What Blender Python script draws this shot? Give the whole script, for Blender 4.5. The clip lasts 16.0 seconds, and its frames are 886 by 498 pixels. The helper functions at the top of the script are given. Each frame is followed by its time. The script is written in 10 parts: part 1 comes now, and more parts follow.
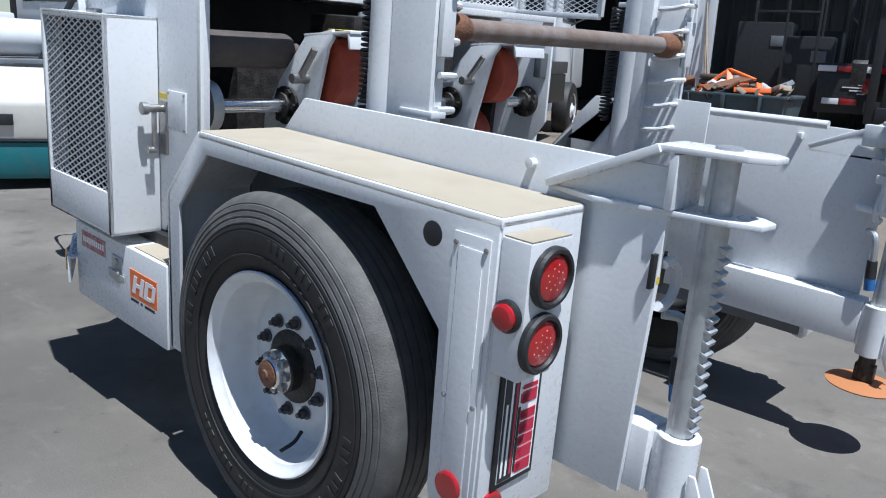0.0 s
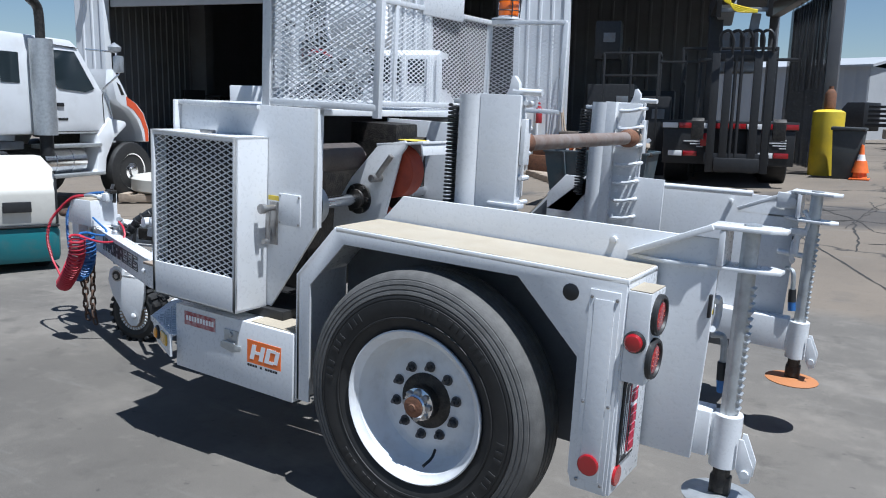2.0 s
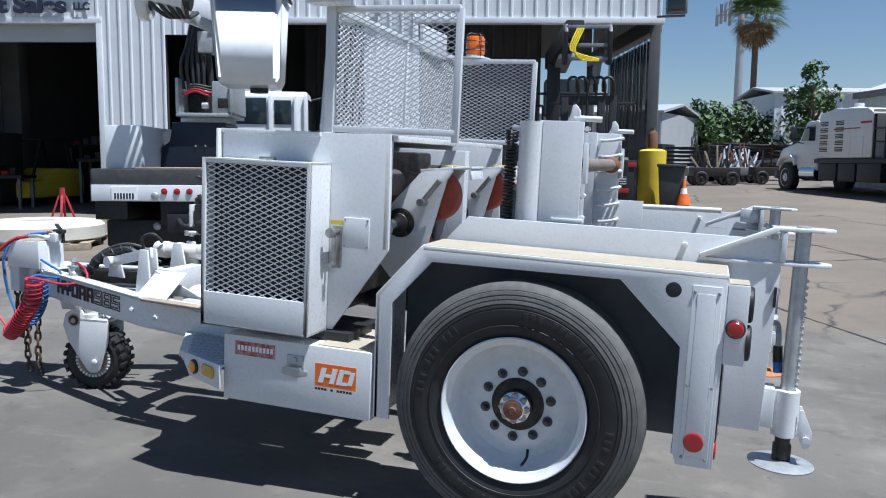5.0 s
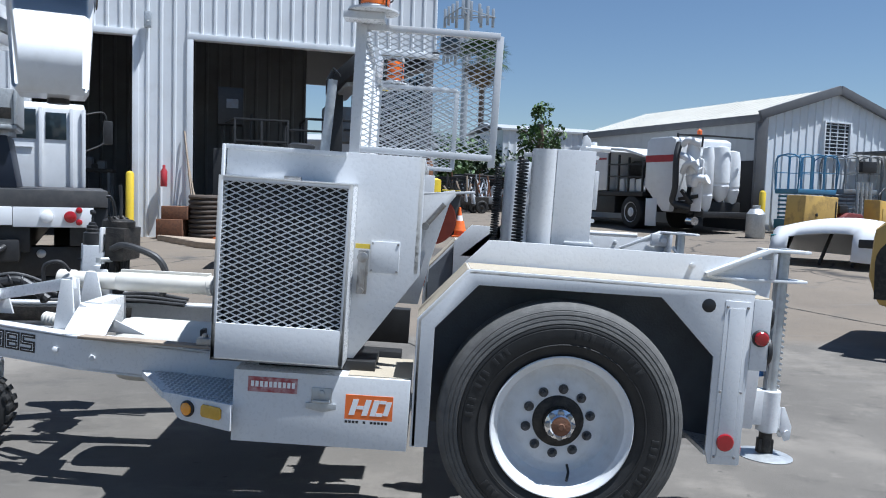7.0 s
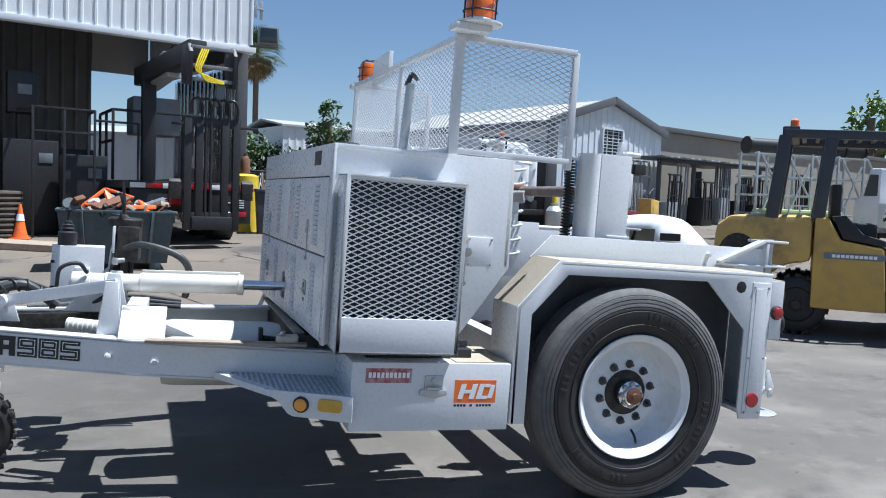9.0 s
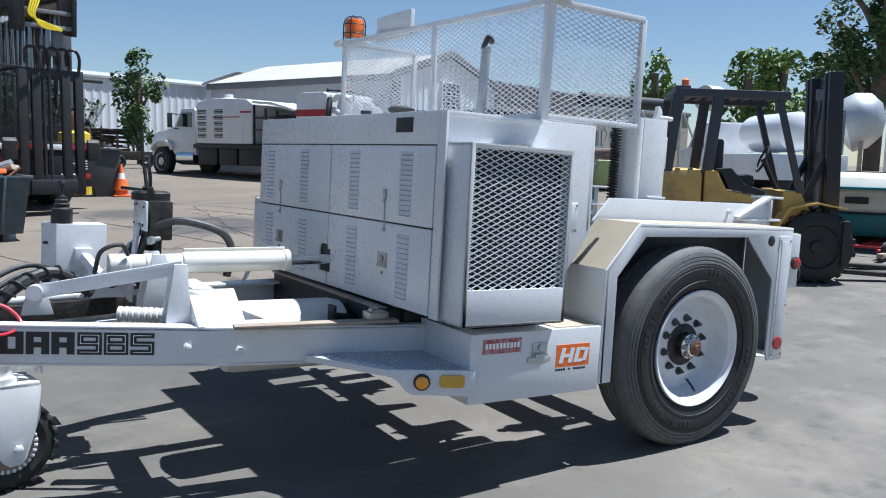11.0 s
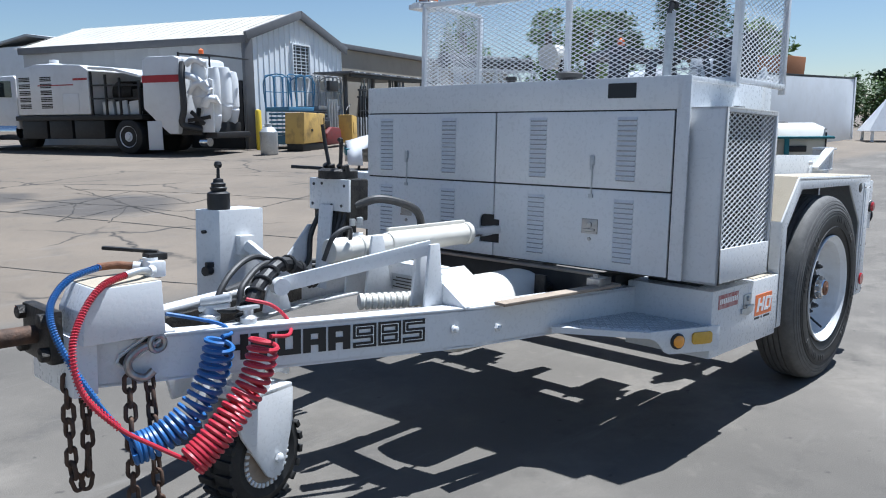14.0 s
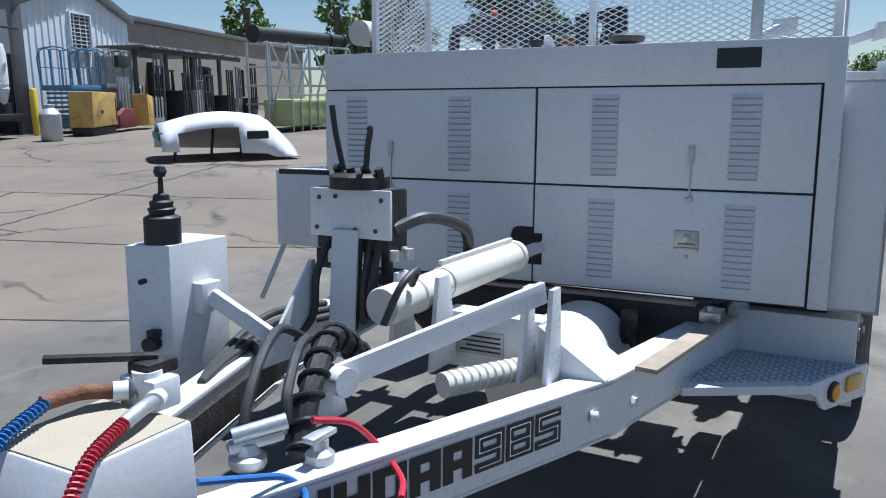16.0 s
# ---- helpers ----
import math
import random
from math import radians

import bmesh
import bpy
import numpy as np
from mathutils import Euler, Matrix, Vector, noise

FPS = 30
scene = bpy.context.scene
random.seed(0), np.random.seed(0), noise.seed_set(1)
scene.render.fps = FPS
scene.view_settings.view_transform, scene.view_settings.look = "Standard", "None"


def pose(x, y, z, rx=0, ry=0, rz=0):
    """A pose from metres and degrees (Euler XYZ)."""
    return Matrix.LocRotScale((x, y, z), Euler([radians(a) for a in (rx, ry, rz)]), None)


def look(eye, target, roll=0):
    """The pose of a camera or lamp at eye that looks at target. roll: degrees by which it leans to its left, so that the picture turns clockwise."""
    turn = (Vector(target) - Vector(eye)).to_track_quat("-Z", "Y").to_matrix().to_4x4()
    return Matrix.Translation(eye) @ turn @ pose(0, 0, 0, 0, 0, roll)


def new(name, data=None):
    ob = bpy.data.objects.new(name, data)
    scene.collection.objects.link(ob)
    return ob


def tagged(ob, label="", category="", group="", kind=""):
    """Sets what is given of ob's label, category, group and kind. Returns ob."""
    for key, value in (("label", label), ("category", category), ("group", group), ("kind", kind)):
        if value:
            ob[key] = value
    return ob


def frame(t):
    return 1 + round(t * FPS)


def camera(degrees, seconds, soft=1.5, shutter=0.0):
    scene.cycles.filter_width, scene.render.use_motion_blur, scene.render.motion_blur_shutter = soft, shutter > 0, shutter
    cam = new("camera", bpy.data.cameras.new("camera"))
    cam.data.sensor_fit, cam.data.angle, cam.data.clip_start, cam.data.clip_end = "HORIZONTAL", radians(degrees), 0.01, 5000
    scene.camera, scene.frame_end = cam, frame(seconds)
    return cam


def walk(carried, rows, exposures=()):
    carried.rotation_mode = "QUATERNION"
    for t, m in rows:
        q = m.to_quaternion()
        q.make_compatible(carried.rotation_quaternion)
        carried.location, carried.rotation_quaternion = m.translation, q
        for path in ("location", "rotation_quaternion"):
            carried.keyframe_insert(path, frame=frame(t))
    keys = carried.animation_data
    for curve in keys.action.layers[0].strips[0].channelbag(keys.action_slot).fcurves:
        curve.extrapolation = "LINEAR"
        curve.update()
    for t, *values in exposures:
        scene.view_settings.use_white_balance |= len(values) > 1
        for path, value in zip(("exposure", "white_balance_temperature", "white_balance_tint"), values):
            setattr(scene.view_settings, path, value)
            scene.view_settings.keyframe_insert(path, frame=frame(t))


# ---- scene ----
cam = camera(58.6, 16.0, 1.05)
PATH = [
    (0, (1.792, -1.229, 1.426), (0.463, 0.185, 0.943), 2.8),
    (0.5, (1.628, -1.439, 1.463), (0.398, 0.061, 0.975), 2.4),
    (1, (1.539, -1.764, 1.47), (0.392, -0.191, 1.01), 2.0),
    (1.5, (1.606, -2.082, 1.51), (0.513, -0.456, 1.107), 1.6),
    (2, (1.606, -2.382, 1.608), (0.553, -0.716, 1.27), 1.1),
    (2.5, (1.558, -2.654, 1.686), (0.542, -0.956, 1.398), 0.4),
    (3, (1.587, -2.839, 1.677), (0.61, -1.113, 1.423), -0.3),
    (3.5, (1.531, -2.956, 1.616), (0.609, -1.198, 1.376), -0.7),
    (3.7, (1.437, -2.996, 1.587), (0.541, -1.224, 1.348), -0.7),
    (5.8, (0.28, -3.121, 1.499), (-0.115, -1.17, 1.305), 1.4),
    (6, (0.164, -3.16, 1.496), (-0.159, -1.195, 1.311), 1.5),
    (6.5, (-0.19, -3.189, 1.485), (-0.338, -1.201, 1.325), 1.7),
    (7, (-0.557, -3.266, 1.469), (-0.532, -1.271, 1.328), 1.8),
    (7.5, (-0.917, -3.37, 1.47), (-0.724, -1.383, 1.35), 2.0),
    (8, (-1.261, -3.338, 1.428), (-0.92, -1.37, 1.316), 2.0),
    (8.5, (-1.646, -3.309, 1.416), (-1.164, -1.371, 1.303), 2.1),
    (9, (-2.045, -3.31, 1.427), (-1.435, -1.41, 1.299), 2.1),
    (9.2, (-2.156, -3.297, 1.422), (-1.503, -1.411, 1.286), 2.0),
    (11.3, (-3.361, -2.584, 1.458), (-2.249, -0.939, 1.216), 1.3),
    (11.5, (-3.457, -2.508, 1.458), (-2.308, -0.889, 1.213), 1.3),
    (12, (-3.785, -2.352, 1.449), (-2.575, -0.782, 1.181), 1.0),
    (12.5, (-4.071, -2.185, 1.442), (-2.819, -0.653, 1.151), 0.7),
    (13, (-4.282, -1.939, 1.447), (-2.996, -0.439, 1.136), 0.1),
    (13.5, (-4.486, -1.719, 1.439), (-3.145, -0.271, 1.117), -0.4),
    (14, (-4.641, -1.513, 1.474), (-3.222, -0.141, 1.15), -0.6),
    (14.5, (-4.576, -1.217, 1.452), (-3.06, 0.049, 1.137), -0.6),
    (15, (-4.464, -0.813, 1.475), (-2.855, 0.333, 1.165), -0.4),
    (15.5, (-4.411, -0.414, 1.504), (-2.734, 0.623, 1.17), -0.4),
    (16, (-4.318, -0.009, 1.478), (-2.595, 0.934, 1.099), -0.7),
]
walk(cam, [(t, look(eye, target, roll)) for t, eye, target, roll in PATH], [(0.0, 0.34, 5600.0, 9.0), (3.5, 0.44, 5600.0, 9.0), (6.0, 0.48, 5600.0, 9.0), (9.0, 0.66, 5600.0, 9.0), (11.5, 0.68, 5650.0, 9.0), (14.5, 0.71, 5600.0, 9.0), (16.0, 0.52, 5500.0, 9.0)])

# ---- light ----
SUN = Vector((0.368, -0.085, 1.0)).normalized()
sun = new("sun", bpy.data.lights.new("sun", "SUN"))
sun.data.energy, sun.data.angle, sun.data.color = 5.6, radians(0.53), (1.0, 0.965, 0.905)
sun.matrix_world = look(SUN * 60, (0, 0, 0))
world = bpy.data.worlds.new("sky")
scene.world = world
world.use_nodes = True
_n = world.node_tree.nodes
_sky = _n.new("ShaderNodeTexSky")
_sky.sky_type, _sky.sun_disc = "NISHITA", False
_sky.sun_elevation, _sky.sun_rotation = math.asin(SUN.z), math.atan2(SUN.x, SUN.y)
_sky.altitude, _sky.air_density, _sky.dust_density, _sky.ozone_density = 50, 1.0, 0.2, 1.2
_bg = _n["Background"]
_bg.inputs["Strength"].default_value = 0.058
world.node_tree.links.new(_sky.outputs[0], _bg.inputs["Color"])
scene.view_settings.exposure = 0.0

# ---- materials ----


def material(name, color, rough=0.5, metal=0.0, second=None, scale=6.0, amount=0.5, bump=0.0, bump_scale=120.0, spots=None, spot_scale=1.2,
             spot_amount=0.5, random_tone=0.0, coat=0.0, alpha=None, emit=None):
    """A surface with broad stains, fine grain and a little relief, in metres."""
    m = bpy.data.materials.new(name)
    m.use_nodes = True
    nt = m.node_tree
    p = nt.nodes["Principled BSDF"]
    geo = nt.nodes.new("ShaderNodeTexCoord")
    link = nt.links.new
    base = nt.nodes.new("ShaderNodeRGB")
    base.outputs[0].default_value = (*color, 1)
    out = base.outputs[0]

    def mixed(out, other, sc, amt, detail, lo=0.42, hi=0.68):
        tex = nt.nodes.new("ShaderNodeTexNoise")
        tex.inputs["Scale"].default_value, tex.inputs["Detail"].default_value, tex.inputs["Roughness"].default_value = sc, detail, 0.62
        link(geo.outputs["Object"], tex.inputs["Vector"])
        ramp = nt.nodes.new("ShaderNodeMapRange")
        ramp.inputs["From Min"].default_value, ramp.inputs["From Max"].default_value = lo, hi
        ramp.inputs["To Max"].default_value = amt
        link(tex.outputs["Fac"], ramp.inputs["Value"])
        mix = nt.nodes.new("ShaderNodeMix")
        mix.data_type = "RGBA"
        link(ramp.outputs["Result"], mix.inputs["Factor"])
        link(out, mix.inputs[6])
        mix.inputs[7].default_value = (*other, 1)
        return mix.outputs[2]

    if second:
        out = mixed(out, second, scale, amount, 6.0)
    if spots:
        out = mixed(out, spots, spot_scale, spot_amount, 8.0, 0.5, 0.72)
    if random_tone:
        info = nt.nodes.new("ShaderNodeObjectInfo")
        hsv = nt.nodes.new("ShaderNodeHueSaturation")
        rng = nt.nodes.new("ShaderNodeMapRange")
        rng.inputs["To Min"].default_value, rng.inputs["To Max"].default_value = 1 - random_tone, 1 + random_tone
        link(info.outputs["Random"], rng.inputs["Value"])
        link(rng.outputs["Result"], hsv.inputs["Value"])
        link(out, hsv.inputs["Color"])
        out = hsv.outputs["Color"]
    link(out, p.inputs["Base Color"])
    p.inputs["Roughness"].default_value, p.inputs["Metallic"].default_value = rough, metal
    if coat:
        p.inputs["Coat Weight"].default_value, p.inputs["Coat Roughness"].default_value = coat, 0.08
    if bump:
        tex = nt.nodes.new("ShaderNodeTexNoise")
        tex.inputs["Scale"].default_value, tex.inputs["Detail"].default_value = bump_scale, 5.0
        link(geo.outputs["Object"], tex.inputs["Vector"])
        bm_ = nt.nodes.new("ShaderNodeBump")
        bm_.inputs["Strength"].default_value, bm_.inputs["Distance"].default_value = bump, 0.01
        link(tex.outputs["Fac"], bm_.inputs["Height"])
        link(bm_.outputs["Normal"], p.inputs["Normal"])
        rr = nt.nodes.new("ShaderNodeMapRange")
        rr.inputs["To Min"].default_value, rr.inputs["To Max"].default_value = max(0.02, rough - 0.1), min(1.0, rough + 0.1)
        link(tex.outputs["Fac"], rr.inputs["Value"])
        link(rr.outputs["Result"], p.inputs["Roughness"])
    if alpha is not None:
        p.inputs["Transmission Weight"].default_value = alpha
        p.inputs["IOR"].default_value = 1.45
    if emit:
        p.inputs["Emission Color"].default_value, p.inputs["Emission Strength"].default_value = (*emit[:3], 1), emit[3]
    return m


WHITE = material("white_machine_paint", (0.67, 0.68, 0.69), 0.29, second=(0.595, 0.605, 0.615), scale=2.5, amount=0.5, bump=0.05, bump_scale=60, spots=(0.55, 0.53, 0.49), spot_scale=9, spot_amount=0.14)
DUSTY = material("tan_nonslip_coating", (0.385, 0.335, 0.255), 0.9, second=(0.33, 0.285, 0.215), scale=5, amount=0.6, bump=0.3, bump_scale=400, spots=(0.44, 0.41, 0.35), spot_scale=3, spot_amount=0.5)
RUBBER = material("tyre_rubber", (0.012, 0.012, 0.0122), 0.62, second=(0.024, 0.023, 0.022), scale=14, amount=0.7, bump=0.12, bump_scale=150)
TREAD = material("worn_tread_rubber", (0.085, 0.083, 0.079), 0.72, second=(0.135, 0.131, 0.125), scale=18, amount=0.7, bump=0.25, bump_scale=200)
RIMWHITE = material("wheel_white_paint", (0.74, 0.75, 0.76), 0.42, second=(0.62, 0.62, 0.62), scale=8, amount=0.6, spots=(0.42, 0.40, 0.37), spot_scale=14, spot_amount=0.35, bump=0.06)
STEEL = material("bare_steel", (0.42, 0.41, 0.40), 0.38, 0.9, second=(0.22, 0.2, 0.18), scale=22, amount=0.7, bump=0.15)
NUTSTEEL = material("dark_nut_steel", (0.10, 0.10, 0.105), 0.5, 0.6, second=(0.05, 0.05, 0.05), scale=40, amount=0.7)
GALV = material("galvanised_steel", (0.50, 0.52, 0.53), 0.5, 0.75, second=(0.36, 0.37, 0.38), scale=25, amount=0.7, bump=0.1)
CHAINRUST = material("dark_rusty_chain", (0.075, 0.050, 0.038), 0.75, 0.4, second=(0.15, 0.085, 0.055), scale=30, amount=0.7, bump=0.3)
RUST = material("rusty_steel", (0.19, 0.085, 0.045), 0.85, 0.15, second=(0.09, 0.05, 0.035), scale=18, amount=0.8, bump=0.4, spots=(0.28, 0.15, 0.09), spot_scale=40)
BROWN = material("brown_worn_pipe", (0.23, 0.175, 0.145), 0.6, 0.3, second=(0.30, 0.27, 0.25), scale=9, amount=0.8, bump=0.15, spots=(0.16, 0.07, 0.04), spot_scale=14)
GAPGREY = material("louvre_shade_grey", (0.30, 0.31, 0.325), 0.6, second=(0.22, 0.225, 0.235), scale=30, amount=0.5)
AGEDWHITE = material("aged_cream_white_paint", (0.66, 0.635, 0.575), 0.42, second=(0.60, 0.575, 0.51), scale=4, amount=0.6, bump=0.06, bump_scale=60, spots=(0.42, 0.37, 0.30), spot_scale=11, spot_amount=0.2)
GREYBOX = material("grey_plastic_box", (0.11, 0.12, 0.13), 0.5, second=(0.08, 0.085, 0.09), scale=20, amount=0.5)
MUFFLER = material("sooty_brown_steel", (0.085, 0.072, 0.066), 0.65, 0.3, second=(0.13, 0.105, 0.09), scale=12, amount=0.7, bump=0.15)
WELLGREY = material("wheel_well_grey", (0.145, 0.155, 0.17), 0.75, second=(0.085, 0.09, 0.10), scale=4, amount=0.7, bump=0.15, bump_scale=90)
BLACK = material("black_paint", (0.014, 0.014, 0.015), 0.5, second=(0.028, 0.028, 0.028), scale=15, amount=0.6, bump=0.1)
GREASE = material("greasy_black_steel", (0.018, 0.017, 0.016), 0.5, 0.3, second=(0.07, 0.06, 0.05), scale=25, amount=0.7, bump=0.4)
HOSE = material("black_hose", (0.03, 0.03, 0.031), 0.55, second=(0.06, 0.06, 0.06), scale=30, amount=0.6, bump=0.1)
ORANGE = material("orange_rubber_roller", (0.46, 0.075, 0.035), 0.55, second=(0.28, 0.05, 0.03), scale=12, amount=0.7, bump=0.15)
SAFETY = material("safety_orange_plastic", (0.85, 0.17, 0.03), 0.5, second=(0.6, 0.12, 0.03), scale=10, amount=0.6)
PADORANGE = material("orange_rusty_pad", (0.396, 0.158, 0.056), 0.7, second=(0.38, 0.16, 0.07), scale=12, amount=0.7, bump=0.2)
DECAL = material("orange_decal", (0.80, 0.17, 0.03), 0.35)
MAROON = material("maroon_decal", (0.30, 0.05, 0.06), 0.4, second=(0.6, 0.5, 0.5), scale=40, amount=0.6)
WHITEDECAL = material("white_decal", (0.85, 0.85, 0.85), 0.4)
REDPRINT = material("red_print", (0.45, 0.02, 0.05), 0.4)
INK = material("black_lettering", (0.012, 0.013, 0.016), 0.4)
REDLENS = material("red_lens", (0.34, 0.008, 0.012), 0.16, coat=0.6, second=(0.35, 0.01, 0.012), scale=60, amount=0.8, bump=0.1, bump_scale=300)
LAMPPOINT = material("pale_red_lens_point", (0.85, 0.30, 0.18), 0.2)
AMBER = material("amber_lens", (0.85, 0.33, 0.02), 0.18, coat=0.6)
BEACON = material("beacon_amber_lens", (0.80, 0.16, 0.01), 0.15, coat=0.6, second=(0.55, 0.10, 0.01), scale=30, amount=0.8)
YELLOW = material("yellow_paint", (0.70, 0.52, 0.04), 0.5, second=(0.55, 0.42, 0.06), scale=8, amount=0.6)
REDHOSE = material("red_airline", (0.45, 0.025, 0.045), 0.4, second=(0.33, 0.03, 0.045), scale=20)
BLUEHOSE = material("blue_airline", (0.03, 0.13, 0.36), 0.4, second=(0.03, 0.10, 0.27), scale=20)
CHROME = material("chrome", (0.75, 0.75, 0.76), 0.18, 1.0)
WOOD = material("weathered_wood_strip", (0.36, 0.29, 0.22), 0.8, second=(0.22, 0.17, 0.13), scale=12, amount=0.7, bump=0.3)


# ---- building blocks ----
def box(bm, x0, x1, y0, y1, z0, z1, bev=0.004, m=None):
    vs = [bm.verts.new((x, y, z)) for x in (x0, x1) for y in (y0, y1) for z in (z0, z1)]
    fs = [bm.faces.new([vs[i] for i in f]) for f in ((0, 1, 3, 2), (4, 6, 7, 5), (0, 4, 5, 1), (2, 3, 7, 6), (0, 2, 6, 4), (1, 5, 7, 3))]
    if m:
        bmesh.ops.transform(bm, matrix=m, verts=vs)
    if bev:
        bmesh.ops.bevel(bm, geom=list({e for f in fs for e in f.edges}), offset=bev, segments=2, affect="EDGES", profile=0.6)
    return bm


def prism(bm, pts, axis, a, b, bev=0.0):
    """A polygon of (x, z), (y, z) or (x, y) pairs, drawn out along the axis from a to b."""
    def at(p, q):
        return {"x": (q, p[0], p[1]), "y": (p[0], q, p[1]), "z": (p[0], p[1], q)}[axis]
    lo, hi = [bm.verts.new(at(p, a)) for p in pts], [bm.verts.new(at(p, b)) for p in pts]
    fs = [bm.faces.new(lo[::-1]), bm.faces.new(hi)]
    n = len(pts)
    fs += [bm.faces.new((lo[i], lo[(i + 1) % n], hi[(i + 1) % n], hi[i])) for i in range(n)]
    bmesh.ops.recalc_face_normals(bm, faces=fs)
    if bev:
        bmesh.ops.bevel(bm, geom=list({e for f in fs for e in f.edges}), offset=bev, segments=2, affect="EDGES", profile=0.6)
    return bm


def frame_of(way):
    way = Vector(way).normalized()
    side = way.cross(Vector((0, 0, 1)))
    side = Vector((1, 0, 0)) if side.length < 1e-4 else side.normalized()
    return side, way.cross(side).normalized(), way


def cyl(bm, p0, p1, r0, r1=None, n=24, bev=0.0):
    return lathe(bm, p0, Vector(p1) - Vector(p0), [(r0, 0.0), (r0 if r1 is None else r1, (Vector(p1) - Vector(p0)).length)], n, bev)


def lathe(bm, origin, way, profile, n=32, bev=0.0, close=True):
    """Turns (radius, distance along way) pairs round the way; ends are capped where the radius is not 0."""
    s, u, w = frame_of(way)
    o = Vector(origin)
    rings = []
    for r, h in profile:
        if r < 1e-6:
            rings.append([bm.verts.new(o + w * h)])
        else:
            rings.append([bm.verts.new(o + w * h + (s * math.cos(a) + u * math.sin(a)) * r) for a in (2 * math.pi * i / n for i in range(n))])
    fs = []
    for a, b in zip(rings, rings[1:]):
        for i in range(n):
            j = (i + 1) % n
            q = [a[i % len(a)], a[j % len(a)], b[j % len(b)], b[i % len(b)]]
            q = [v for k, v in enumerate(q) if v not in q[:k]]
            if len(q) > 2:
                fs.append(bm.faces.new(q))
    if close:
        for ring in (rings[0], rings[-1]):
            if len(ring) > 2:
                fs.append(bm.faces.new(ring))
    bmesh.ops.recalc_face_normals(bm, faces=fs)
    return bm


def tube(bm, pts, r, n=8, closed=False):
    """A round tube along points."""
    pts = [Vector(p) for p in pts]
    k = len(pts)
    ways = [(pts[(i + 1) % k] - pts[i - 1]) if closed or 0 < i < k - 1 else (pts[1] - pts[0] if i == 0 else pts[-1] - pts[-2]) for i in range(k)]
    s, u, w = frame_of(ways[0])
    rings = []
    for p, way in zip(pts, ways):
        way = way.normalized()
        s = (s - way * s.dot(way)).normalized()
        u = way.cross(s)
        rings.append([bm.verts.new(p + (s * math.cos(a) + u * math.sin(a)) * r) for a in (2 * math.pi * i / n for i in range(n))])
    for a, b in list(zip(rings, rings[1:])) + ([(rings[-1], rings[0])] if closed else []):
        for i in range(n):
            bm.faces.new((a[i], a[(i + 1) % n], b[(i + 1) % n], b[i]))
    if not closed:
        bm.faces.new(rings[0][::-1]), bm.faces.new(rings[-1])
    return bm


def curve(points, steps=10):
    """Points along a smooth line through the given ones."""
    p = [Vector(q) for q in points]
    p = [p[0] * 2 - p[1]] + p + [p[-1] * 2 - p[-2]]
    out = []
    for a, b, c, d in zip(p, p[1:], p[2:], p[3:]):
        for i in range(steps):
            t = i / steps
            out.append(0.5 * (2 * b + (c - a) * t + (2 * a - 5 * b + 4 * c - d) * t * t + (3 * b - a - 3 * c + d) * t ** 3))
    return out + [p[-2]]


def coil(points, radius, turns, per=12):
    """A helix round a smooth line through the given points."""
    line = curve(points, 24)
    total = turns * per
    s, u, w = frame_of(line[1] - line[0])
    out = []
    for i in range(total + 1):
        f = i / total * (len(line) - 1)
        k = min(int(f), len(line) - 2)
        p, way = line[k].lerp(line[k + 1], f - k), (line[k + 1] - line[k]).normalized()
        s = (s - way * s.dot(way)).normalized()
        u = way.cross(s)
        a = 2 * math.pi * i / per
        out.append(p + (s * math.cos(a) + u * math.sin(a)) * radius)
    return out


def bar(bm, p0, p1, w, h, bev=0.003, up=(0, 0, 1)):
    """A square bar from p0 to p1, w wide and h high."""
    p0, p1 = Vector(p0), Vector(p1)
    way = (p1 - p0).normalized()
    side = way.cross(Vector(up))
    side = Vector((1, 0, 0)) if side.length < 1e-4 else side.normalized()
    top = side.cross(way).normalized()
    m = Matrix((side, way, top)).transposed().to_4x4()
    m.translation = (p0 + p1) / 2
    d = (p1 - p0).length / 2
    return box(bm, -w / 2, w / 2, -d, d, -h / 2, h / 2, bev, m)


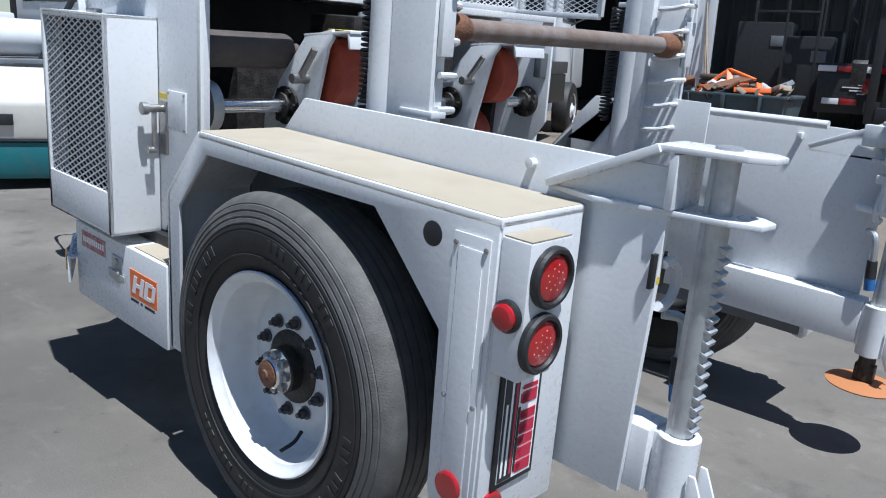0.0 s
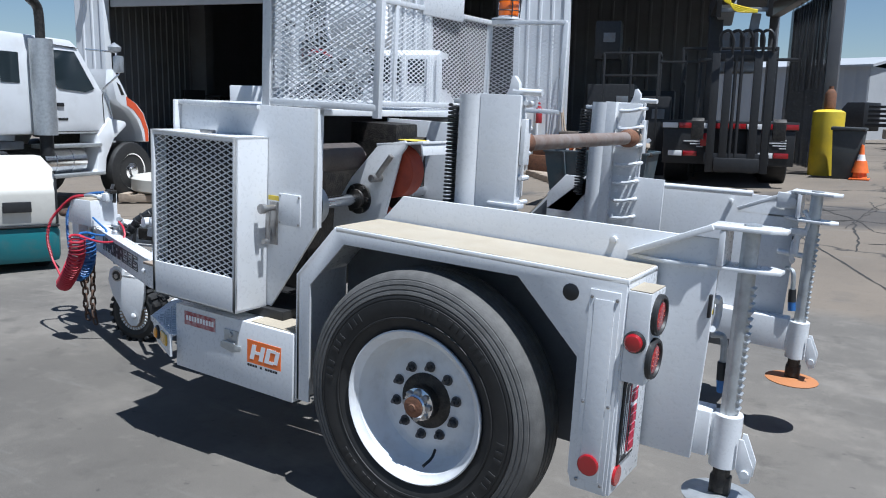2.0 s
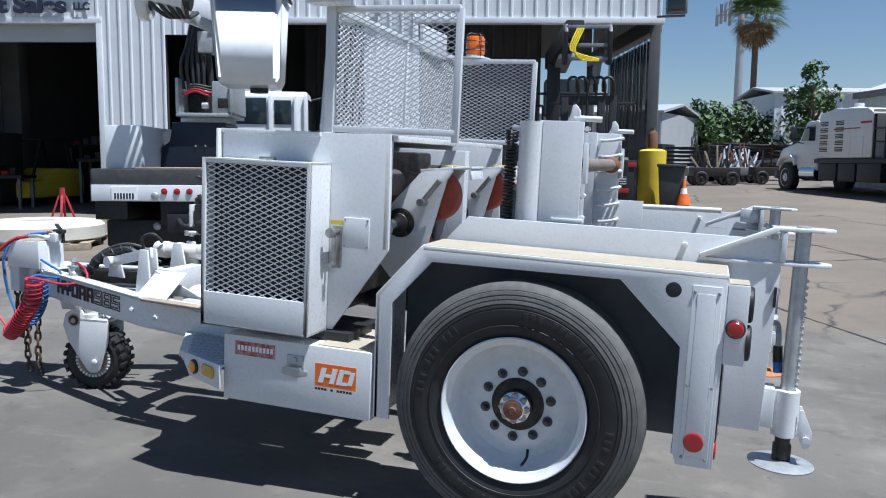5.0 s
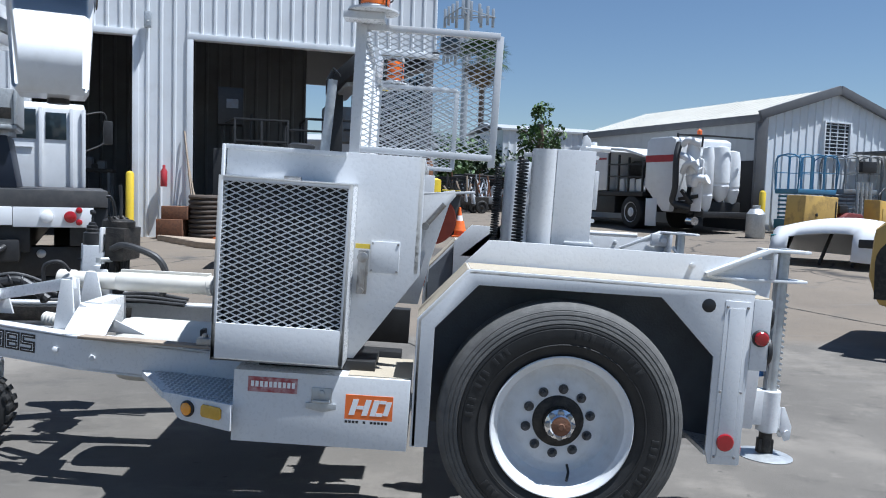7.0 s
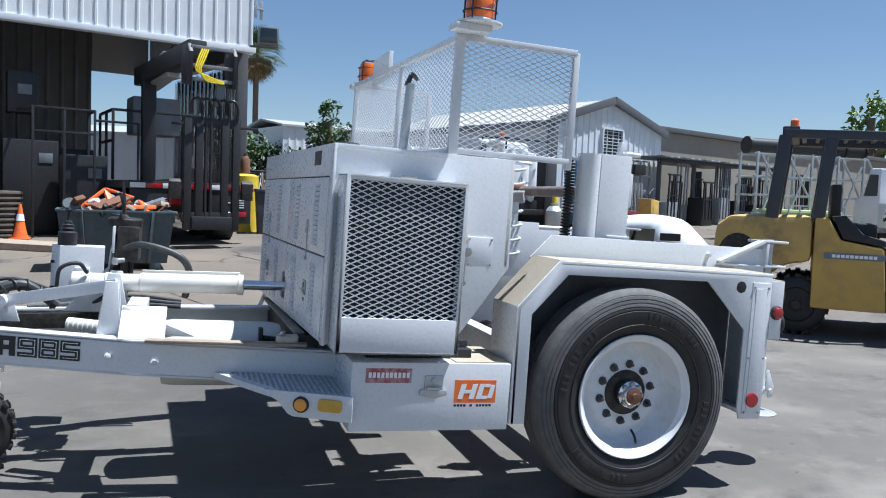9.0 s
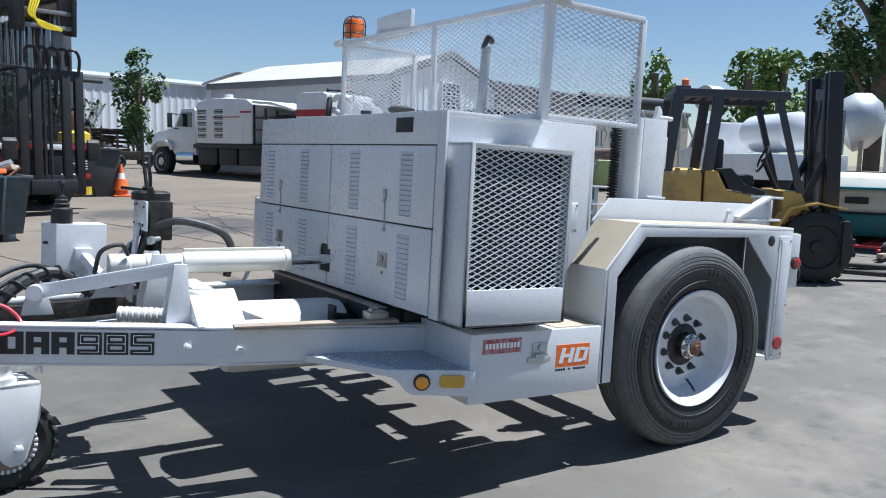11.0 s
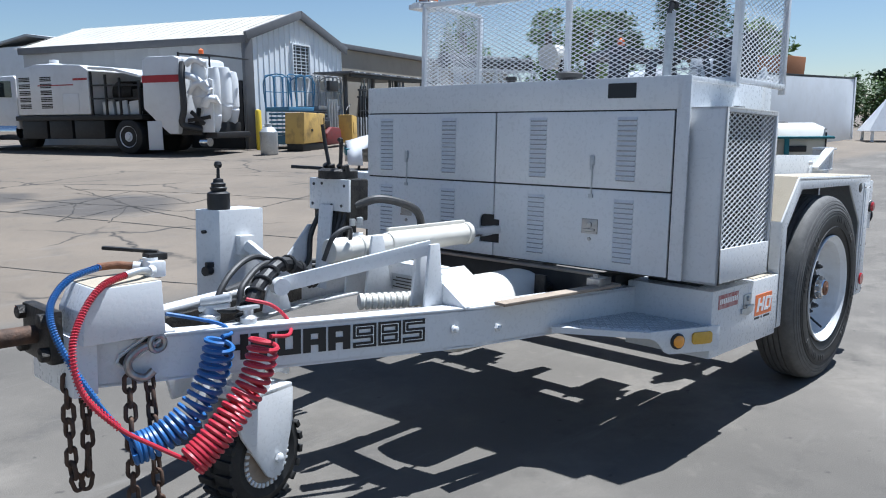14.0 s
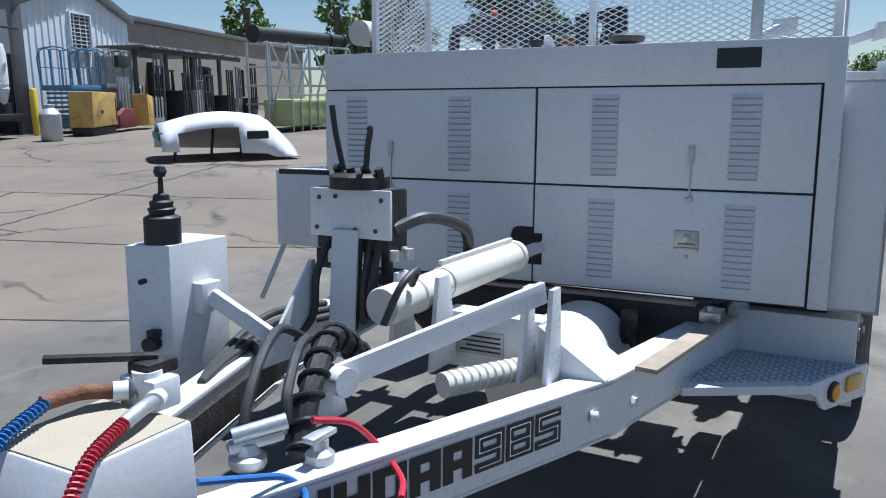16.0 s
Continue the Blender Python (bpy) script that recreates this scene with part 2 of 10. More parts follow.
def expanded(bm, o, u, v, lw=0.051, sw=0.0234, strand=0.0042, deep=0.0035):
    """Expanded steel mesh: slanting strands across the rectangle o, o+u, o+u+v, o+v, long way of the diamonds along u."""
    o, u, v = Vector(o), Vector(u), Vector(v)
    W, H = u.length, v.length
    uu, vv = u / W, v / H
    nn = uu.cross(vv)
    slope = sw / lw
    for sign in (1, -1):
        c = -W * slope if sign > 0 else 0.0
        c = math.floor(c / sw) * sw
        end = H if sign > 0 else H + W * slope
        while c < end:
            xs = sorted(t for t in (0.0, W, (0 - c) / (sign * slope), (H - c) / (sign * slope)) if -1e-9 <= t <= W + 1e-9 and -1e-6 <= c + sign * slope * t <= H + 1e-6)
            if len(xs) > 1 and xs[-1] - xs[0] > 0.006:
                a, b = xs[0], xs[-1]
                p, q = o + uu * a + vv * (c + sign * slope * a), o + uu * b + vv * (c + sign * slope * b)
                along = (q - p).normalized()
                k = nn.cross(along).normalized() * strand / 2 * 1.0
                lift = nn * (deep * (0.5 + 0.5 * sign))
                vs = [bm.verts.new(z) for z in (p - k + lift, q - k + lift, q + k + lift, p + k + lift, p - k + lift - nn * deep, q - k + lift - nn * deep, q + k + lift - nn * deep, p + k + lift - nn * deep)]
                for f in ((0, 1, 2, 3), (7, 6, 5, 4), (0, 4, 5, 1), (2, 6, 7, 3)):
                    bm.faces.new([vs[i] for i in f])
            c += sw
    return bm


def cells(rects, w, h, deep, m, thin=1.0):
    """One flat glyph of (x0, x1, y0, y1) blocks on a 12 by 13 grid, w by h in size; thin narrows one-cell lines."""
    on = {(x, y) for x0, x1, y0, y1 in rects for x in range(x0, x1) for y in range(y0, y1)}
    bm = bmesh.new()
    seen = {}

    def vert(x, y, z):
        if (x, y, z) not in seen:
            seen[x, y, z] = bm.verts.new(m @ Vector(((x / 12 - 0.5) * w, (y / 13 - 0.5) * h, z)))
        return seen[x, y, z]
    e = (1 - thin) / 2
    for x, y in sorted(on):
        a0, a1 = (x if (x - 1, y) in on else x + e), (x + 1 if (x + 1, y) in on else x + 1 - e)
        b0, b1 = (y if (x, y - 1) in on else y + e), (y + 1 if (x, y + 1) in on else y + 1 - e)
        bm.faces.new([vert(p, q, deep) for p, q in ((a0, b0), (a1, b0), (a1, b1), (a0, b1))])
        for p, q, gone in (((a0, b0), (a1, b0), (x, y - 1)), ((a1, b0), (a1, b1), (x + 1, y)), ((a1, b1), (a0, b1), (x, y + 1)), ((a0, b1), (a0, b0), (x - 1, y))):
            if gone not in on:
                bm.faces.new((vert(*p, deep), vert(*p, 0.0), vert(*q, 0.0), vert(*q, deep)))
    return bm


def part(name, bm, mat, parent=None, label="", sharp=35):
    me = bpy.data.meshes.new(name)
    bm.to_mesh(me)
    bm.free()
    me.materials.append(mat)
    if sharp:
        me.polygons.foreach_set("use_smooth", [True] * len(me.polygons))
        me.set_sharp_from_angle(angle=radians(sharp))
    ob = new(name, me)
    if parent:
        while parent.parent and parent.parent.parent:
            parent = parent.parent
        ob.parent = parent
    if label:
        ob["label"] = label
    return ob


def B():
    return bmesh.new()


def thing(name, m, label, category, group="", kind=""):
    ob = new(name)
    ob.matrix_world = m
    ob.empty_display_size = 0.2
    return tagged(ob, label, category, group, kind)


def lettering(name, text, size, mat, parent, m, depth=0.002, bold=0.0, squeeze=1.0, label=""):
    """Words in the built-in font as a mesh; m: pose of the baseline's middle, text plane xy."""
    cu = bpy.data.curves.new(name, "FONT")
    cu.body, cu.size, cu.extrude, cu.offset, cu.align_x = text, size, depth, bold, "CENTER"
    ob = bpy.data.objects.new(name, cu)
    scene.collection.objects.link(ob)
    bpy.context.view_layer.update()
    me = bpy.data.meshes.new_from_object(ob)
    bpy.data.objects.remove(ob)
    me.transform(m @ Matrix.Diagonal((squeeze, 1, 1, 1)))
    me.materials.append(mat)
    out = new(name, me)
    if parent:
        out.parent = parent
    if label:
        out["label"] = label
    return out

# ---- the yard ----
def ground_z(x, y):
    d = math.hypot(x, y - 1)
    t = min(1.0, max(0.0, (d - 3.5) / 7.0))
    t = t * t * (3 - 2 * t)
    k = min(1.0, 26.0 / max(d, 1e-6))
    return t * (0.020 * x + 0.024 * y) * k


def ground_material():
    m = bpy.data.materials.new("worn_asphalt_and_concrete")
    m.use_nodes = True
    nt = m.node_tree
    p, link, add = nt.nodes["Principled BSDF"], nt.links.new, nt.nodes.new
    co = add("ShaderNodeTexCoord")

    def noise_of(scale, detail=8.0, rough=0.6):
        t = add("ShaderNodeTexNoise")
        t.inputs["Scale"].default_value, t.inputs["Detail"].default_value, t.inputs["Roughness"].default_value = scale, detail, rough
        link(co.outputs["Object"], t.inputs["Vector"])
        return t.outputs["Fac"]

    def ranged(v, a, b, c=0.0, d=1.0):
        r = add("ShaderNodeMapRange")
        for k, q in zip(("From Min", "From Max", "To Min", "To Max"), (a, b, c, d)):
            r.inputs[k].default_value = q
        link(v, r.inputs["Value"])
        return r.outputs["Result"]

    def mix(f, a, b):
        n = add("ShaderNodeMix")
        n.data_type = "RGBA"
        for s, v in ((n.inputs["Factor"], f), (n.inputs[6], a), (n.inputs[7], b)):
            if isinstance(v, tuple):
                s.default_value = (*v, 1)
            elif isinstance(v, float):
                s.default_value = v
            else:
                link(v, s)
        return n.outputs[2]

    asphalt = mix(ranged(noise_of(0.55), 0.38, 0.66), (0.099, 0.0905, 0.080), (0.166, 0.151, 0.131))
    asphalt = mix(ranged(noise_of(180, 3), 0.35, 0.7, 0, 0.5), asphalt, (0.205, 0.188, 0.166))
    asphalt = mix(ranged(noise_of(3.2), 0.56, 0.72, 0, 0.5), asphalt, (0.052, 0.049, 0.045))
    asphalt = mix(ranged(noise_of(7.0), 0.60, 0.74, 0, 0.45), asphalt, (0.232, 0.210, 0.182))
    asphalt = mix(ranged(noise_of(1.1, 10, 0.72), 0.52, 0.66, 0, 0.6), asphalt, (0.222, 0.201, 0.173))
    asphalt = mix(ranged(noise_of(24.0, 6, 0.7), 0.64, 0.72, 0, 0.5), asphalt, (0.055, 0.052, 0.048))
    # loose grit and small dark drips
    asphalt = mix(ranged(noise_of(62.0, 4, 0.75), 0.62, 0.70, 0, 0.45), asphalt, (0.27, 0.245, 0.21))
    asphalt = mix(ranged(noise_of(11.0, 5, 0.55), 0.68, 0.72, 0, 0.6), asphalt, (0.045, 0.043, 0.041))
    concrete = mix(ranged(noise_of(0.4), 0.36, 0.68), (0.186, 0.155, 0.122), (0.136, 0.115, 0.093))
    concrete = mix(ranged(noise_of(2.6), 0.55, 0.72, 0, 0.6), concrete, (0.112, 0.102, 0.09))
    concrete = mix(ranged(noise_of(120.0, 4, 0.7), 0.52, 0.68, 0, 0.4), concrete, (0.24, 0.205, 0.165))
    concrete = mix(ranged(noise_of(14.0, 7, 0.7), 0.58, 0.72, 0, 0.45), concrete, (0.088, 0.08, 0.07))
    sep = add("ShaderNodeSeparateXYZ")
    link(co.outputs["Object"], sep.inputs[0])
    wob = noise_of(0.8, 4)
    s1 = add("ShaderNodeMath")
    s1.operation = "MULTIPLY_ADD"
    link(wob, s1.inputs[0])
    s1.inputs[1].default_value = 0.9
    link(sep.outputs["Y"], s1.inputs[2])
    zone = ranged(s1.outputs[0], 5.0, 5.5)
    far = ranged(sep.outputs["X"], 2.2, 3.4)
    # a darker strip of the asphalt with a ragged edge
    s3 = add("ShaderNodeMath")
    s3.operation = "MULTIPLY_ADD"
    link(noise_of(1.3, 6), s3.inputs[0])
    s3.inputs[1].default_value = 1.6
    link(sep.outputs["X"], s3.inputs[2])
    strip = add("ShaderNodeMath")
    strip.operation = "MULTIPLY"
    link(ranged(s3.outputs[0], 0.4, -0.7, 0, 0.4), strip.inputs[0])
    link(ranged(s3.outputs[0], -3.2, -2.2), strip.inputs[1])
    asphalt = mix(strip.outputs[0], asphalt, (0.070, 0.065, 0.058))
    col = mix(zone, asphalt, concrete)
    # cracks
    vor = add("ShaderNodeTexVoronoi")
    vor.feature = "DISTANCE_TO_EDGE"
    vor.inputs["Scale"].default_value = 0.34
    warp = add("ShaderNodeVectorMath")
    warp.operation = "MULTIPLY_ADD"
    tex = add("ShaderNodeTexNoise")
    tex.inputs["Scale"].default_value, tex.inputs["Detail"].default_value = 1.3, 6.0
    link(co.outputs["Object"], tex.inputs["Vector"])
    link(tex.outputs["Color"], warp.inputs[0])
    warp.inputs[1].default_value = (0.9, 0.9, 0.0)
    link(co.outputs["Object"], warp.inputs[2])
    link(warp.outputs[0], vor.inputs["Vector"])
    crack = ranged(vor.outputs["Distance"], 0.0, 0.014, 1.0, 0.0)
    gate = ranged(noise_of(0.23, 3), 0.45, 0.51)
    both = add("ShaderNodeMath")
    both.operation = "MULTIPLY"
    link(crack, both.inputs[0])
    link(gate, both.inputs[1])
    zz = add("ShaderNodeMath")
    zz.operation = "MULTIPLY"
    link(both.outputs[0], zz.inputs[0])
    link(zone, zz.inputs[1])
    col = mix(zz.outputs[0], col, (0.045, 0.042, 0.04))
    # dark oil stains in the middle of the yard
    oil = ranged(noise_of(0.33, 9, 0.7), 0.60, 0.68, 0, 0.75)
    col = mix(oil, col, (0.062, 0.060, 0.060))
    # two old oil spills in front of the bay
    for cx, cy, rx, ry in ((0.35, 10.5, 1.25, 1.15), (-0.6, 12.6, 0.8, 0.9)):
        sh = add("ShaderNodeVectorMath")
        sh.operation = "SUBTRACT"
        link(warp.outputs[0], sh.inputs[0])
        sh.inputs[1].default_value = (cx + 0.45, cy + 0.45, 0)
        sc_ = add("ShaderNodeVectorMath")
        sc_.operation = "MULTIPLY"
        link(sh.outputs[0], sc_.inputs[0])
        sc_.inputs[1].default_value = (1 / rx, 1 / ry, 0)
        ln = add("ShaderNodeVectorMath")
        ln.operation = "LENGTH"
        link(sc_.outputs[0], ln.inputs[0])
        col = mix(ranged(ln.outputs["Value"], 0.7, 1.1, 0.7, 0.0), col, (0.055, 0.054, 0.056))
    # pale scuffs and drag marks
    st_ = add("ShaderNodeMapping")
    st_.inputs["Scale"].default_value = (0.35, 2.6, 1)
    st_.inputs["Rotation"].default_value = (0, 0, 0.5)
    link(co.outputs["Object"], st_.inputs["Vector"])
    sn = add("ShaderNodeTexNoise")
    sn.inputs["Scale"].default_value, sn.inputs["Detail"].default_value, sn.inputs["Roughness"].default_value = 2.2, 9.0, 0.7
    link(st_.outputs[0], sn.inputs["Vector"])
    col = mix(ranged(sn.outputs["Fac"], 0.57, 0.72, 0, 0.4), col, (0.21, 0.20, 0.185))
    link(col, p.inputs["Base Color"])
    p.inputs["Roughness"].default_value = 0.9
    p.inputs["Specular IOR Level"].default_value = 0.25
    b = add("ShaderNodeBump")
    b.inputs["Strength"].default_value, b.inputs["Distance"].default_value = 0.35, 0.006
    link(noise_of(140, 4), b.inputs["Height"])
    link(b.outputs["Normal"], p.inputs["Normal"])
    return m


xs = [-1500, -500, -200, -100, -60] + [-40 + 2 * i for i in range(18)] + [-4.5 + 0.5 * i for i in range(30)] + [12 + 2 * i for i in range(15)] + [60, 100, 200, 500, 1500]
ys = [-1500, -500, -200, -100, -60] + [-40 + 2 * i for i in range(22)] + [3.5 + 0.5 * i for i in range(24)] + [16 + 2 * i for i in range(23)] + [90, 200, 500, 1500]
bm = B()
grid = [[bm.verts.new((x, y, ground_z(x, y))) for y in ys] for x in xs]
for i in range(len(xs) - 1):
    for j in range(len(ys) - 1):
        bm.faces.new((grid[i][j], grid[i + 1][j], grid[i + 1][j + 1], grid[i][j + 1]))
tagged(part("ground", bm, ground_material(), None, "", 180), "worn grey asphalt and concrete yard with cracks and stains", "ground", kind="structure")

CRACK = material("dark_crack_filler", (0.030, 0.028, 0.026), 0.9, second=(0.055, 0.05, 0.044), scale=9, amount=0.7)


def ribbon(name, pts, width, wander, seed, label, category):
    """A ragged dark line along the ground, just above it."""
    rn = random.Random(seed)
    line = []
    for (ax, ay), (bx, by) in zip(pts, pts[1:]):
        n = max(2, int(math.hypot(bx - ax, by - ay) / 0.09))
        line += [(ax + (bx - ax) * k / n, ay + (by - ay) * k / n) for k in range(n)]
    line.append(pts[-1])
    bm = B()
    prev, drift = None, 0.0
    for k, (x, y) in enumerate(line):
        a, b = line[max(0, k - 1)], line[min(len(line) - 1, k + 1)]
        dx, dy = b[0] - a[0], b[1] - a[1]
        L = math.hypot(dx, dy)
        nx_, ny_ = -dy / L, dx / L
        drift = drift * 0.85 + rn.uniform(-wander, wander)
        w = width * rn.uniform(0.35, 1.25)
        ends = []
        for q in (drift - w / 2, drift + w / 2):
            px_, py_ = x + nx_ * q, y + ny_ * q
            ends.append(bm.verts.new((px_, py_, ground_z(px_, py_) + 0.004)))
        if prev:
            bm.faces.new((prev[0], ends[0], ends[1], prev[1]))
        prev = ends
    return tagged(part(name, bm, CRACK, None, "", 180), label, category, kind="structure")


for k, (pts, w) in enumerate(((((0.7, 13.1), (1.86, 10.95), (3.72, 7.49), (5.1, 5.0)), 0.028), (((-1.3, 11.6), (0.3, 8.21), (1.52, 5.59), (2.25, 4.2)), 0.032), (((-3.4, 9.9), (-1.9, 6.7), (-0.6, 4.0)), 0.022), (((3.2, 14.5), (5.0, 11.0), (6.9, 7.4)), 0.02))):
    ribbon("slab_joint", pts, w, 0.006, 300 + k, "straight dark joint between concrete slabs", "joint")
for k, (pts, w) in enumerate(((((0.9, 8.44), (2.47, 8.95), (4.4, 9.45), (6.3, 10.1)), 0.030), (((-0.4, 12.5), (0.1, 10.9), (0.6, 10.1), (0.8, 7.9)), 0.026), (((-0.9, 10.7), (0.1, 10.9), (1.4, 11.8)), 0.022), (((-0.7, 9.5), (0.6, 10.1), (1.4, 9.8), (2.4, 10.3)), 0.022), (((0.6, 10.1), (0.9, 9.3), (1.7, 8.9)), 0.018), (((0.1, 10.9), (-0.3, 10.0), (-0.7, 9.5)), 0.02), (((1.4, 11.8), (1.5, 10.8), (1.4, 9.8)), 0.018), (((0.6, 12.3), (0.8, 11.3), (0.6, 10.1)), 0.016), (((-0.2, 9.0), (0.2, 9.5), (0.6, 10.1)), 0.018), (((0.55, 9.4), (0.95, 13.5)), 0.016))):
    ribbon("ground_crack", pts, w, 0.020, 340 + k, "ragged dark crack in the worn yard surface", "crack")

CLAD = material("white_steel_cladding", (0.68, 0.70, 0.72), 0.45, second=(0.60, 0.615, 0.625), scale=0.8, amount=0.6, spots=(0.45, 0.43, 0.4), spot_scale=2.5, spot_amount=0.2)
CLADGREY = material("grey_steel_cladding", (0.40, 0.41, 0.42), 0.5, second=(0.33, 0.34, 0.35), scale=0.7, amount=0.6)
TAN = material("tan_block_wall", (0.30, 0.27, 0.22), 0.8, second=(0.24, 0.215, 0.18), scale=1.2, amount=0.6, bump=0.2, bump_scale=30)
ROOF = material("pale_metal_roof", (0.52, 0.50, 0.44), 0.6, second=(0.44, 0.42, 0.36), scale=0.6, amount=0.7)
TRIM = material("grey_trim", (0.10, 0.10, 0.105), 0.5, second=(0.14, 0.14, 0.14), scale=3)
# inside of the bays: their shade is put into these two dark colours
INCLAD = material("shaded_inside_cladding", (0.15, 0.155, 0.16), 0.7, second=(0.10, 0.10, 0.10), scale=0.7, amount=0.8)
DARKIN = material("shaded_wall_and_dark_door", (0.028, 0.028, 0.03), 0.8, second=(0.016, 0.016, 0.016), scale=0.6, amount=0.8)
YELLOWPOST = material("yellow_bollard_paint", (0.72, 0.52, 0.03), 0.5, second=(0.5, 0.38, 0.05), scale=4)


def cladding(bm, p, q, z0, z1, step=0.30, rib=0.03):
    """Upright ribbed sheet from p to q (plan), ribs towards the left hand of the way from p to q turned round."""
    p, q = Vector((p[0], p[1], 0)), Vector((q[0], q[1], 0))
    way = (q - p).normalized()
    out = Vector((way.y, -way.x, 0))
    L = (q - p).length
    n = max(1, round(L / step))
    line = []
    for i in range(n):
        a = L * i / n
        s = L / n
        for f, d in ((0.0, 0.0), (0.70, 0.0), (0.78, rib), (0.92, rib)):
            line.append(p + way * (a + s * f) + out * d)
    line.append(q)
    lo = [bm.verts.new((v.x, v.y, z0(v) if callable(z0) else z0)) for v in line]
    hi = [bm.verts.new((v.x, v.y, z1(v) if callable(z1) else z1)) for v in line]
    for i in range(len(line) - 1):
        bm.faces.new((lo[i], lo[i + 1], hi[i + 1], hi[i]))


# the large workshop, laid out along its front and then turned into the yard; open bays, dark inside
WY, WTOP, WBASE = 15.8, 6.9, 0.05
FRONT_M = Matrix.Translation((-6.55, 15.6, 0)) @ Matrix.Rotation(math.radians(15.7), 4, "Z") @ Matrix.Translation((6.55, -WY, 0))
shop = thing("workshop_building", Matrix(), "white ribbed steel workshop building with open bays", "building", kind="structure")


def on_shop(x, y, z=0.0):
    """A place given along the workshop's front (x), into it (y past WY) and up."""
    return FRONT_M @ Vector((x, y, z))


def shop_part(name, bm, mat, parent=None):
    bm.transform(FRONT_M)
    return part(name, bm, mat, parent or shop)


for a, b, z0, z1 in ((-20.6, -19.65, WBASE, WTOP), (-19.65, -14.42, 5.0, WTOP), (-14.42, -12.73, WBASE, WTOP), (-12.73, -11.35, 4.6, WTOP), (-12.73, -11.35, WBASE, 1.2), (-11.35, -9.89, WBASE, WTOP), (-9.89, -7.60, 5.0, WTOP), (-7.60, -6.40, WBASE, WTOP), (-6.40, -0.40, 5.0, WTOP)):
    bm = B()
    cladding(bm, (a, WY), (b, WY), z0, z1)
    fw = shop_part("front_wall", bm, CLAD)
    # near-black sheet behind the wall, coloured for the shade inside the bay
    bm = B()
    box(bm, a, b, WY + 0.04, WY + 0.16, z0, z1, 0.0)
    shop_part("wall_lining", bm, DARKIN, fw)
for x in (-19.65, -14.42, -9.89, -7.60, -6.40):
    bm = B()
    box(bm, x - 0.07, x + 0.07, WY - 0.05, WY + 0.2, WBASE, 4.88, 0.005)
    shop_part("door_jamb", bm, CLAD)
for a, b in ((-19.65, -14.42), (-9.89, -7.60), (-6.40, -0.40)):
    bm = B()
    box(bm, a - 0.07, b + 0.07, WY - 0.05, WY + 0.2, 4.88, 5.02, 0.005)
    shop_part("door_lintel", bm, CLAD)
# rolled-up door behind the head of the left bay
bm = B()
box(bm, -19.55, -14.52, WY + 0.22, WY + 0.32, 4.45, 4.95, 0.01)
shop_part("rolled_door", bm, CLADGREY)
SIDE = Vector((-0.35, 0.937, 0)).normalized()
COR = Vector((-0.82, 18.0, 0))
END = COR + SIDE * 7.6
for q in (COR, END):
    bm = B()
    box(bm, q.x - 0.13, q.x + 0.13, q.y - 0.13, q.y + 0.13, WBASE, 5.05, 0.01)
    part("corner_column", bm, TRIM, shop)
bm = B()
bar(bm, (COR.x, COR.y + 0.2, 5.02), (END.x, END.y, 5.02), 0.3, 0.40, 0.01)
part("eave_beam", bm, TRIM, shop)
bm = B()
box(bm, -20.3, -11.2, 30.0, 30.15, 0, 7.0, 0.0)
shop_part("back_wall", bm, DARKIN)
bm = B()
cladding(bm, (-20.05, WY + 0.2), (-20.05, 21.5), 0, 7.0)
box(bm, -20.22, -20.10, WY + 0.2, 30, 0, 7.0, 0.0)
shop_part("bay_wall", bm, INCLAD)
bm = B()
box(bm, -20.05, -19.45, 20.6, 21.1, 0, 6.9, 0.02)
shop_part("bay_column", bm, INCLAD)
bm = B()
cladding(bm, (-20.6, 30.1), (-20.6, WY), 0, WTOP)
shop_part("end_wall", bm, CLAD)
bm = B()
box(bm, -11.2, -11.05, WY + 0.2, 30, 0, 7.0, 0.0)
shop_part("inner_wall", bm, DARKIN)
# pale ribbed back wall of the right-hand bay, with a doorway at its end
BK = Vector((-0.937, -0.30, 0)).normalized()
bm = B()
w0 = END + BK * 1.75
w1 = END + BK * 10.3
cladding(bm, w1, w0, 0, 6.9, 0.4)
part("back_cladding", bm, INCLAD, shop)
bm = B()
bar(bm, (END.x, END.y, 6.0), (w0.x, w0.y, 6.0), 0.1, 1.8, 0.0)
part("door_head", bm, CLADGREY, shop)
FC = on_shop(-0.40, WY)
bm = B()
cladding(bm, FC, END + Vector((0.05, 0, 0)), 5.0, WTOP)
part("side_wall", bm, CLAD, shop)
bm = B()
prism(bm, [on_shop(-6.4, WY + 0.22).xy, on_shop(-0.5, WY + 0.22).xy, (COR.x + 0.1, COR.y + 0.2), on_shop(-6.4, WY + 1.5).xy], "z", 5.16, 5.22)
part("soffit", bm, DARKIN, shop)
bm = B()
prism(bm, [on_shop(-20.75, WY - 0.1).xy, on_shop(-0.2, WY - 0.1).xy, (END.x + 0.25, END.y + 0.2), (w1.x, w1.y + 0.2), on_shop(-11.0, 30.2).xy, on_shop(-20.75, 30.2).xy], "z", WTOP, WTOP + 0.15)
part("roof", bm, CLADGREY, shop)
for x, z in ((-20.12, 4.72), (-7.33, 5.05)):
    bm = B()
    cyl(bm, (x, WY - 0.10, z + 0.2), (x, WY - 0.22, z + 0.1), 0.05)
    box(bm, x - 0.08, x + 0.08, WY - 0.24, WY - 0.06, z, z + 0.36, 0.03)
    shop_part("wall_lamp", bm, GALV)
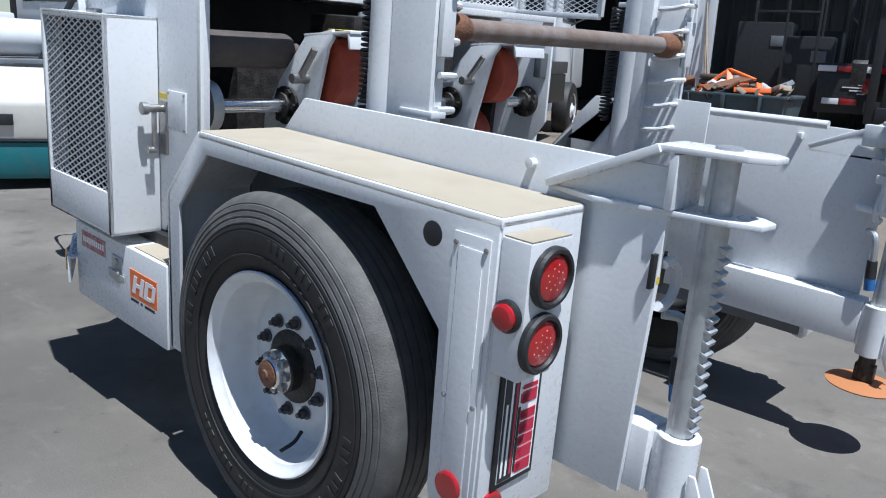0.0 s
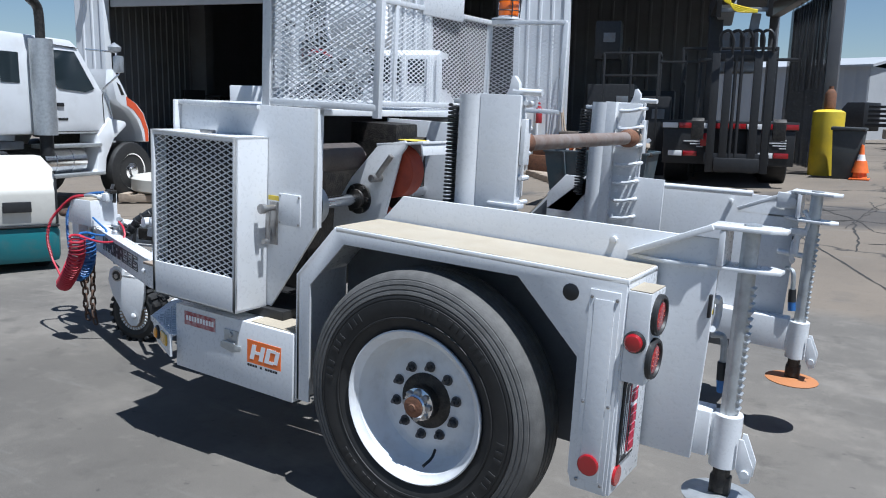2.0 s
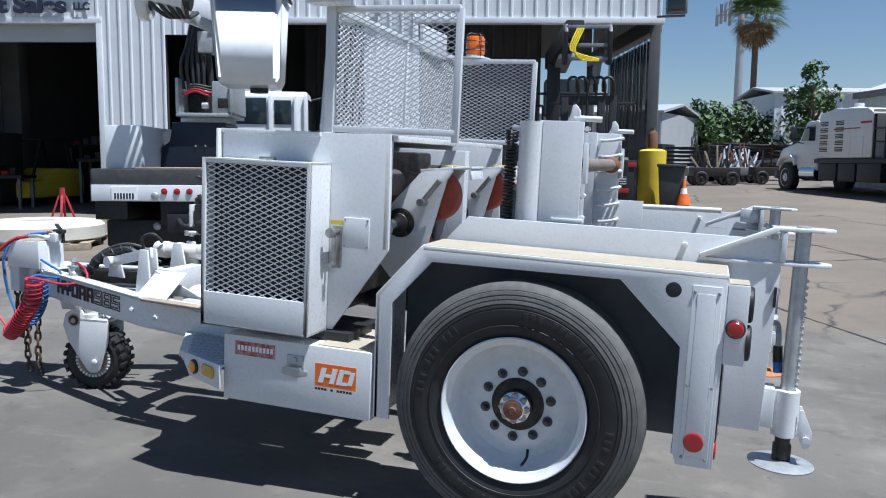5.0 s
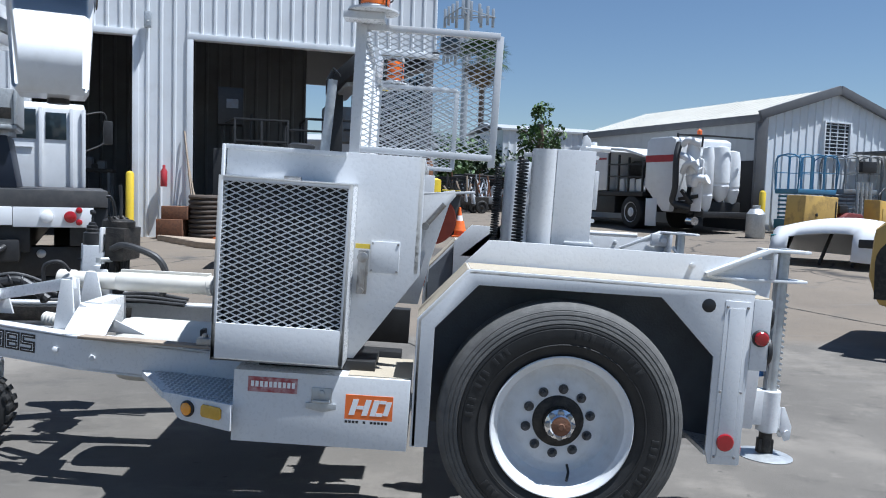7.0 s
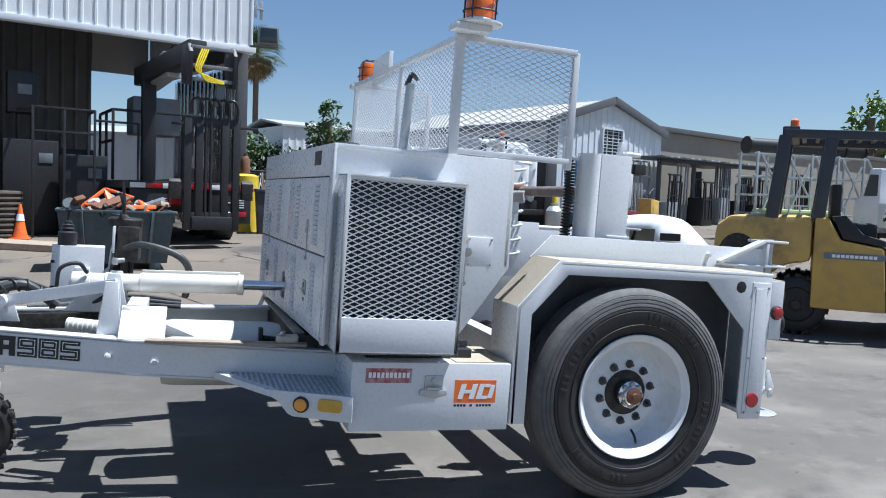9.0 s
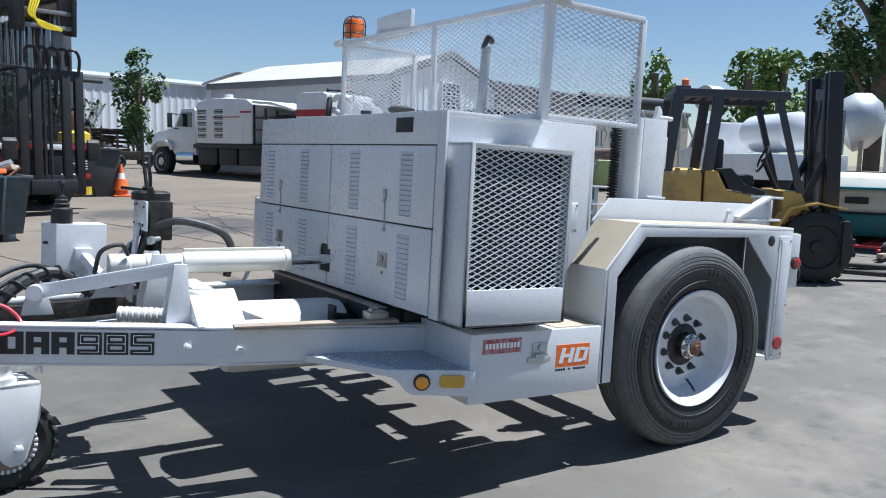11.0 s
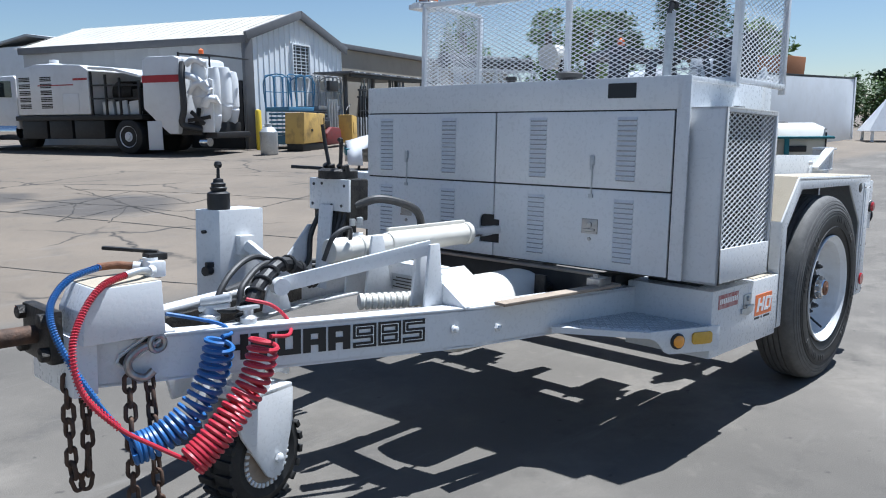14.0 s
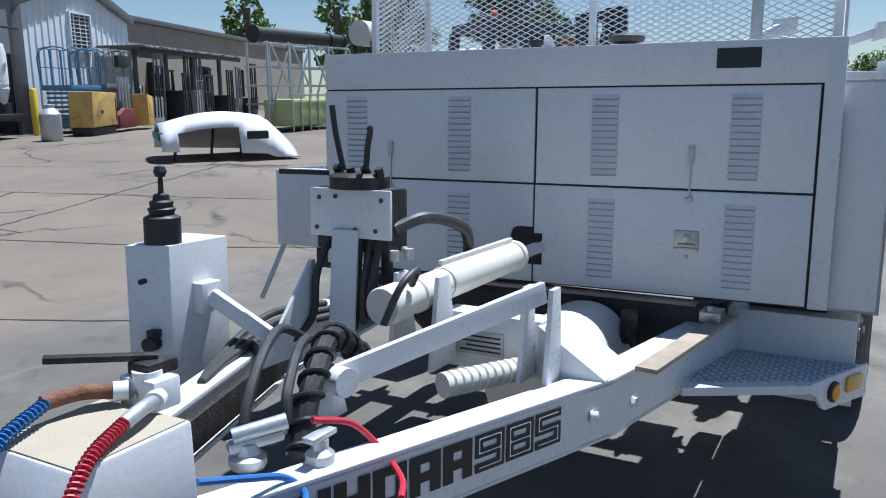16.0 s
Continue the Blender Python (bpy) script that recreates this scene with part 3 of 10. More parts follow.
# sign over the left bay: letters fixed to the wall
REDSIGN, NAVY = material("red_sign", (0.42, 0.03, 0.06), 0.5), material("navy_sign", (0.02, 0.025, 0.05), 0.5)
x = -19.75
for w in (0.52, 0.20, 0.58, 0.30, 0.55, 0.57, 0.58, 0.56, 0.57):
    if w != 0.30:
        bm = B()
        box(bm, x, x + w, WY - 0.11, WY - 0.05, 5.74, 6.40, 0.02)
        shop_part("sign_block", bm, REDSIGN)
    x += w + 0.095
bm = B()
box(bm, -18.32, -18.05, WY - 0.11, WY - 0.05, 5.58, 5.80, 0.05)
shop_part("sign_block", bm, NAVY)
lettering("sign_words", "Equipment Sales", 0.56, NAVY, shop, FRONT_M @ Matrix.Translation((-17.50, WY - 0.07, 5.14)) @ pose(0, 0, 0, 90, 0, 0), 0.02, 0.022, 1.24)
lettering("sign_words", "LLC", 0.25, NAVY, shop, FRONT_M @ Matrix.Translation((-14.83, WY - 0.07, 5.20)) @ pose(0, 0, 0, 90, 0, 0), 0.02, 0.007, 1.0)
# net curtain on the open side, drawn half way
bm = B()
lo, hi = [], []
for i in range(140):
    f = 0.25 + 4.6 * i / 139
    q = COR + SIDE * f
    d = 0.10 * math.sin(i * 0.8) + 0.05 * math.sin(i * 2.1)
    n_ = Vector((0.955, 0.297, 0))
    a_, b_ = q + n_ * d, q + n_ * d * 0.6
    lo.append(bm.verts.new((a_.x, a_.y, 0.45)))
    hi.append(bm.verts.new((b_.x, b_.y, 4.75 - 0.14 * abs(math.sin(i * 0.22)))))
for i in range(len(lo) - 1):
    bm.faces.new((lo[i], lo[i + 1], hi[i + 1], hi[i]))
NET = material("dark_netting", (0.02, 0.022, 0.026), 0.9)
nt_ = NET.node_tree
mix_, tr_n = nt_.nodes.new("ShaderNodeMixShader"), nt_.nodes.new("ShaderNodeBsdfTransparent")
out_ = [n for n in nt_.nodes if n.type == "OUTPUT_MATERIAL"][0]
src_ = out_.inputs[0].links[0].from_socket
nt_.links.new(src_, mix_.inputs[2])
nt_.links.new(tr_n.outputs[0], mix_.inputs[1])
nt_.links.new(mix_.outputs[0], out_.inputs[0])
mix_.inputs[0].default_value = 0.4
part("curtain", bm, NET, shop)
for k in range(15):
    f0, f1 = 0.3 + 0.31 * k, 0.3 + 0.31 * k + random.Random(k).uniform(-0.25, 0.25)
    a_, b_ = COR + Vector((0, 0, 4.65)) + SIDE * f0, COR + Vector((0, 0, 2.4)) + SIDE * f1
    bm = B()
    bar(bm, a_, b_, 0.05, 0.05, 0.01)
    part("curtain_fold", bm, TRIM, shop)

# gabled shed
U, V = Vector((0.93, 0.37, 0)).normalized(), Vector((-0.37, 0.93, 0)).normalized()
C0 = Vector((8.80, 19.58, 0))
shed = thing("gabled_shed", Matrix(), "white ribbed metal shed with a pale low gable roof", "shed", kind="structure")


def shed_at(a, b, z=0.0):
    q = C0 + U * a + V * b
    return Vector((q.x, q.y, z))


SW, SL, ZE, ZP = 5.70, 9.2, 4.0, 4.90
bm = B()
p0, p1 = shed_at(0, 0), shed_at(SW, 0)
cladding(bm, p0, p1, 0.2, lambda v: ZE + (ZP - ZE) * (1 - abs((v - p0).dot(U) / SW * 2 - 1)), 0.30)
part("gable_wall", bm, CLAD, shed)
bm = B()
cladding(bm, shed_at(0, SL), shed_at(0, 0), 0.2, ZE, 0.45, 0.012)
cladding(bm, shed_at(SW, 0), shed_at(SW, SL), 0.2, ZE + 0.1, 0.45, 0.012)
cladding(bm, shed_at(SW, SL), shed_at(0, SL), 0.2, ZE + 0.1, 0.45, 0.012)
part("side_wall", bm, CLADGREY, shed)
bm = B()
for i in range(24):
    for side in (0, 1):
        e0, e1 = (-0.2, SW / 2) if not side else (SW + 0.2, SW / 2)
        b0, b1 = -0.15 + i * (SL + 0.3) / 24, -0.15 + (i + 0.93) * (SL + 0.3) / 24
        b2 = -0.15 + (i + 1) * (SL + 0.3) / 24
        ze = ZE - 0.02
        vs = [bm.verts.new(shed_at(e0, b0, ze)), bm.verts.new(shed_at(e0, b1, ze)), bm.verts.new(shed_at(e1, b1, ZP + 0.06)), bm.verts.new(shed_at(e1, b0, ZP + 0.06))]
        bm.faces.new(vs)
        ws = [bm.verts.new(shed_at(e0, b1, ze + 0.03)), bm.verts.new(shed_at(e0, b2, ze + 0.03)), bm.verts.new(shed_at(e1, b2, ZP + 0.09)), bm.verts.new(shed_at(e1, b1, ZP + 0.09))]
        bm.faces.new(ws)
part("roof", bm, ROOF, shed)
bm = B()
bar(bm, shed_at(-0.2, -0.12, ZE - 0.02), shed_at(SW / 2, -0.12, ZP + 0.02), 0.10, 0.26, 0.01)
bar(bm, shed_at(SW + 0.2, -0.12, ZE - 0.02), shed_at(SW / 2, -0.12, ZP + 0.02), 0.10, 0.26, 0.01)
bar(bm, shed_at(-0.16, -0.15, ZE - 0.10), shed_at(-0.16, SL, ZE - 0.10), 0.12, 0.22, 0.01)
bar(bm, shed_at(-0.06, -0.06, 0.2), shed_at(-0.06, -0.06, ZE - 0.1), 0.30, 0.16, 0.01)
part("eaves_trim", bm, TRIM, shed)
VENT = Matrix((U, V, Vector((0, 0, 1)))).transposed().to_4x4()
VENT.translation = shed_at(2.40, 0.0, 2.93)
bm = B()
for x0, x1, z0, z1 in ((-0.05, 0.0, -0.05, 1.05), (1.0, 1.05, -0.05, 1.05), (0.0, 1.0, -0.05, 0.0), (0.0, 1.0, 1.0, 1.05)):
    box(bm, x0, x1, -0.10, 0.04, z0, z1, 0.006, VENT)
lv_ = part("louvre_vent", bm, CLAD, shed, "louvred vent with pale slats over a dark opening")
for k in range(9):
    bm = B()
    box(bm, 0.0, 1.0, -0.060, -0.030, 0.045 + k * 0.111, 0.068 + k * 0.111, 0.004, VENT)
    part("slat", bm, CLAD, lv_)
bm = B()
box(bm, 0.0, 1.0, -0.022, 0.02, 0.0, 1.0, 0.0, VENT)
part("vent_back", bm, INK, lv_)
bm = B()
bar(bm, shed_at(-0.03, 1.2, 0.4), shed_at(-0.03, 1.2, 2.7), 0.05, 2.0, 0.01, V)
part("side_door", bm, DARKIN, shed)

# long tan building behind the shed
tan = thing("tan_warehouse", Matrix(), "long tan flat-roofed warehouse", "building", kind="structure")
bm = B()
for a0, a1, b0, b1, z0, z1 in ((5.9, 34.0, 2.6, 8.0, 0.2, 4.55),):
    vs = [shed_at(a0, b0), shed_at(a1, b0), shed_at(a1, b1), shed_at(a0, b1)]
    prism(bm, [(v.x, v.y) for v in vs], "z", z0, z1)
part("wall", bm, TAN, tan)
bm = B()
bar(bm, shed_at(5.9, 2.55, 4.62), shed_at(34.0, 2.55, 4.62), 0.25, 0.22, 0.02)
part("parapet", bm, TRIM, tan)
bm = B()
for a in (7.2, 7.9, 12.0, 17.0, 22.0):
    bar(bm, shed_at(a, 2.57, 1.6), shed_at(a, 2.57, 3.0), 0.55, 0.06, 0.01, U)
part("window", bm, BLACK, tan)

# ---- the cable puller trailer: x to its rear, y to its right, z up, tipped a little nose up about the axle ----
TILT = Matrix.Translation((0, 0, 0.502)) @ pose(0, 0, 0, 0, 2.3, 0) @ Matrix.Translation((0, 0, -0.502))
YC = 1.165
trailer = thing("cable_puller_trailer", TILT, "white steel cable puller trailer with mesh cage, engine box and jacks", "trailer")


def mir(y, s):
    """The y of the near side (s 0), or the same place on the far side (s 1)."""
    return 2 * YC - y if s else y


def span(a, b, s):
    return sorted((mir(a, s), mir(b, s)))


# wheels
def wheel(s):
    d = -1 if not s else 1
    o = (0, mir(0.02, s), 0.502)
    prof_w = 0.262

    def at(pr):
        return [(r, h) for r, h in pr]
    way = (0, -d, 0)
    bm = B()
    side = [(0.300, 0.055), (0.306, 0.028), (0.335, 0.012), (0.375, 0.002), (0.405, 0.0), (0.424, 0.001), (0.426, 0.004), (0.430, 0.004), (0.432, 0.002), (0.440, 0.004), (0.442, 0.008), (0.446, 0.008)]
    lathe(bm, o, way, side + [(r, prof_w - h) for r, h in side[::-1]], 96, close=False)
    w = part("wheel", bm, RUBBER, trailer, "large black truck tyre on a white ten-hole steel rim")
    # worn shoulder with fine rings, and a tread with circumferential grooves
    bm = B()
    pr = [(0.445, 0.007), (0.448, 0.005), (0.459, 0.008), (0.461, 0.012), (0.464, 0.012), (0.466, 0.009), (0.477, 0.012), (0.479, 0.016), (0.482, 0.016), (0.484, 0.013), (0.497, 0.018), (0.499, 0.022), (0.502, 0.021), (0.512, 0.028), (0.521, 0.038), (0.527, 0.050), (0.530, 0.062)]
    half = len(pr)
    h = 0.066
    for k in range(4):
        pr += [(0.532, h + 0.022), (0.522, h + 0.024), (0.522, h + 0.029), (0.532, h + 0.031)]
        h += 0.031
    pr += [(r, prof_w - q) for r, q in pr[:half][::-1]]
    lathe(bm, o, way, pr, 96, close=False)
    part("tread", bm, TREAD, w, "worn grey tread and shoulder")
    # raised moulding on the sidewall
    bm = B()
    for k in range(20):
        if k % 10 in (3, 4, 8, 9):
            continue
        a = math.radians(18 * k + 5)
        for j in range(3):
            m = Matrix.Translation(o) @ pose(0, 0, 0, 0, math.degrees(a) + j * 4.5, 0)
            box(bm, -0.010, 0.010, *sorted((-d * -0.002, -d * 0.006)), 0.385, 0.418, 0.001, m)
    lathe(bm, (o[0], o[1] + d * 0.0, o[2]), way, [(0.352, 0.004), (0.354, 0.001), (0.358, 0.001), (0.360, 0.004)], 96, close=False)
    part("sidewall_moulding", bm, RUBBER, w)
    bm = B()
    # rim: flange, drop well, disc with dish
    pr = [(0.281, 0.16), (0.281, 0.06), (0.292, 0.036), (0.306, 0.024), (0.308, 0.012), (0.303, 0.008), (0.296, 0.012), (0.288, 0.026), (0.272, 0.034), (0.268, 0.046), (0.262, 0.100), (0.254, 0.132), (0.240, 0.148), (0.222, 0.146), (0.200, 0.134), (0.175, 0.122), (0.120, 0.118), (0.086, 0.118), (0.086, 0.16)]
    lathe(bm, o, way, pr, 72, close=False)
    rim = part("rim", bm, RIMWHITE, w, "white painted steel rim with dusty streaks")
    y0 = o[1] - d * 0.117
    nut = None
    for k in range(10):
        a = 2 * math.pi * (k + 0.35) / 10
        c = Vector((math.cos(a) * 0.143, y0, 0.502 + math.sin(a) * 0.143))
        if nut is None:
            bm = B()
            nn = Vector((0, d, 0))
            lathe(bm, (0, 0, 0), nn, [(0.0215, 0.0), (0.0215, 0.003), (0.019, 0.004)], 20)
            lathe(bm, nn * 0.003, nn, [(0.0150, 0.0), (0.0150, 0.017), (0.012, 0.021)], 6)
            lathe(bm, nn * 0.02, nn, [(0.008, 0.0), (0.008, 0.014)], 10)
            nut = part("wheel_nut", bm, NUTSTEEL, w, "dark grey wheel nut")
            nut.location = c
        else:
            q = new("wheel_nut", nut.data)
            q.parent, q.location = w, c
    bm = B()
    lathe(bm, (0, y0 + d * -0.012, 0.502), (0, d, 0), [(0.113, 0.0), (0.113, 0.015), (0.098, 0.021), (0.070, 0.024), (0.070, 0.06), (0.064, 0.066)], 32)
    part("hub", bm, GREASE, w)
    yb = y0 + d * 0.04
    for k in range(8):
        a = 2 * math.pi * k / 8
        c = Vector((math.cos(a) * 0.052, yb, 0.502 + math.sin(a) * 0.052))
        bm = B()
        lathe(bm, c, (0, d, 0), [(0.014, 0.0), (0.014, 0.030), (0.009, 0.034)], 10)
        part("hub_bolt", bm, STEEL, w)
    bm = B()
    lathe(bm, (0, yb, 0.502), (0, d, 0), [(0.066, 0.0), (0.066, 0.014), (0.05, 0.02), (0.048, 0.040), (0.042, 0.046)], 28)
    part("hub_flange", bm, CHROME, w, "bolted bare metal axle flange")
    bm = B()
    lathe(bm, (0, yb + d * 0.045, 0.502), (0, d, 0), [(0.041, 0.0), (0.041, 0.008), (0.016, 0.012), (0.013, 0.017), (0.0, 0.017)], 24)
    part("hub_cap", bm, RUST, w, "rusty brown hub cap")
    bm = B()
    tube(bm, curve([(0.055, y0 + d * 0.0, 0.31), (0.058, y0 + d * 0.03, 0.285), (0.045, y0 + d * 0.07, 0.262)]), 0.006, 8)
    part("valve_stem", bm, BLACK, w)
    back = Matrix.Translation((-o[0], -o[1], -o[2]))
    w.matrix_basis = Matrix.Translation((0, d * 0.078, 0.008)) @ Matrix.Translation(o) @ Matrix.Scale(0.982, 4) @ back
    return w


wheel(0)
wheel(1)
bm = B()
cyl(bm, (0, 0.2, 0.5), (0, 2.13, 0.5), 0.06)
box(bm, -0.07, 0.07, 0.55, 1.78, 0.44, 0.56, 0.006)
part("axle", bm, BLACK, trailer)


# fenders, tail panels and lamps
def fender(s):
    y0, y1, yin = 0.0, 0.012, 0.30
    bm = B()
    outer = [(-0.622, 0.372), (-0.628, 0.915), (-0.431, 1.138), (0.771, 1.128), (0.765, 0.384), (0.640, 0.384), (0.624, 0.44), (0.622, 0.843), (0.383, 1.079), (-0.385, 1.077), (-0.556, 0.885), (-0.552, 0.374)]
    prism(bm, outer, "y", *span(y0, y1, s), 0.003)
    f = part("fender", bm, WHITE, trailer, "white cut-out steel fender over the wheel")
    bm = B()
    prism(bm, [(-0.431, 1.118), (-0.431, 1.142), (0.775, 1.133), (0.775, 1.11)], "y", *span(0.0, yin, s), 0.006)
    prism(bm, [(-0.628, 0.372), (-0.632, 0.918), (-0.434, 1.141), (-0.428, 1.12), (-0.61, 0.91), (-0.604, 0.372)], "y", *span(0.0, yin, s), 0.004)
    part("top_plate", bm, WHITE, f)
    bm = B()
    prism(bm, [(-0.425, 1.1405), (-0.425, 1.1434), (0.768, 1.1344), (0.768, 1.1315)], "y", *span(0.009, yin, s))
    prism(bm, [(-0.6315, 0.9215), (-0.4355, 1.1432), (-0.429, 1.1405), (-0.624, 0.918)], "y", *span(0.009, yin, s))
    part("tread_coating", bm, DUSTY, f, "tan sandy non-slip coating on the fender top")
    bm = B()
    prism(bm, [(-0.605, 0.40), (-0.60, 0.93), (-0.42, 1.12), (0.76, 1.11), (0.76, 0.40)], "y", *span(yin, yin + 0.012, s))
    part("inner_panel", bm, WELLGREY, f)
    bm = B()
    box(bm, 0.757, 0.775, *span(0.006, 0.295, s), 0.386, 1.128, 0.003)
    prism(bm, [(0.757, 0.386), (0.757, 0.42), (0.62, 0.44), (0.62, 0.42)], "y", *span(0.014, 0.295, s))
    part("tail_plate", bm, WHITE, f)
    # service cover on the side
    bm = B()
    box(bm, 0.650, 0.756, *span(-0.006, 0.0, s), 0.40, 1.085, 0.003)
    box(bm, 0.668, 0.738, *span(-0.010, -0.005, s), 0.425, 1.055, 0.004)
    cv = part("cover_plate", bm, WHITE, f)
    for x, z in ((0.66, 1.06), (0.746, 1.06), (0.66, 0.70), (0.748, 0.70), (0.66, 0.42), (0.746, 0.42)):
        bm = B()
        lathe(bm, (x, mir(-0.006, s), z), (0, -1 if not s else 1, 0), [(0.006, 0), (0.006, 0.004), (0.003, 0.006)], 10)
        part("screw", bm, STEEL, cv)
    bm = B()
    lathe(bm, (0.582, mir(0.0015, s), 1.059), (0, -1 if not s else 1, 0), [(0.0, 0.0), (0.029, 0.0), (0.029, 0.0035), (0.027, 0.0045)], 28)
    part("sight_hole", bm, INK, f, "round dark hole in the fender side")
    bm = B()
    lathe(bm, (0.700, mir(-0.010, s), 0.484), (0, -1 if not s else 1, 0), [(0.037, 0.0), (0.037, 0.006), (0.033, 0.009), (0.0, 0.010)], 28)
    part("side_reflector", bm, REDLENS, f, "round red side reflector")
    bm = B()
    lathe(bm, (0.775, mir(0.055, s), 0.445), (1, 0, 0), [(0.037, 0.0), (0.037, 0.006), (0.033, 0.009), (0.0, 0.010)], 28)
    part("rear_reflector", bm, REDLENS, f)
    # lamp box
    bm = B()
    prism(bm, [(mir(0.004, s), 0.795), (mir(0.004, s), 1.098), (mir(0.150, s), 1.098), (mir(0.128, s), 0.96), (mir(0.14, s), 0.93), (mir(0.118, s), 0.795)], "x", 0.775, 0.852, 0.005)
    lb = part("lamp_box", bm, WHITE, f, "white steel tail lamp housing")
    bm = B()
    prism(bm, [(0.778, 1.0985), (0.85, 1.0985), (0.85, 1.1015), (0.778, 1.1015)], "y", *span(0.008, 0.145, s))
    part("dust_top", bm, DUSTY, lb)
    for z, y in ((1.018, 0.078), (0.875, 0.062)):
        bm = B()
        lathe(bm, (0.852, mir(y, s), z), (1, 0, 0), [(0.068, 0.0), (0.068, 0.012), (0.063, 0.018), (0.055, 0.018), (0.051, 0.006), (0.0, 0.006)], 36)
        tl = part("tail_lamp", bm, BLACK, lb, "round red tail lamp in a black rubber grommet")
        bm = B()
        lathe(bm, (0.857, mir(y, s), z), (1, 0, 0), [(0.051, 0.0), (0.050, 0.006), (0.040, 0.009), (0.0, 0.010)], 32)
        part("lens", bm, REDLENS, tl, "red lens with small bright points")
        bm = B()
        for k in range(14):
            a, rr_ = k * 2.4, 0.009 * math.sqrt(k + 0.5)
            lathe(bm, (0.8655, mir(y, s) + rr_ * math.cos(a), z + rr_ * math.sin(a)), (1, 0, 0), [(0.0024, 0.0), (0.0020, 0.0012), (0.0, 0.0016)], 8)
        part("lamp_points", bm, LAMPPOINT, tl)
    bm = B()
    d = -1 if not s else 1
    lathe(bm, (0.812, mir(0.004, s), 0.935), (0, d, 0), [(0.036, 0.0), (0.036, 0.010), (0.031, 0.014)], 32)
    ml = part("marker_lamp", bm, BLACK, lb, "round red marker lamp with a black ring")
    bm = B()
    lathe(bm, (0.812, mir(-0.008, s), 0.935), (0, d, 0), [(0.030, 0.0), (0.030, 0.008), (0.024, 0.014), (0.0, 0.018)], 28)
    part("lens", bm, REDLENS, ml)
    # plate bracket with a black frame
    bm = B()
    box(bm, 0.775, 0.783, *span(0.045, 0.195, s), 0.485, 0.79, 0.003)
    pl = part("plate_frame", bm, BLACK, f, "dealer plate in a black frame")
    bm = B()
    box(bm, 0.783, 0.785, *span(0.058, 0.182, s), 0.50, 0.77, 0.0)
    part("plate_card", bm, WHITEDECAL, pl)
    bm = B()
    box(bm, 0.785, 0.7862, *span(0.059, 0.110, s), 0.502, 0.768, 0.0)
    part("plate_band", bm, INK, pl)
    z = 0.508
    for w_ in (0.034, 0.036, 0.030, 0.036, 0.030, 0.012, 0.036, 0.016):
        bm = B()
        if w_ > 0.013:
            box(bm, 0.785, 0.7868, *span(0.124, 0.176, s), z, z + w_ - 0.006, 0.0)
            box(bm, 0.785, 0.7868, *span(0.118, 0.140, s), z + 0.004, z + w_ - 0.010, 0.0)
            part("plate_block", bm, REDPRINT, pl)
        else:
            bm.free()
        z += w_
    for yb, mat_, top in ((0.066, WHITEDECAL, 0.70), (0.082, WHITEDECAL, 0.755), (0.098, REDPRINT, 0.755), (0.113, INK, 0.68)):
        bm = B()
        box(bm, 0.785, 0.7868, *span(yb, yb + 0.007, s), 0.515, top, 0.0)
        part("small_print_bar", bm, mat_, pl)
    return f


fender(0)
fender(1)


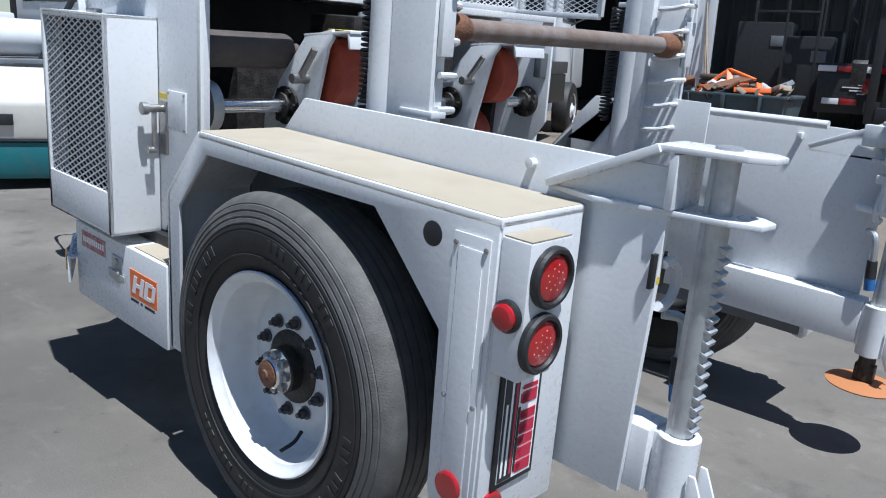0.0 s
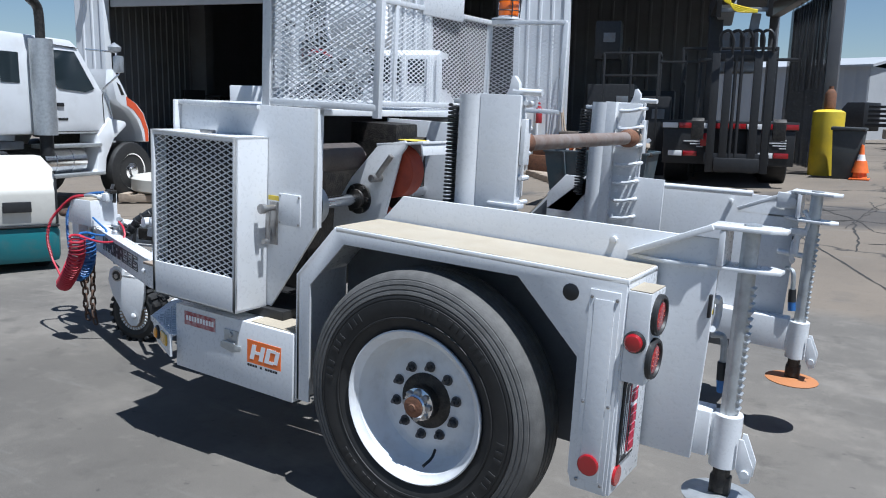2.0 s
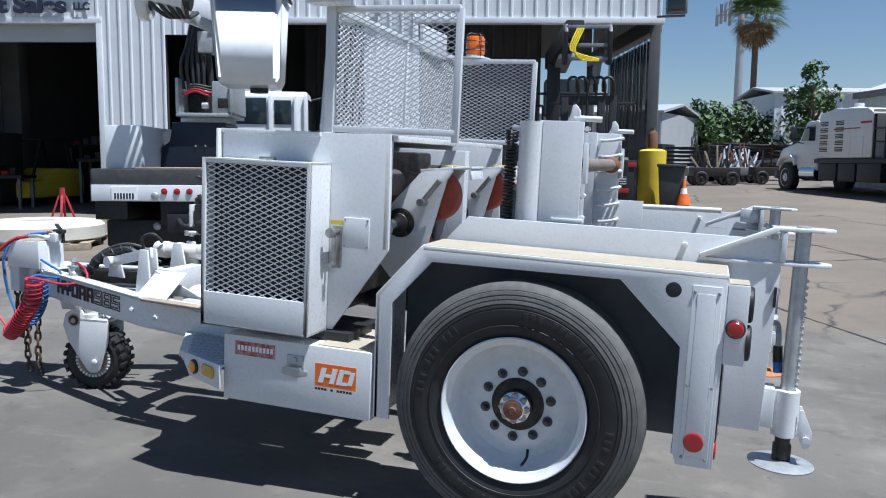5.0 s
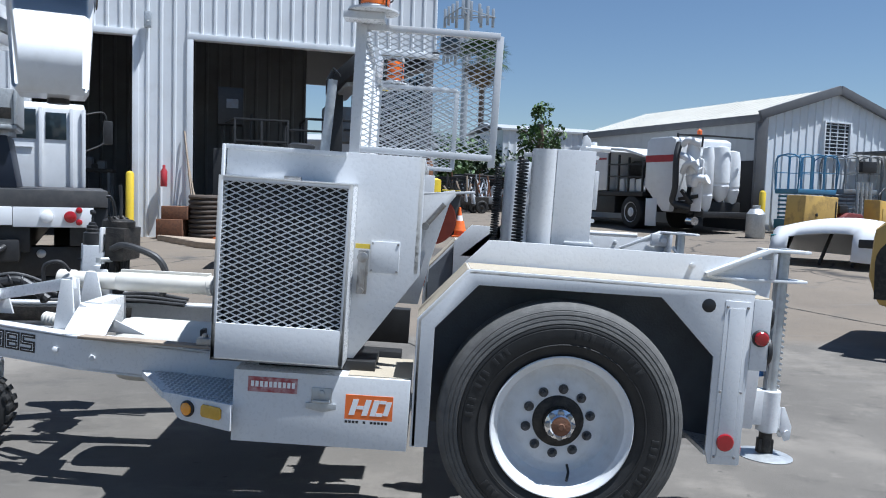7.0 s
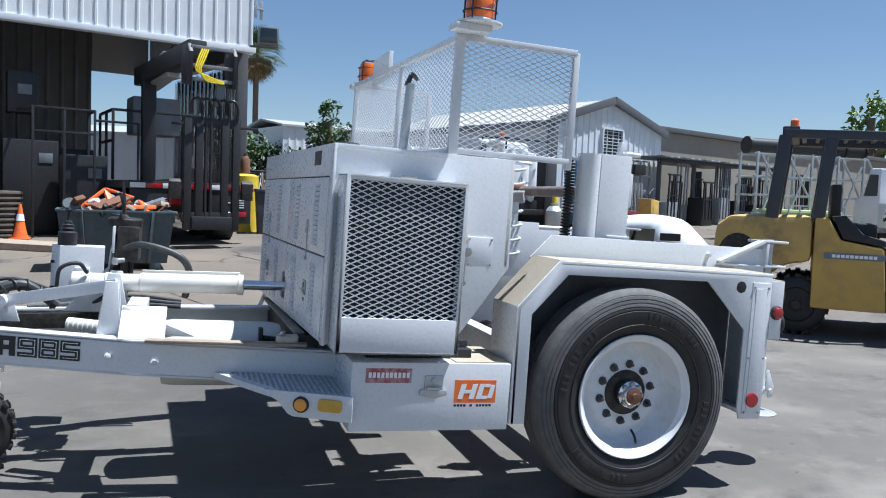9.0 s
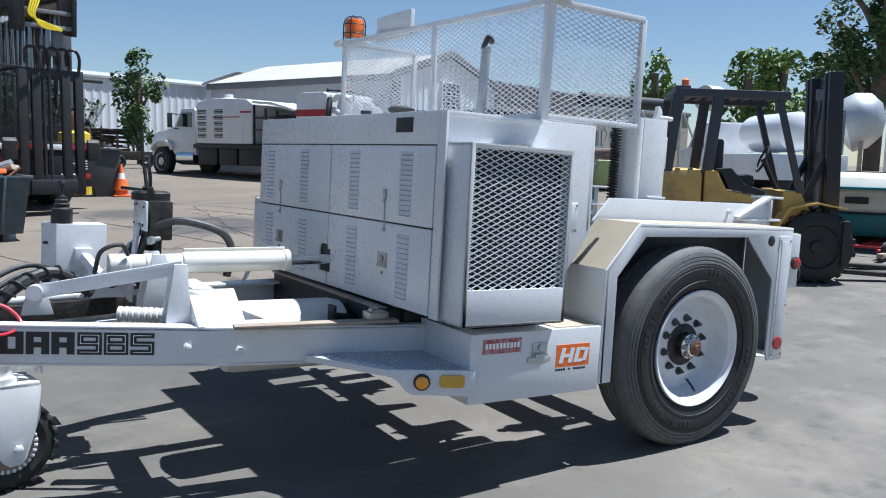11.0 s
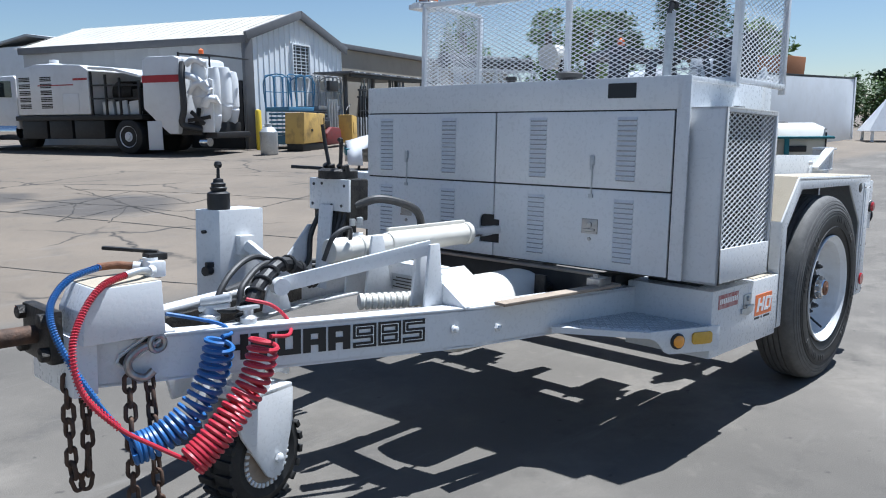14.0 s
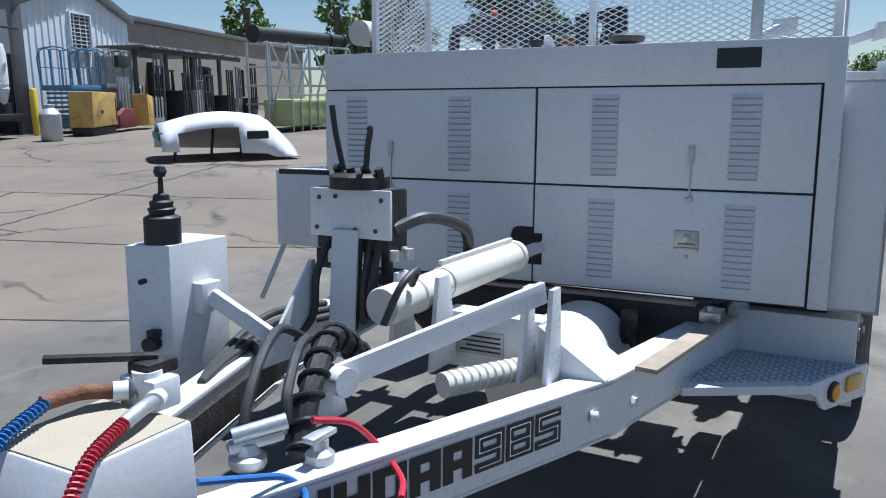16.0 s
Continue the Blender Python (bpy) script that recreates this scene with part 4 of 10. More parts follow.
# frame side plates, jacks and their arms
def side_frame(s):
    bm = B()
    prism(bm, [(-0.43, 0.55), (-0.445, 1.13), (-0.334, 1.25), (0.975, 1.25), (0.955, 0.60), (0.95, 0.46), (-0.3, 0.46)], "y", *span(0.318, 0.334, s), 0.002)
    f = part("side_plate", bm, WHITE, trailer, "tall white frame side plate behind the fender")
    bm = B()
    box(bm, 0.45 if s else 0.70, 1.00, *span(0.335, 0.43, s), 0.475, 0.64, 0.006)
    part("bumper_stub", bm, WHITE, f)
    bm = B()
    box(bm, 0.62, 0.64, *span(0.334, 0.36, s), 1.19, 1.215, 0.003)
    lathe(bm, (0.60, mir(0.318, s), 1.20), (0, -1 if not s else 1, 0), [(0.012, 0), (0.012, 0.02), (0.006, 0.021)], 16)
    part("pin_boss", bm, WHITE, f)
    bm = B()
    box(bm, 0.955, 0.965, *span(0.30, 0.36, s), 0.98, 1.06, 0.002)
    part("level_gauge", bm, BLACK, f)
    bm = B()
    box(bm, 0.9655, 0.9675, *span(0.32, 0.335, s), 0.99, 1.05, 0.0)
    part("gauge_glass", bm, YELLOW, f)
    # ring and hose at the rear edge
    bm = B()
    tube(bm, [(0.97, mir(0.36 + 0.05 * math.sin(a), s), 0.985 + 0.055 * math.cos(a)) for a in (math.pi * (-0.15 + 1.3 * k / 14) for k in range(15))], 0.012, 10)
    part("tie_ring", bm, WHITE, f)
    bm = B()
    tube(bm, curve([(0.955, mir(0.40, s), 0.90), (0.99, mir(0.43, s), 0.89), (1.0, mir(0.43, s), 0.83), (1.0, mir(0.43, s), 0.78)]), 0.012, 10)
    h = part("hydraulic_hose_end", bm, GALV, f)
    bm = B()
    cyl(bm, (1.0, mir(0.43, s), 0.80), (1.005, mir(0.43, s), 0.735), 0.018, 0.02, 16)
    part("hose_collar", bm, BLACK, h)
    bm = B()
    cyl(bm, (1.005, mir(0.43, s), 0.735), (1.01, mir(0.43, s), 0.69), 0.019, 0.019, 16)
    part("coupler", bm, BLUEHOSE, h, "blue quick coupler")
    # arms
    bm = B()
    prism(bm, [(0.655, mir(0.318, s)), (0.80, mir(0.285, s)), (1.10, mir(0.335, s)), (1.16, mir(0.36, s)), (1.165, mir(0.42, s)), (1.13, mir(0.45, s)), (0.98, mir(0.44, s)), (0.90, mir(0.334, s)), (0.655, mir(0.334, s))], "z", 1.147, 1.160, 0.003)
    part("jack_arm", bm, WHITE, f)
    bm = B()
    prism(bm, [(0.93, mir(0.29, s)), (1.12, mir(0.325, s)), (1.165, mir(0.36, s)), (1.165, mir(0.42, s)), (1.13, mir(0.45, s)), (0.93, mir(0.42, s))], "z", 1.285, 1.299, 0.003)
    part("jack_arm", bm, WHITE, f)
    bm = B()
    bar(bm, (0.665, mir(0.312, s), 1.165), (0.945, mir(0.312, s), 1.292), 0.055, 0.02, 0.003)
    part("arm_brace", bm, WHITE, f)
    bm = B()
    box(bm, 0.965, 0.985, *span(0.30, 0.43, s), 1.162, 1.282, 0.003)
    part("arm_web", bm, WHITE, f)
    # jack
    bm = B()
    x, y = 1.05, mir(0.392, s)
    cyl(bm, (x, y, 0.42), (x, y, 1.305), 0.029, None, 28)
    box(bm, 1.024, 1.05, y - 0.026, y + 0.026, 0.63, 1.29, 0.003)
    j = part("jack_leg", bm, GALV, trailer, "grey steel drop leg jack with a toothed rack")
    bm = B()
    for k in range(17):
        z = 0.655 + k * 0.027
        m = Matrix.Translation((x + 0.027, y, z)) @ pose(0, 0, 0, 0, 22, 0)
        box(bm, -0.010, 0.009, -0.020, 0.020, -0.006, 0.006, 0.002, m)
    part("rack_tooth", bm, GALV, j)
    bm = B()
    lathe(bm, (x, y, 0.44), (0, 0, 1), [(0.031, 0.0), (0.050, 0.0), (0.050, 0.19), (0.046, 0.194), (0.031, 0.194)], 32, close=False)
    box(bm, 1.0, 1.02, y - 0.03, y + 0.03, 0.47, 0.63, 0.002)
    so = part("jack_socket", bm, WHITE, j)
    bm = B()
    prism(bm, [(1.10, 0.45), (1.10, 0.56), (1.115, 0.56), (1.155, 0.47), (1.15, 0.41), (1.125, 0.40)], "y", y - 0.034, y - 0.026, 0.001)
    prism(bm, [(1.10, 0.45), (1.10, 0.56), (1.115, 0.56), (1.155, 0.47), (1.15, 0.41), (1.125, 0.40)], "y", y + 0.026, y + 0.034, 0.001)
    lathe(bm, (1.132, y - 0.045, 0.44), (0, 1, 0), [(0.014, 0), (0.014, 0.09)], 16)
    part("latch_ear", bm, WHITE, so)
    bm = B()
    cyl(bm, (x, y, 0.34), (x, y, 0.43), 0.030, None, 20)
    box(bm, x - 0.035, x + 0.035, y - 0.02, y + 0.02, 0.33, 0.40, 0.004)
    part("foot_pin", bm, GREASE, j)
    bm = B()
    lathe(bm, (x, y, 0.312), (0, 0, 1), [(0.10, 0.0), (0.128, 0.003), (0.130, 0.008), (0.11, 0.012), (0.05, 0.020), (0.0, 0.022)], 40)
    part("foot_pad", bm, PADORANGE if s else GALV, j, "round orange foot pad" if s else "round bare steel foot pad")
    return f


side_frame(0)
side_frame(1)
bm = B()
cyl(bm, (0.22, mir(0.42, 1), 1.255), (0.75, mir(0.42, 1), 1.262), 0.016)
part("hinge_rod", bm, WHITE, trailer)
bm = B()
box(bm, -0.35, -0.25, YC - 0.82, YC + 0.82, 0.50, 0.62, 0.006)
part("cross_member", bm, WHITE, trailer)
# the far tailgate latch hardware
bm = B()
box(bm, 0.86, 0.98, 1.955, 1.985, 1.20, 1.28, 0.006)
cyl(bm, (0.94, 1.93, 1.24), (0.94, 1.96, 1.24), 0.02)
tube(bm, curve([(1.0, 1.94, 1.20), (1.03, 1.92, 1.16), (1.02, 1.92, 1.10), (0.99, 1.93, 1.06)]), 0.012, 10)
cyl(bm, (0.90, 1.93, 0.98), (1.06, 1.93, 0.97), 0.014)
cyl(bm, (0.985, 1.92, 0.98), (0.985, 1.92, 1.10), 0.016)
box(bm, 0.95, 1.03, 1.90, 1.95, 1.08, 1.11, 0.004)
part("gate_latch", bm, WHITE, trailer)


# reel posts, ribs, springs
def post(s):
    bm = B()
    cyl(bm, (-0.09, mir(0.45, s), 1.0), (-0.09, mir(0.45, s), 1.685), 0.062, None, 32)
    box(bm, -0.04, 0.140, *span(0.408, 0.424, s), 0.98, 1.69, 0.003)
    box(bm, -0.06, 0.0, *span(0.42, 0.50, s), 0.98, 1.69, 0.003)
    p = part("reel_post", bm, WHITE, trailer, "white steel reel post with a round front tube")
    bm = B()
    for k in range(7):
        z = 1.06 + k * 0.098
        tube(bm, curve([(0.02, mir(0.43, s), z), (0.03, mir(0.50, s), z - 0.006), (0.10, mir(0.508, s), z), (0.145, mir(0.50, s), z + 0.012), (0.15, mir(0.43, s), z + 0.014)], 5), 0.010, 8)
    part("notch_rib", bm, WHITE, p)
    bm = B()
    box(bm, 0.0, 0.135, *span(0.43, 0.465, s), 1.0, 1.685, 0.004)
    part("notch_plate", bm, WHITE, p)
    bm = B()
    prism(bm, [(0.06, 1.69), (0.12, 1.69), (0.115, 1.74), (0.095, 1.765), (0.08, 1.76), (0.075, 1.72)], "y", *span(0.43, 0.455, s), 0.004)
    cyl(bm, (0.09, mir(0.44, s), 1.705), (0.21, mir(0.45, s), 1.703), 0.013)
    part("latch_handle", bm, WHITE, p)
    bm = B()
    box(bm, 0.143, 0.163, *span(0.42, 0.47, s), 1.42, 1.60, 0.004)
    part("keeper", bm, WHITE, p)
    bm = B()
    tube(bm, coil([(-0.195, mir(0.46, s), 1.16), (-0.19, mir(0.46, s), 1.64)], 0.024, 30, 10), 0.0055, 5)
    sp = part("return_spring", bm, BLACK, p, "long black coil spring")
    bm = B()
    bar(bm, (-0.19, mir(0.46, s), 1.655), (-0.06, mir(0.45, s), 1.66), 0.02, 0.02)
    part("spring_hook", bm, WHITE, sp)
    bm = B()
    box(bm, 0.02, 0.16, *span(0.40, 0.46, s), 1.245, 1.265, 0.004)
    part("post_foot", bm, WHITE, p)


post(0)
post(1)
bm = B()
cyl(bm, (0.10, 0.50, 1.50), (0.10, 1.80, 1.50), 0.033, None, 28)
sd = part("reel_spindle", bm, BROWN, trailer, "brown worn steel reel spindle between the posts")
bm = B()
lathe(bm, (0.10, 1.74, 1.50), (0, 1, 0), [(0.034, 0), (0.048, 0.02), (0.050, 0.07), (0.046, 0.10)], 28)
part("end_cone", bm, RUST, sd)
bm = B()
lathe(bm, (0.10, 0.58, 1.50), (0, -1, 0), [(0.034, 0), (0.044, 0.02), (0.046, 0.07), (0.042, 0.10)], 28)
part("end_cone", bm, RUST, sd)
bm = B()
lathe(bm, (0.10, 1.84, 1.50), (0, 1, 0), [(0.052, 0), (0.055, 0.01), (0.052, 0.02), (0.044, 0.024), (0.044, 0.045)], 28)
part("collar", bm, WOOD, sd)


# drive rollers on their brackets and shaft
def roller(y):
    bm = B()
    prism(bm, [(-0.905, 1.02), (-0.90, 1.12), (-0.80, 1.27), (-0.652, 1.432), (-0.50, 1.466), (-0.49, 1.44), (-0.52, 1.40), (-0.60, 1.10), (-0.64, 0.90), (-0.80, 0.90)], "y", y - 0.05, y - 0.035, 0.003)
    prism(bm, [(-0.905, 1.02), (-0.90, 1.12), (-0.80, 1.27), (-0.652, 1.432), (-0.50, 1.466), (-0.49, 1.44), (-0.52, 1.40), (-0.60, 1.10), (-0.64, 0.90), (-0.80, 0.90)], "y", y + 0.135, y + 0.15, 0.003)
    bar(bm, (-0.66, y + 0.05, 1.436), (-0.40, y + 0.05, 1.462), 0.20, 0.012, 0.003)
    bar(bm, (-0.41, y + 0.05, 1.455), (-0.40, y + 0.05, 1.405), 0.20, 0.010, 0.002)
    r = part("roller_bracket", bm, WHITE, trailer, "white steel bracket holding an orange drive roller")
    bm = B()
    lathe(bm, (-0.605, y - 0.012, 1.315), (0, 1, 0), [(0.085, 0.0), (0.118, 0.004), (0.124, 0.012), (0.124, 0.100), (0.118, 0.108), (0.085, 0.112)], 36)
    part("drive_roller", bm, ORANGE, r, "orange rubber drive roller")
    bm = B()
    lathe(bm, (-0.735, y - 0.012, 1.030), (0, 1, 0), [(0.085, 0.0), (0.118, 0.004), (0.124, 0.012), (0.124, 0.100), (0.118, 0.108), (0.085, 0.112)], 36)
    part("drive_roller", bm, ORANGE, r, "orange rubber drive roller")
    bm = B()
    prism(bm, [(-0.86, 0.92), (-0.86, 1.13), (-0.70, 1.36), (-0.62, 1.40), (-0.64, 0.92)], "y", y + 0.100, y + 0.130, 0.004)
    part("roller_core", bm, GREASE, r)
    for side in (-0.062, 0.152):
        bm = B()
        lathe(bm, (-0.75, y + side, 1.175), (0, 1, 0), [(0.072, 0.0), (0.072, 0.014), (0.05, 0.02)], 32)
        lathe(bm, (-0.75, y + side + (-0.02 if side < 0 else 0.018), 1.175), (0, 1, 0), [(0.045, 0.0), (0.048, 0.006), (0.040, 0.022)], 24)
        part("flange_bearing", bm, GREASE, r)
        for k in range(6):
            a = k * math.pi / 3
            bm = B()
            lathe(bm, (-0.75 + 0.058 * math.cos(a), y + side - 0.012, 1.175 + 0.058 * math.sin(a)), (0, 1, 0), [(0.013, 0), (0.013, 0.038), (0.008, 0.042)], 6)
            part("bolt", bm, GREASE, r)
    bm = B()
    cyl(bm, (-0.545, y - 0.085, 1.395), (-0.63, y - 0.085, 1.285), 0.013)
    cyl(bm, (-0.63, y - 0.05, 1.285), (-0.63, y - 0.12, 1.285), 0.018)
    part("crank", bm, STEEL, r)
    bm = B()
    box(bm, -0.56, -0.47, y - 0.02, y + 0.09, 1.4640, 1.4665, 0.0)
    part("caution_label", bm, YELLOW, r)


roller(0.60)
roller(1.50)
bm = B()
cyl(bm, (-0.75, 0.22, 1.175), (-0.75, 2.12, 1.175), 0.027, None, 24)
sh = part("drive_shaft", bm, CHROME, trailer, "polished steel drive shaft")
bm = B()
lathe(bm, (-0.75, 0.19, 1.175), (0, 1, 0), [(0.09, 0.0), (0.09, 0.04), (0.05, 0.06)], 32)
part("shaft_flange", bm, GALV, sh)
bm = B()
lathe(bm, (-0.75, 1.985, 1.175), (0, 1, 0), [(0.05, -0.02), (0.055, -0.004), (0.075, 0.0), (0.078, 0.02), (0.05, 0.04)], 32)
part("flange_bearing", bm, GREASE, sh, "greasy bolted flange bearing")
for k in range(6):
    a = k * math.pi / 3
    bm = B()
    lathe(bm, (-0.75 + 0.062 * math.cos(a), 1.972, 1.175 + 0.062 * math.sin(a)), (0, 1, 0), [(0.014, 0), (0.014, 0.03)], 6)
    part("bolt", bm, GREASE, sh)
# plate between the two rollers, and a small valve on the far sheet
bm = B()
box(bm, -1.0, -0.60, 1.085, 1.105, 0.95, 1.540, 0.004)
box(bm, -0.615, -0.60, 1.105, 1.16, 0.95, 1.540, 0.003)
part("divider_plate", bm, WHITE, trailer, "white upright plate between the drive rollers")
bm = B()
box(bm, -0.70, -0.655, 1.975, 2.028, 1.30, 1.42, 0.008)
cyl(bm, (-0.68, 1.98, 1.42), (-0.68, 1.98, 1.45), 0.012, None, 12)
part("relay_box", bm, GREYBOX, trailer, "small grey box on the far sheet")
bm = B()
prism(bm, [(-0.40, 1.05), (-0.25, 1.05), (0.02, 1.42), (0.02, 1.05)], "y", 1.90, 1.915, 0.002)
part("gusset", bm, WHITE, trailer)
bm = B()
prism(bm, [(-0.32, 0.9), (-0.05, 1.29), (0.30, 1.29), (0.30, 0.9)], "y", 1.86, 1.87, 0.002)
part("gusset", bm, WHITE, trailer)

# engine box: sheet housing, open at the rear, doors at the front
XF0, XF1, YN, YF, ZT, ZB = -1.492, -1.602, 0.112, 2.05, 1.592, 0.705
hood = B()
prism(hood, [(-1.49, ZB), (-1.49, ZT), (-0.645, ZT), (-0.637, 1.085), (-0.90, ZB)], "y", 0.128, 0.140, 0.002)
prism(hood, [(-1.60, ZB), (-1.60, ZT), (-0.645, ZT), (-0.637, 1.085), (-0.90, ZB)], "y", 2.03, 2.045, 0.002)
prism(hood, [(XF0, YN), (XF1, YF), (-0.98, YF), (-0.98, YN)], "z", ZT - 0.02, ZT, 0.003)
prism(hood, [(-0.645, 0.128), (-0.645, 0.165), (-0.665, 0.165), (-0.665, 0.128)], "z", 1.09, ZT, 0.002)
box(hood, -0.70, -0.645, 0.13, 2.04, 1.565, 1.592, 0.003)
engine_box = part("engine_box", hood, WHITE, trailer, "white sheet steel engine box with louvred doors")


def front(y):
    """x of the front face at y."""
    return XF0 + (XF1 - XF0) * (y - YN) / (YF - YN)


SKEW = math.degrees(math.atan2(XF1 - XF0, YF - YN))


def on_front(y, z):
    """A pose on the front face, its x outward to the front, its y across the face, z up."""
    return Matrix.Translation((front(y), y, z)) @ pose(0, 0, 0, 0, 0, 180 - SKEW)


def face_panel(y0, y1, z0, z1, t0=0.0, t1=0.012, bev=0.003):
    bm = B()
    c, w = (y0 + y1) / 2, (y1 - y0) / 2
    box(bm, t0, t1, -w, w, z0, z1, bev, on_front(c, 0))
    return bm


bm = face_panel(YN + 0.02, YF, ZB, ZT - 0.004, -0.02, 0.0)
part("front_backing", bm, BLACK, engine_box)
for name, a, b, c, d in (("header_panel", 0.128, YF, 1.448, ZT - 0.001), ("bonnet_door", 0.160, 1.112, 1.092, 1.442), ("bonnet_door", 1.120, YF, 1.092, 1.442),
                         ("lower_door", 0.160, 1.114, 0.712, 1.084), ("lower_door", 1.120, YF, 0.712, 1.084), ("corner_trim", 0.092, 0.152, 0.705, ZT - 0.0015)):
    if name == "lower_door":
        # a notch for the ram's rod is cut out of the two doors where they meet
        bm = B()
        cut = [(1.114, 0.712), (1.114, 0.778), (1.081, 0.778), (1.081, 0.900), (1.114, 0.900), (1.114, 1.084), (0.160, 1.084), (0.160, 0.712)] if a < 1 else [(1.120, 0.712), (YF, 0.712), (YF, 1.084), (1.120, 1.084), (1.120, 0.924), (1.180, 0.924), (1.200, 0.914), (1.208, 0.890), (1.208, 0.778), (1.120, 0.778)]
        mid = (a + b) / 2
        prism(bm, [(mid - y, z) for y, z in cut], "x", 0.0, 0.012, 0.002)
        bm.transform(on_front(mid, 0))
        dr = part(name, bm, WHITE, engine_box)
    else:
        dr = part(name, face_panel(a, b, c, d), WHITE, engine_box)
    if name == "corner_trim" or name == "header_panel":
        continue
    bm = B()
    w = b - a
    if w > 0.5:
        for f in (0.20, 0.70) if a < 1 else (0.30, 0.80):
            bm = B()
            yc = a + w * f + 0.03
            up = name == "bonnet_door"
            z0, z1 = (c + 0.045, d - 0.035) if up else (c + 0.05, d - 0.05)
            n = 13
            for k in range(n):
                z = z0 + (z1 - z0) * k / (n - 1)
                m = on_front(yc, z)
                vs = [bm.verts.new(m @ Vector(p)) for p in ((0.0122, -0.05, 0.010), (0.0122, 0.05, 0.010), (0.0205, 0.047, -0.004), (0.0205, -0.047, -0.004), (0.0122, -0.05, -0.0045), (0.0122, 0.05, -0.0045))]
                for q in ((0, 1, 2, 3), (3, 2, 5, 4), (0, 3, 4), (1, 5, 2)):
                    bm.faces.new([vs[i] for i in q])
            lb_ = part("louvre_bank", bm, WHITE, dr)
            # flat grey strip below each louvre, painted as the slot's shade
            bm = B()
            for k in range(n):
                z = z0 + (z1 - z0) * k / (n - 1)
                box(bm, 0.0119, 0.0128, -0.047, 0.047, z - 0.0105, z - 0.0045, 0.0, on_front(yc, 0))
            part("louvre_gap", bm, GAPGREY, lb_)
        yl = a + w * 0.41 if a < 1 else a + w * 0.66
        bm = B()
        if name == "bonnet_door":
            m = on_front(yl, 0)
            box(bm, 0.012, 0.018, -0.003, 0.003, 1.06, 1.215, 0.001, m)
            box(bm, 0.012, 0.022, -0.011, 0.011, 1.195, 1.240, 0.002, m)
            box(bm, 0.014, 0.026, -0.007, 0.007, 1.175, 1.20, 0.003, m)
            box(bm, 0.012, 0.024, -0.011, 0.011, 1.045, 1.062, 0.002, m)
            part("rubber_draw_latch", bm, GALV, dr)
        else:
            m = on_front(yl, 0)
            box(bm, 0.012, 0.016, -0.042, 0.042, 0.875, 0.945, 0.003, m)
            box(bm, 0.016, 0.020, -0.042, 0.042, 0.875, 0.885, 0.001, m)
            lathe(bm, m @ Vector((0.014, 0, 0.918)), m.to_3x3() @ Vector((1, 0, 0)), [(0.014, 0), (0.014, 0.008), (0.008, 0.010)], 20)
            bar(bm, m @ Vector((0.02, -0.03, 0.893)), m @ Vector((0.02, 0.03, 0.893)), 0.008, 0.012)
            lathe(bm, m @ Vector((0.012, 0, 0.850)), m.to_3x3() @ Vector((1, 0, 0)), [(0.009, 0), (0.009, 0.006), (0.004, 0.007)], 16)
            part("paddle_latch", bm, STEEL, dr)
bm = face_panel(0.345, 0.485, 1.500, 1.566, 0.012, 0.0145, 0.0)
part("dark_label", bm, INK, engine_box)
# engine, muffler and air pipe in the dark inside
bm = B()
box(bm, -1.42, -1.02, 0.5, 1.75, 0.76, 1.36, 0.03)
box(bm, -1.1, -0.80, 0.9, 1.35, 1.0, 1.52, 0.02)
cyl(bm, (-0.82, 1.12, 1.30), (-0.74, 1.12, 1.30), 0.16)
en = part("engine_block", bm, GREASE, engine_box)
bm = B()
lathe(bm, (-0.80, 0.16, 1.37), (0, 1, 0), [(0.05, 0.0), (0.064, 0.012), (0.064, 0.40), (0.058, 0.415), (0.030, 0.42), (0.030, 0.46)], 32)
part("muffler", bm, MUFFLER, en, "sooty brown muffler")
bm = B()
cyl(bm, (-1.12, 0.42, 1.55), (-1.10, 0.42, 1.93), 0.022, None, 20)
ex = part("exhaust_pipe", bm, GALV, engine_box, "upright exhaust pipe with rain cap")
bm = B()
lathe(bm, (-1.085, 0.42, 1.965), Vector((0.7, 0, 0.7)), [(0.026, 0), (0.026, 0.006), (0.0, 0.008)], 20)
cyl(bm, (-1.12, 0.42, 1.92), (-1.10, 0.42, 1.97), 0.012)
part("rain_cap", bm, BLACK, ex)
bm = B()
lathe(bm, (-1.30, 0.86, ZT), (0, 0, 1), [(0.03, 0), (0.03, 0.02), (0.065, 0.03), (0.07, 0.05), (0.05, 0.06), (0.0, 0.062)], 28)
part("filler_cap", bm, BLACK, engine_box, "wide black filler cap")
bm = B()
lathe(bm, (-1.32, 1.22, ZT), (0, 0, 1), [(0.022, 0), (0.022, 0.03), (0.03, 0.032), (0.03, 0.05), (0.0, 0.052)], 24)
part("filler_cap", bm, BLACK, engine_box)
# rear side details on the near sheet: handle and access cover
bm = B()
box(bm, -0.853, -0.728, 0.120, 0.128, 1.085, 1.222, 0.003)
ac = part("access_cover", bm, WHITE, engine_box)
for x in (-0.845, -0.736):
    for z in (1.095, 1.212):
        bm = B()
        lathe(bm, (x, 0.120, z), (0, -1, 0), [(0.005, 0), (0.005, 0.003), (0.0, 0.004)], 8)
        part("screw", bm, STEEL, ac)
bm = B()
cyl(bm, (-0.88, 0.128, 1.155), (-0.88, 0.06, 1.155), 0.014, None, 20)
lathe(bm, (-0.88, 0.06, 1.155), (0, -1, 0), [(0.022, 0), (0.022, 0.02), (0.012, 0.024)], 20)
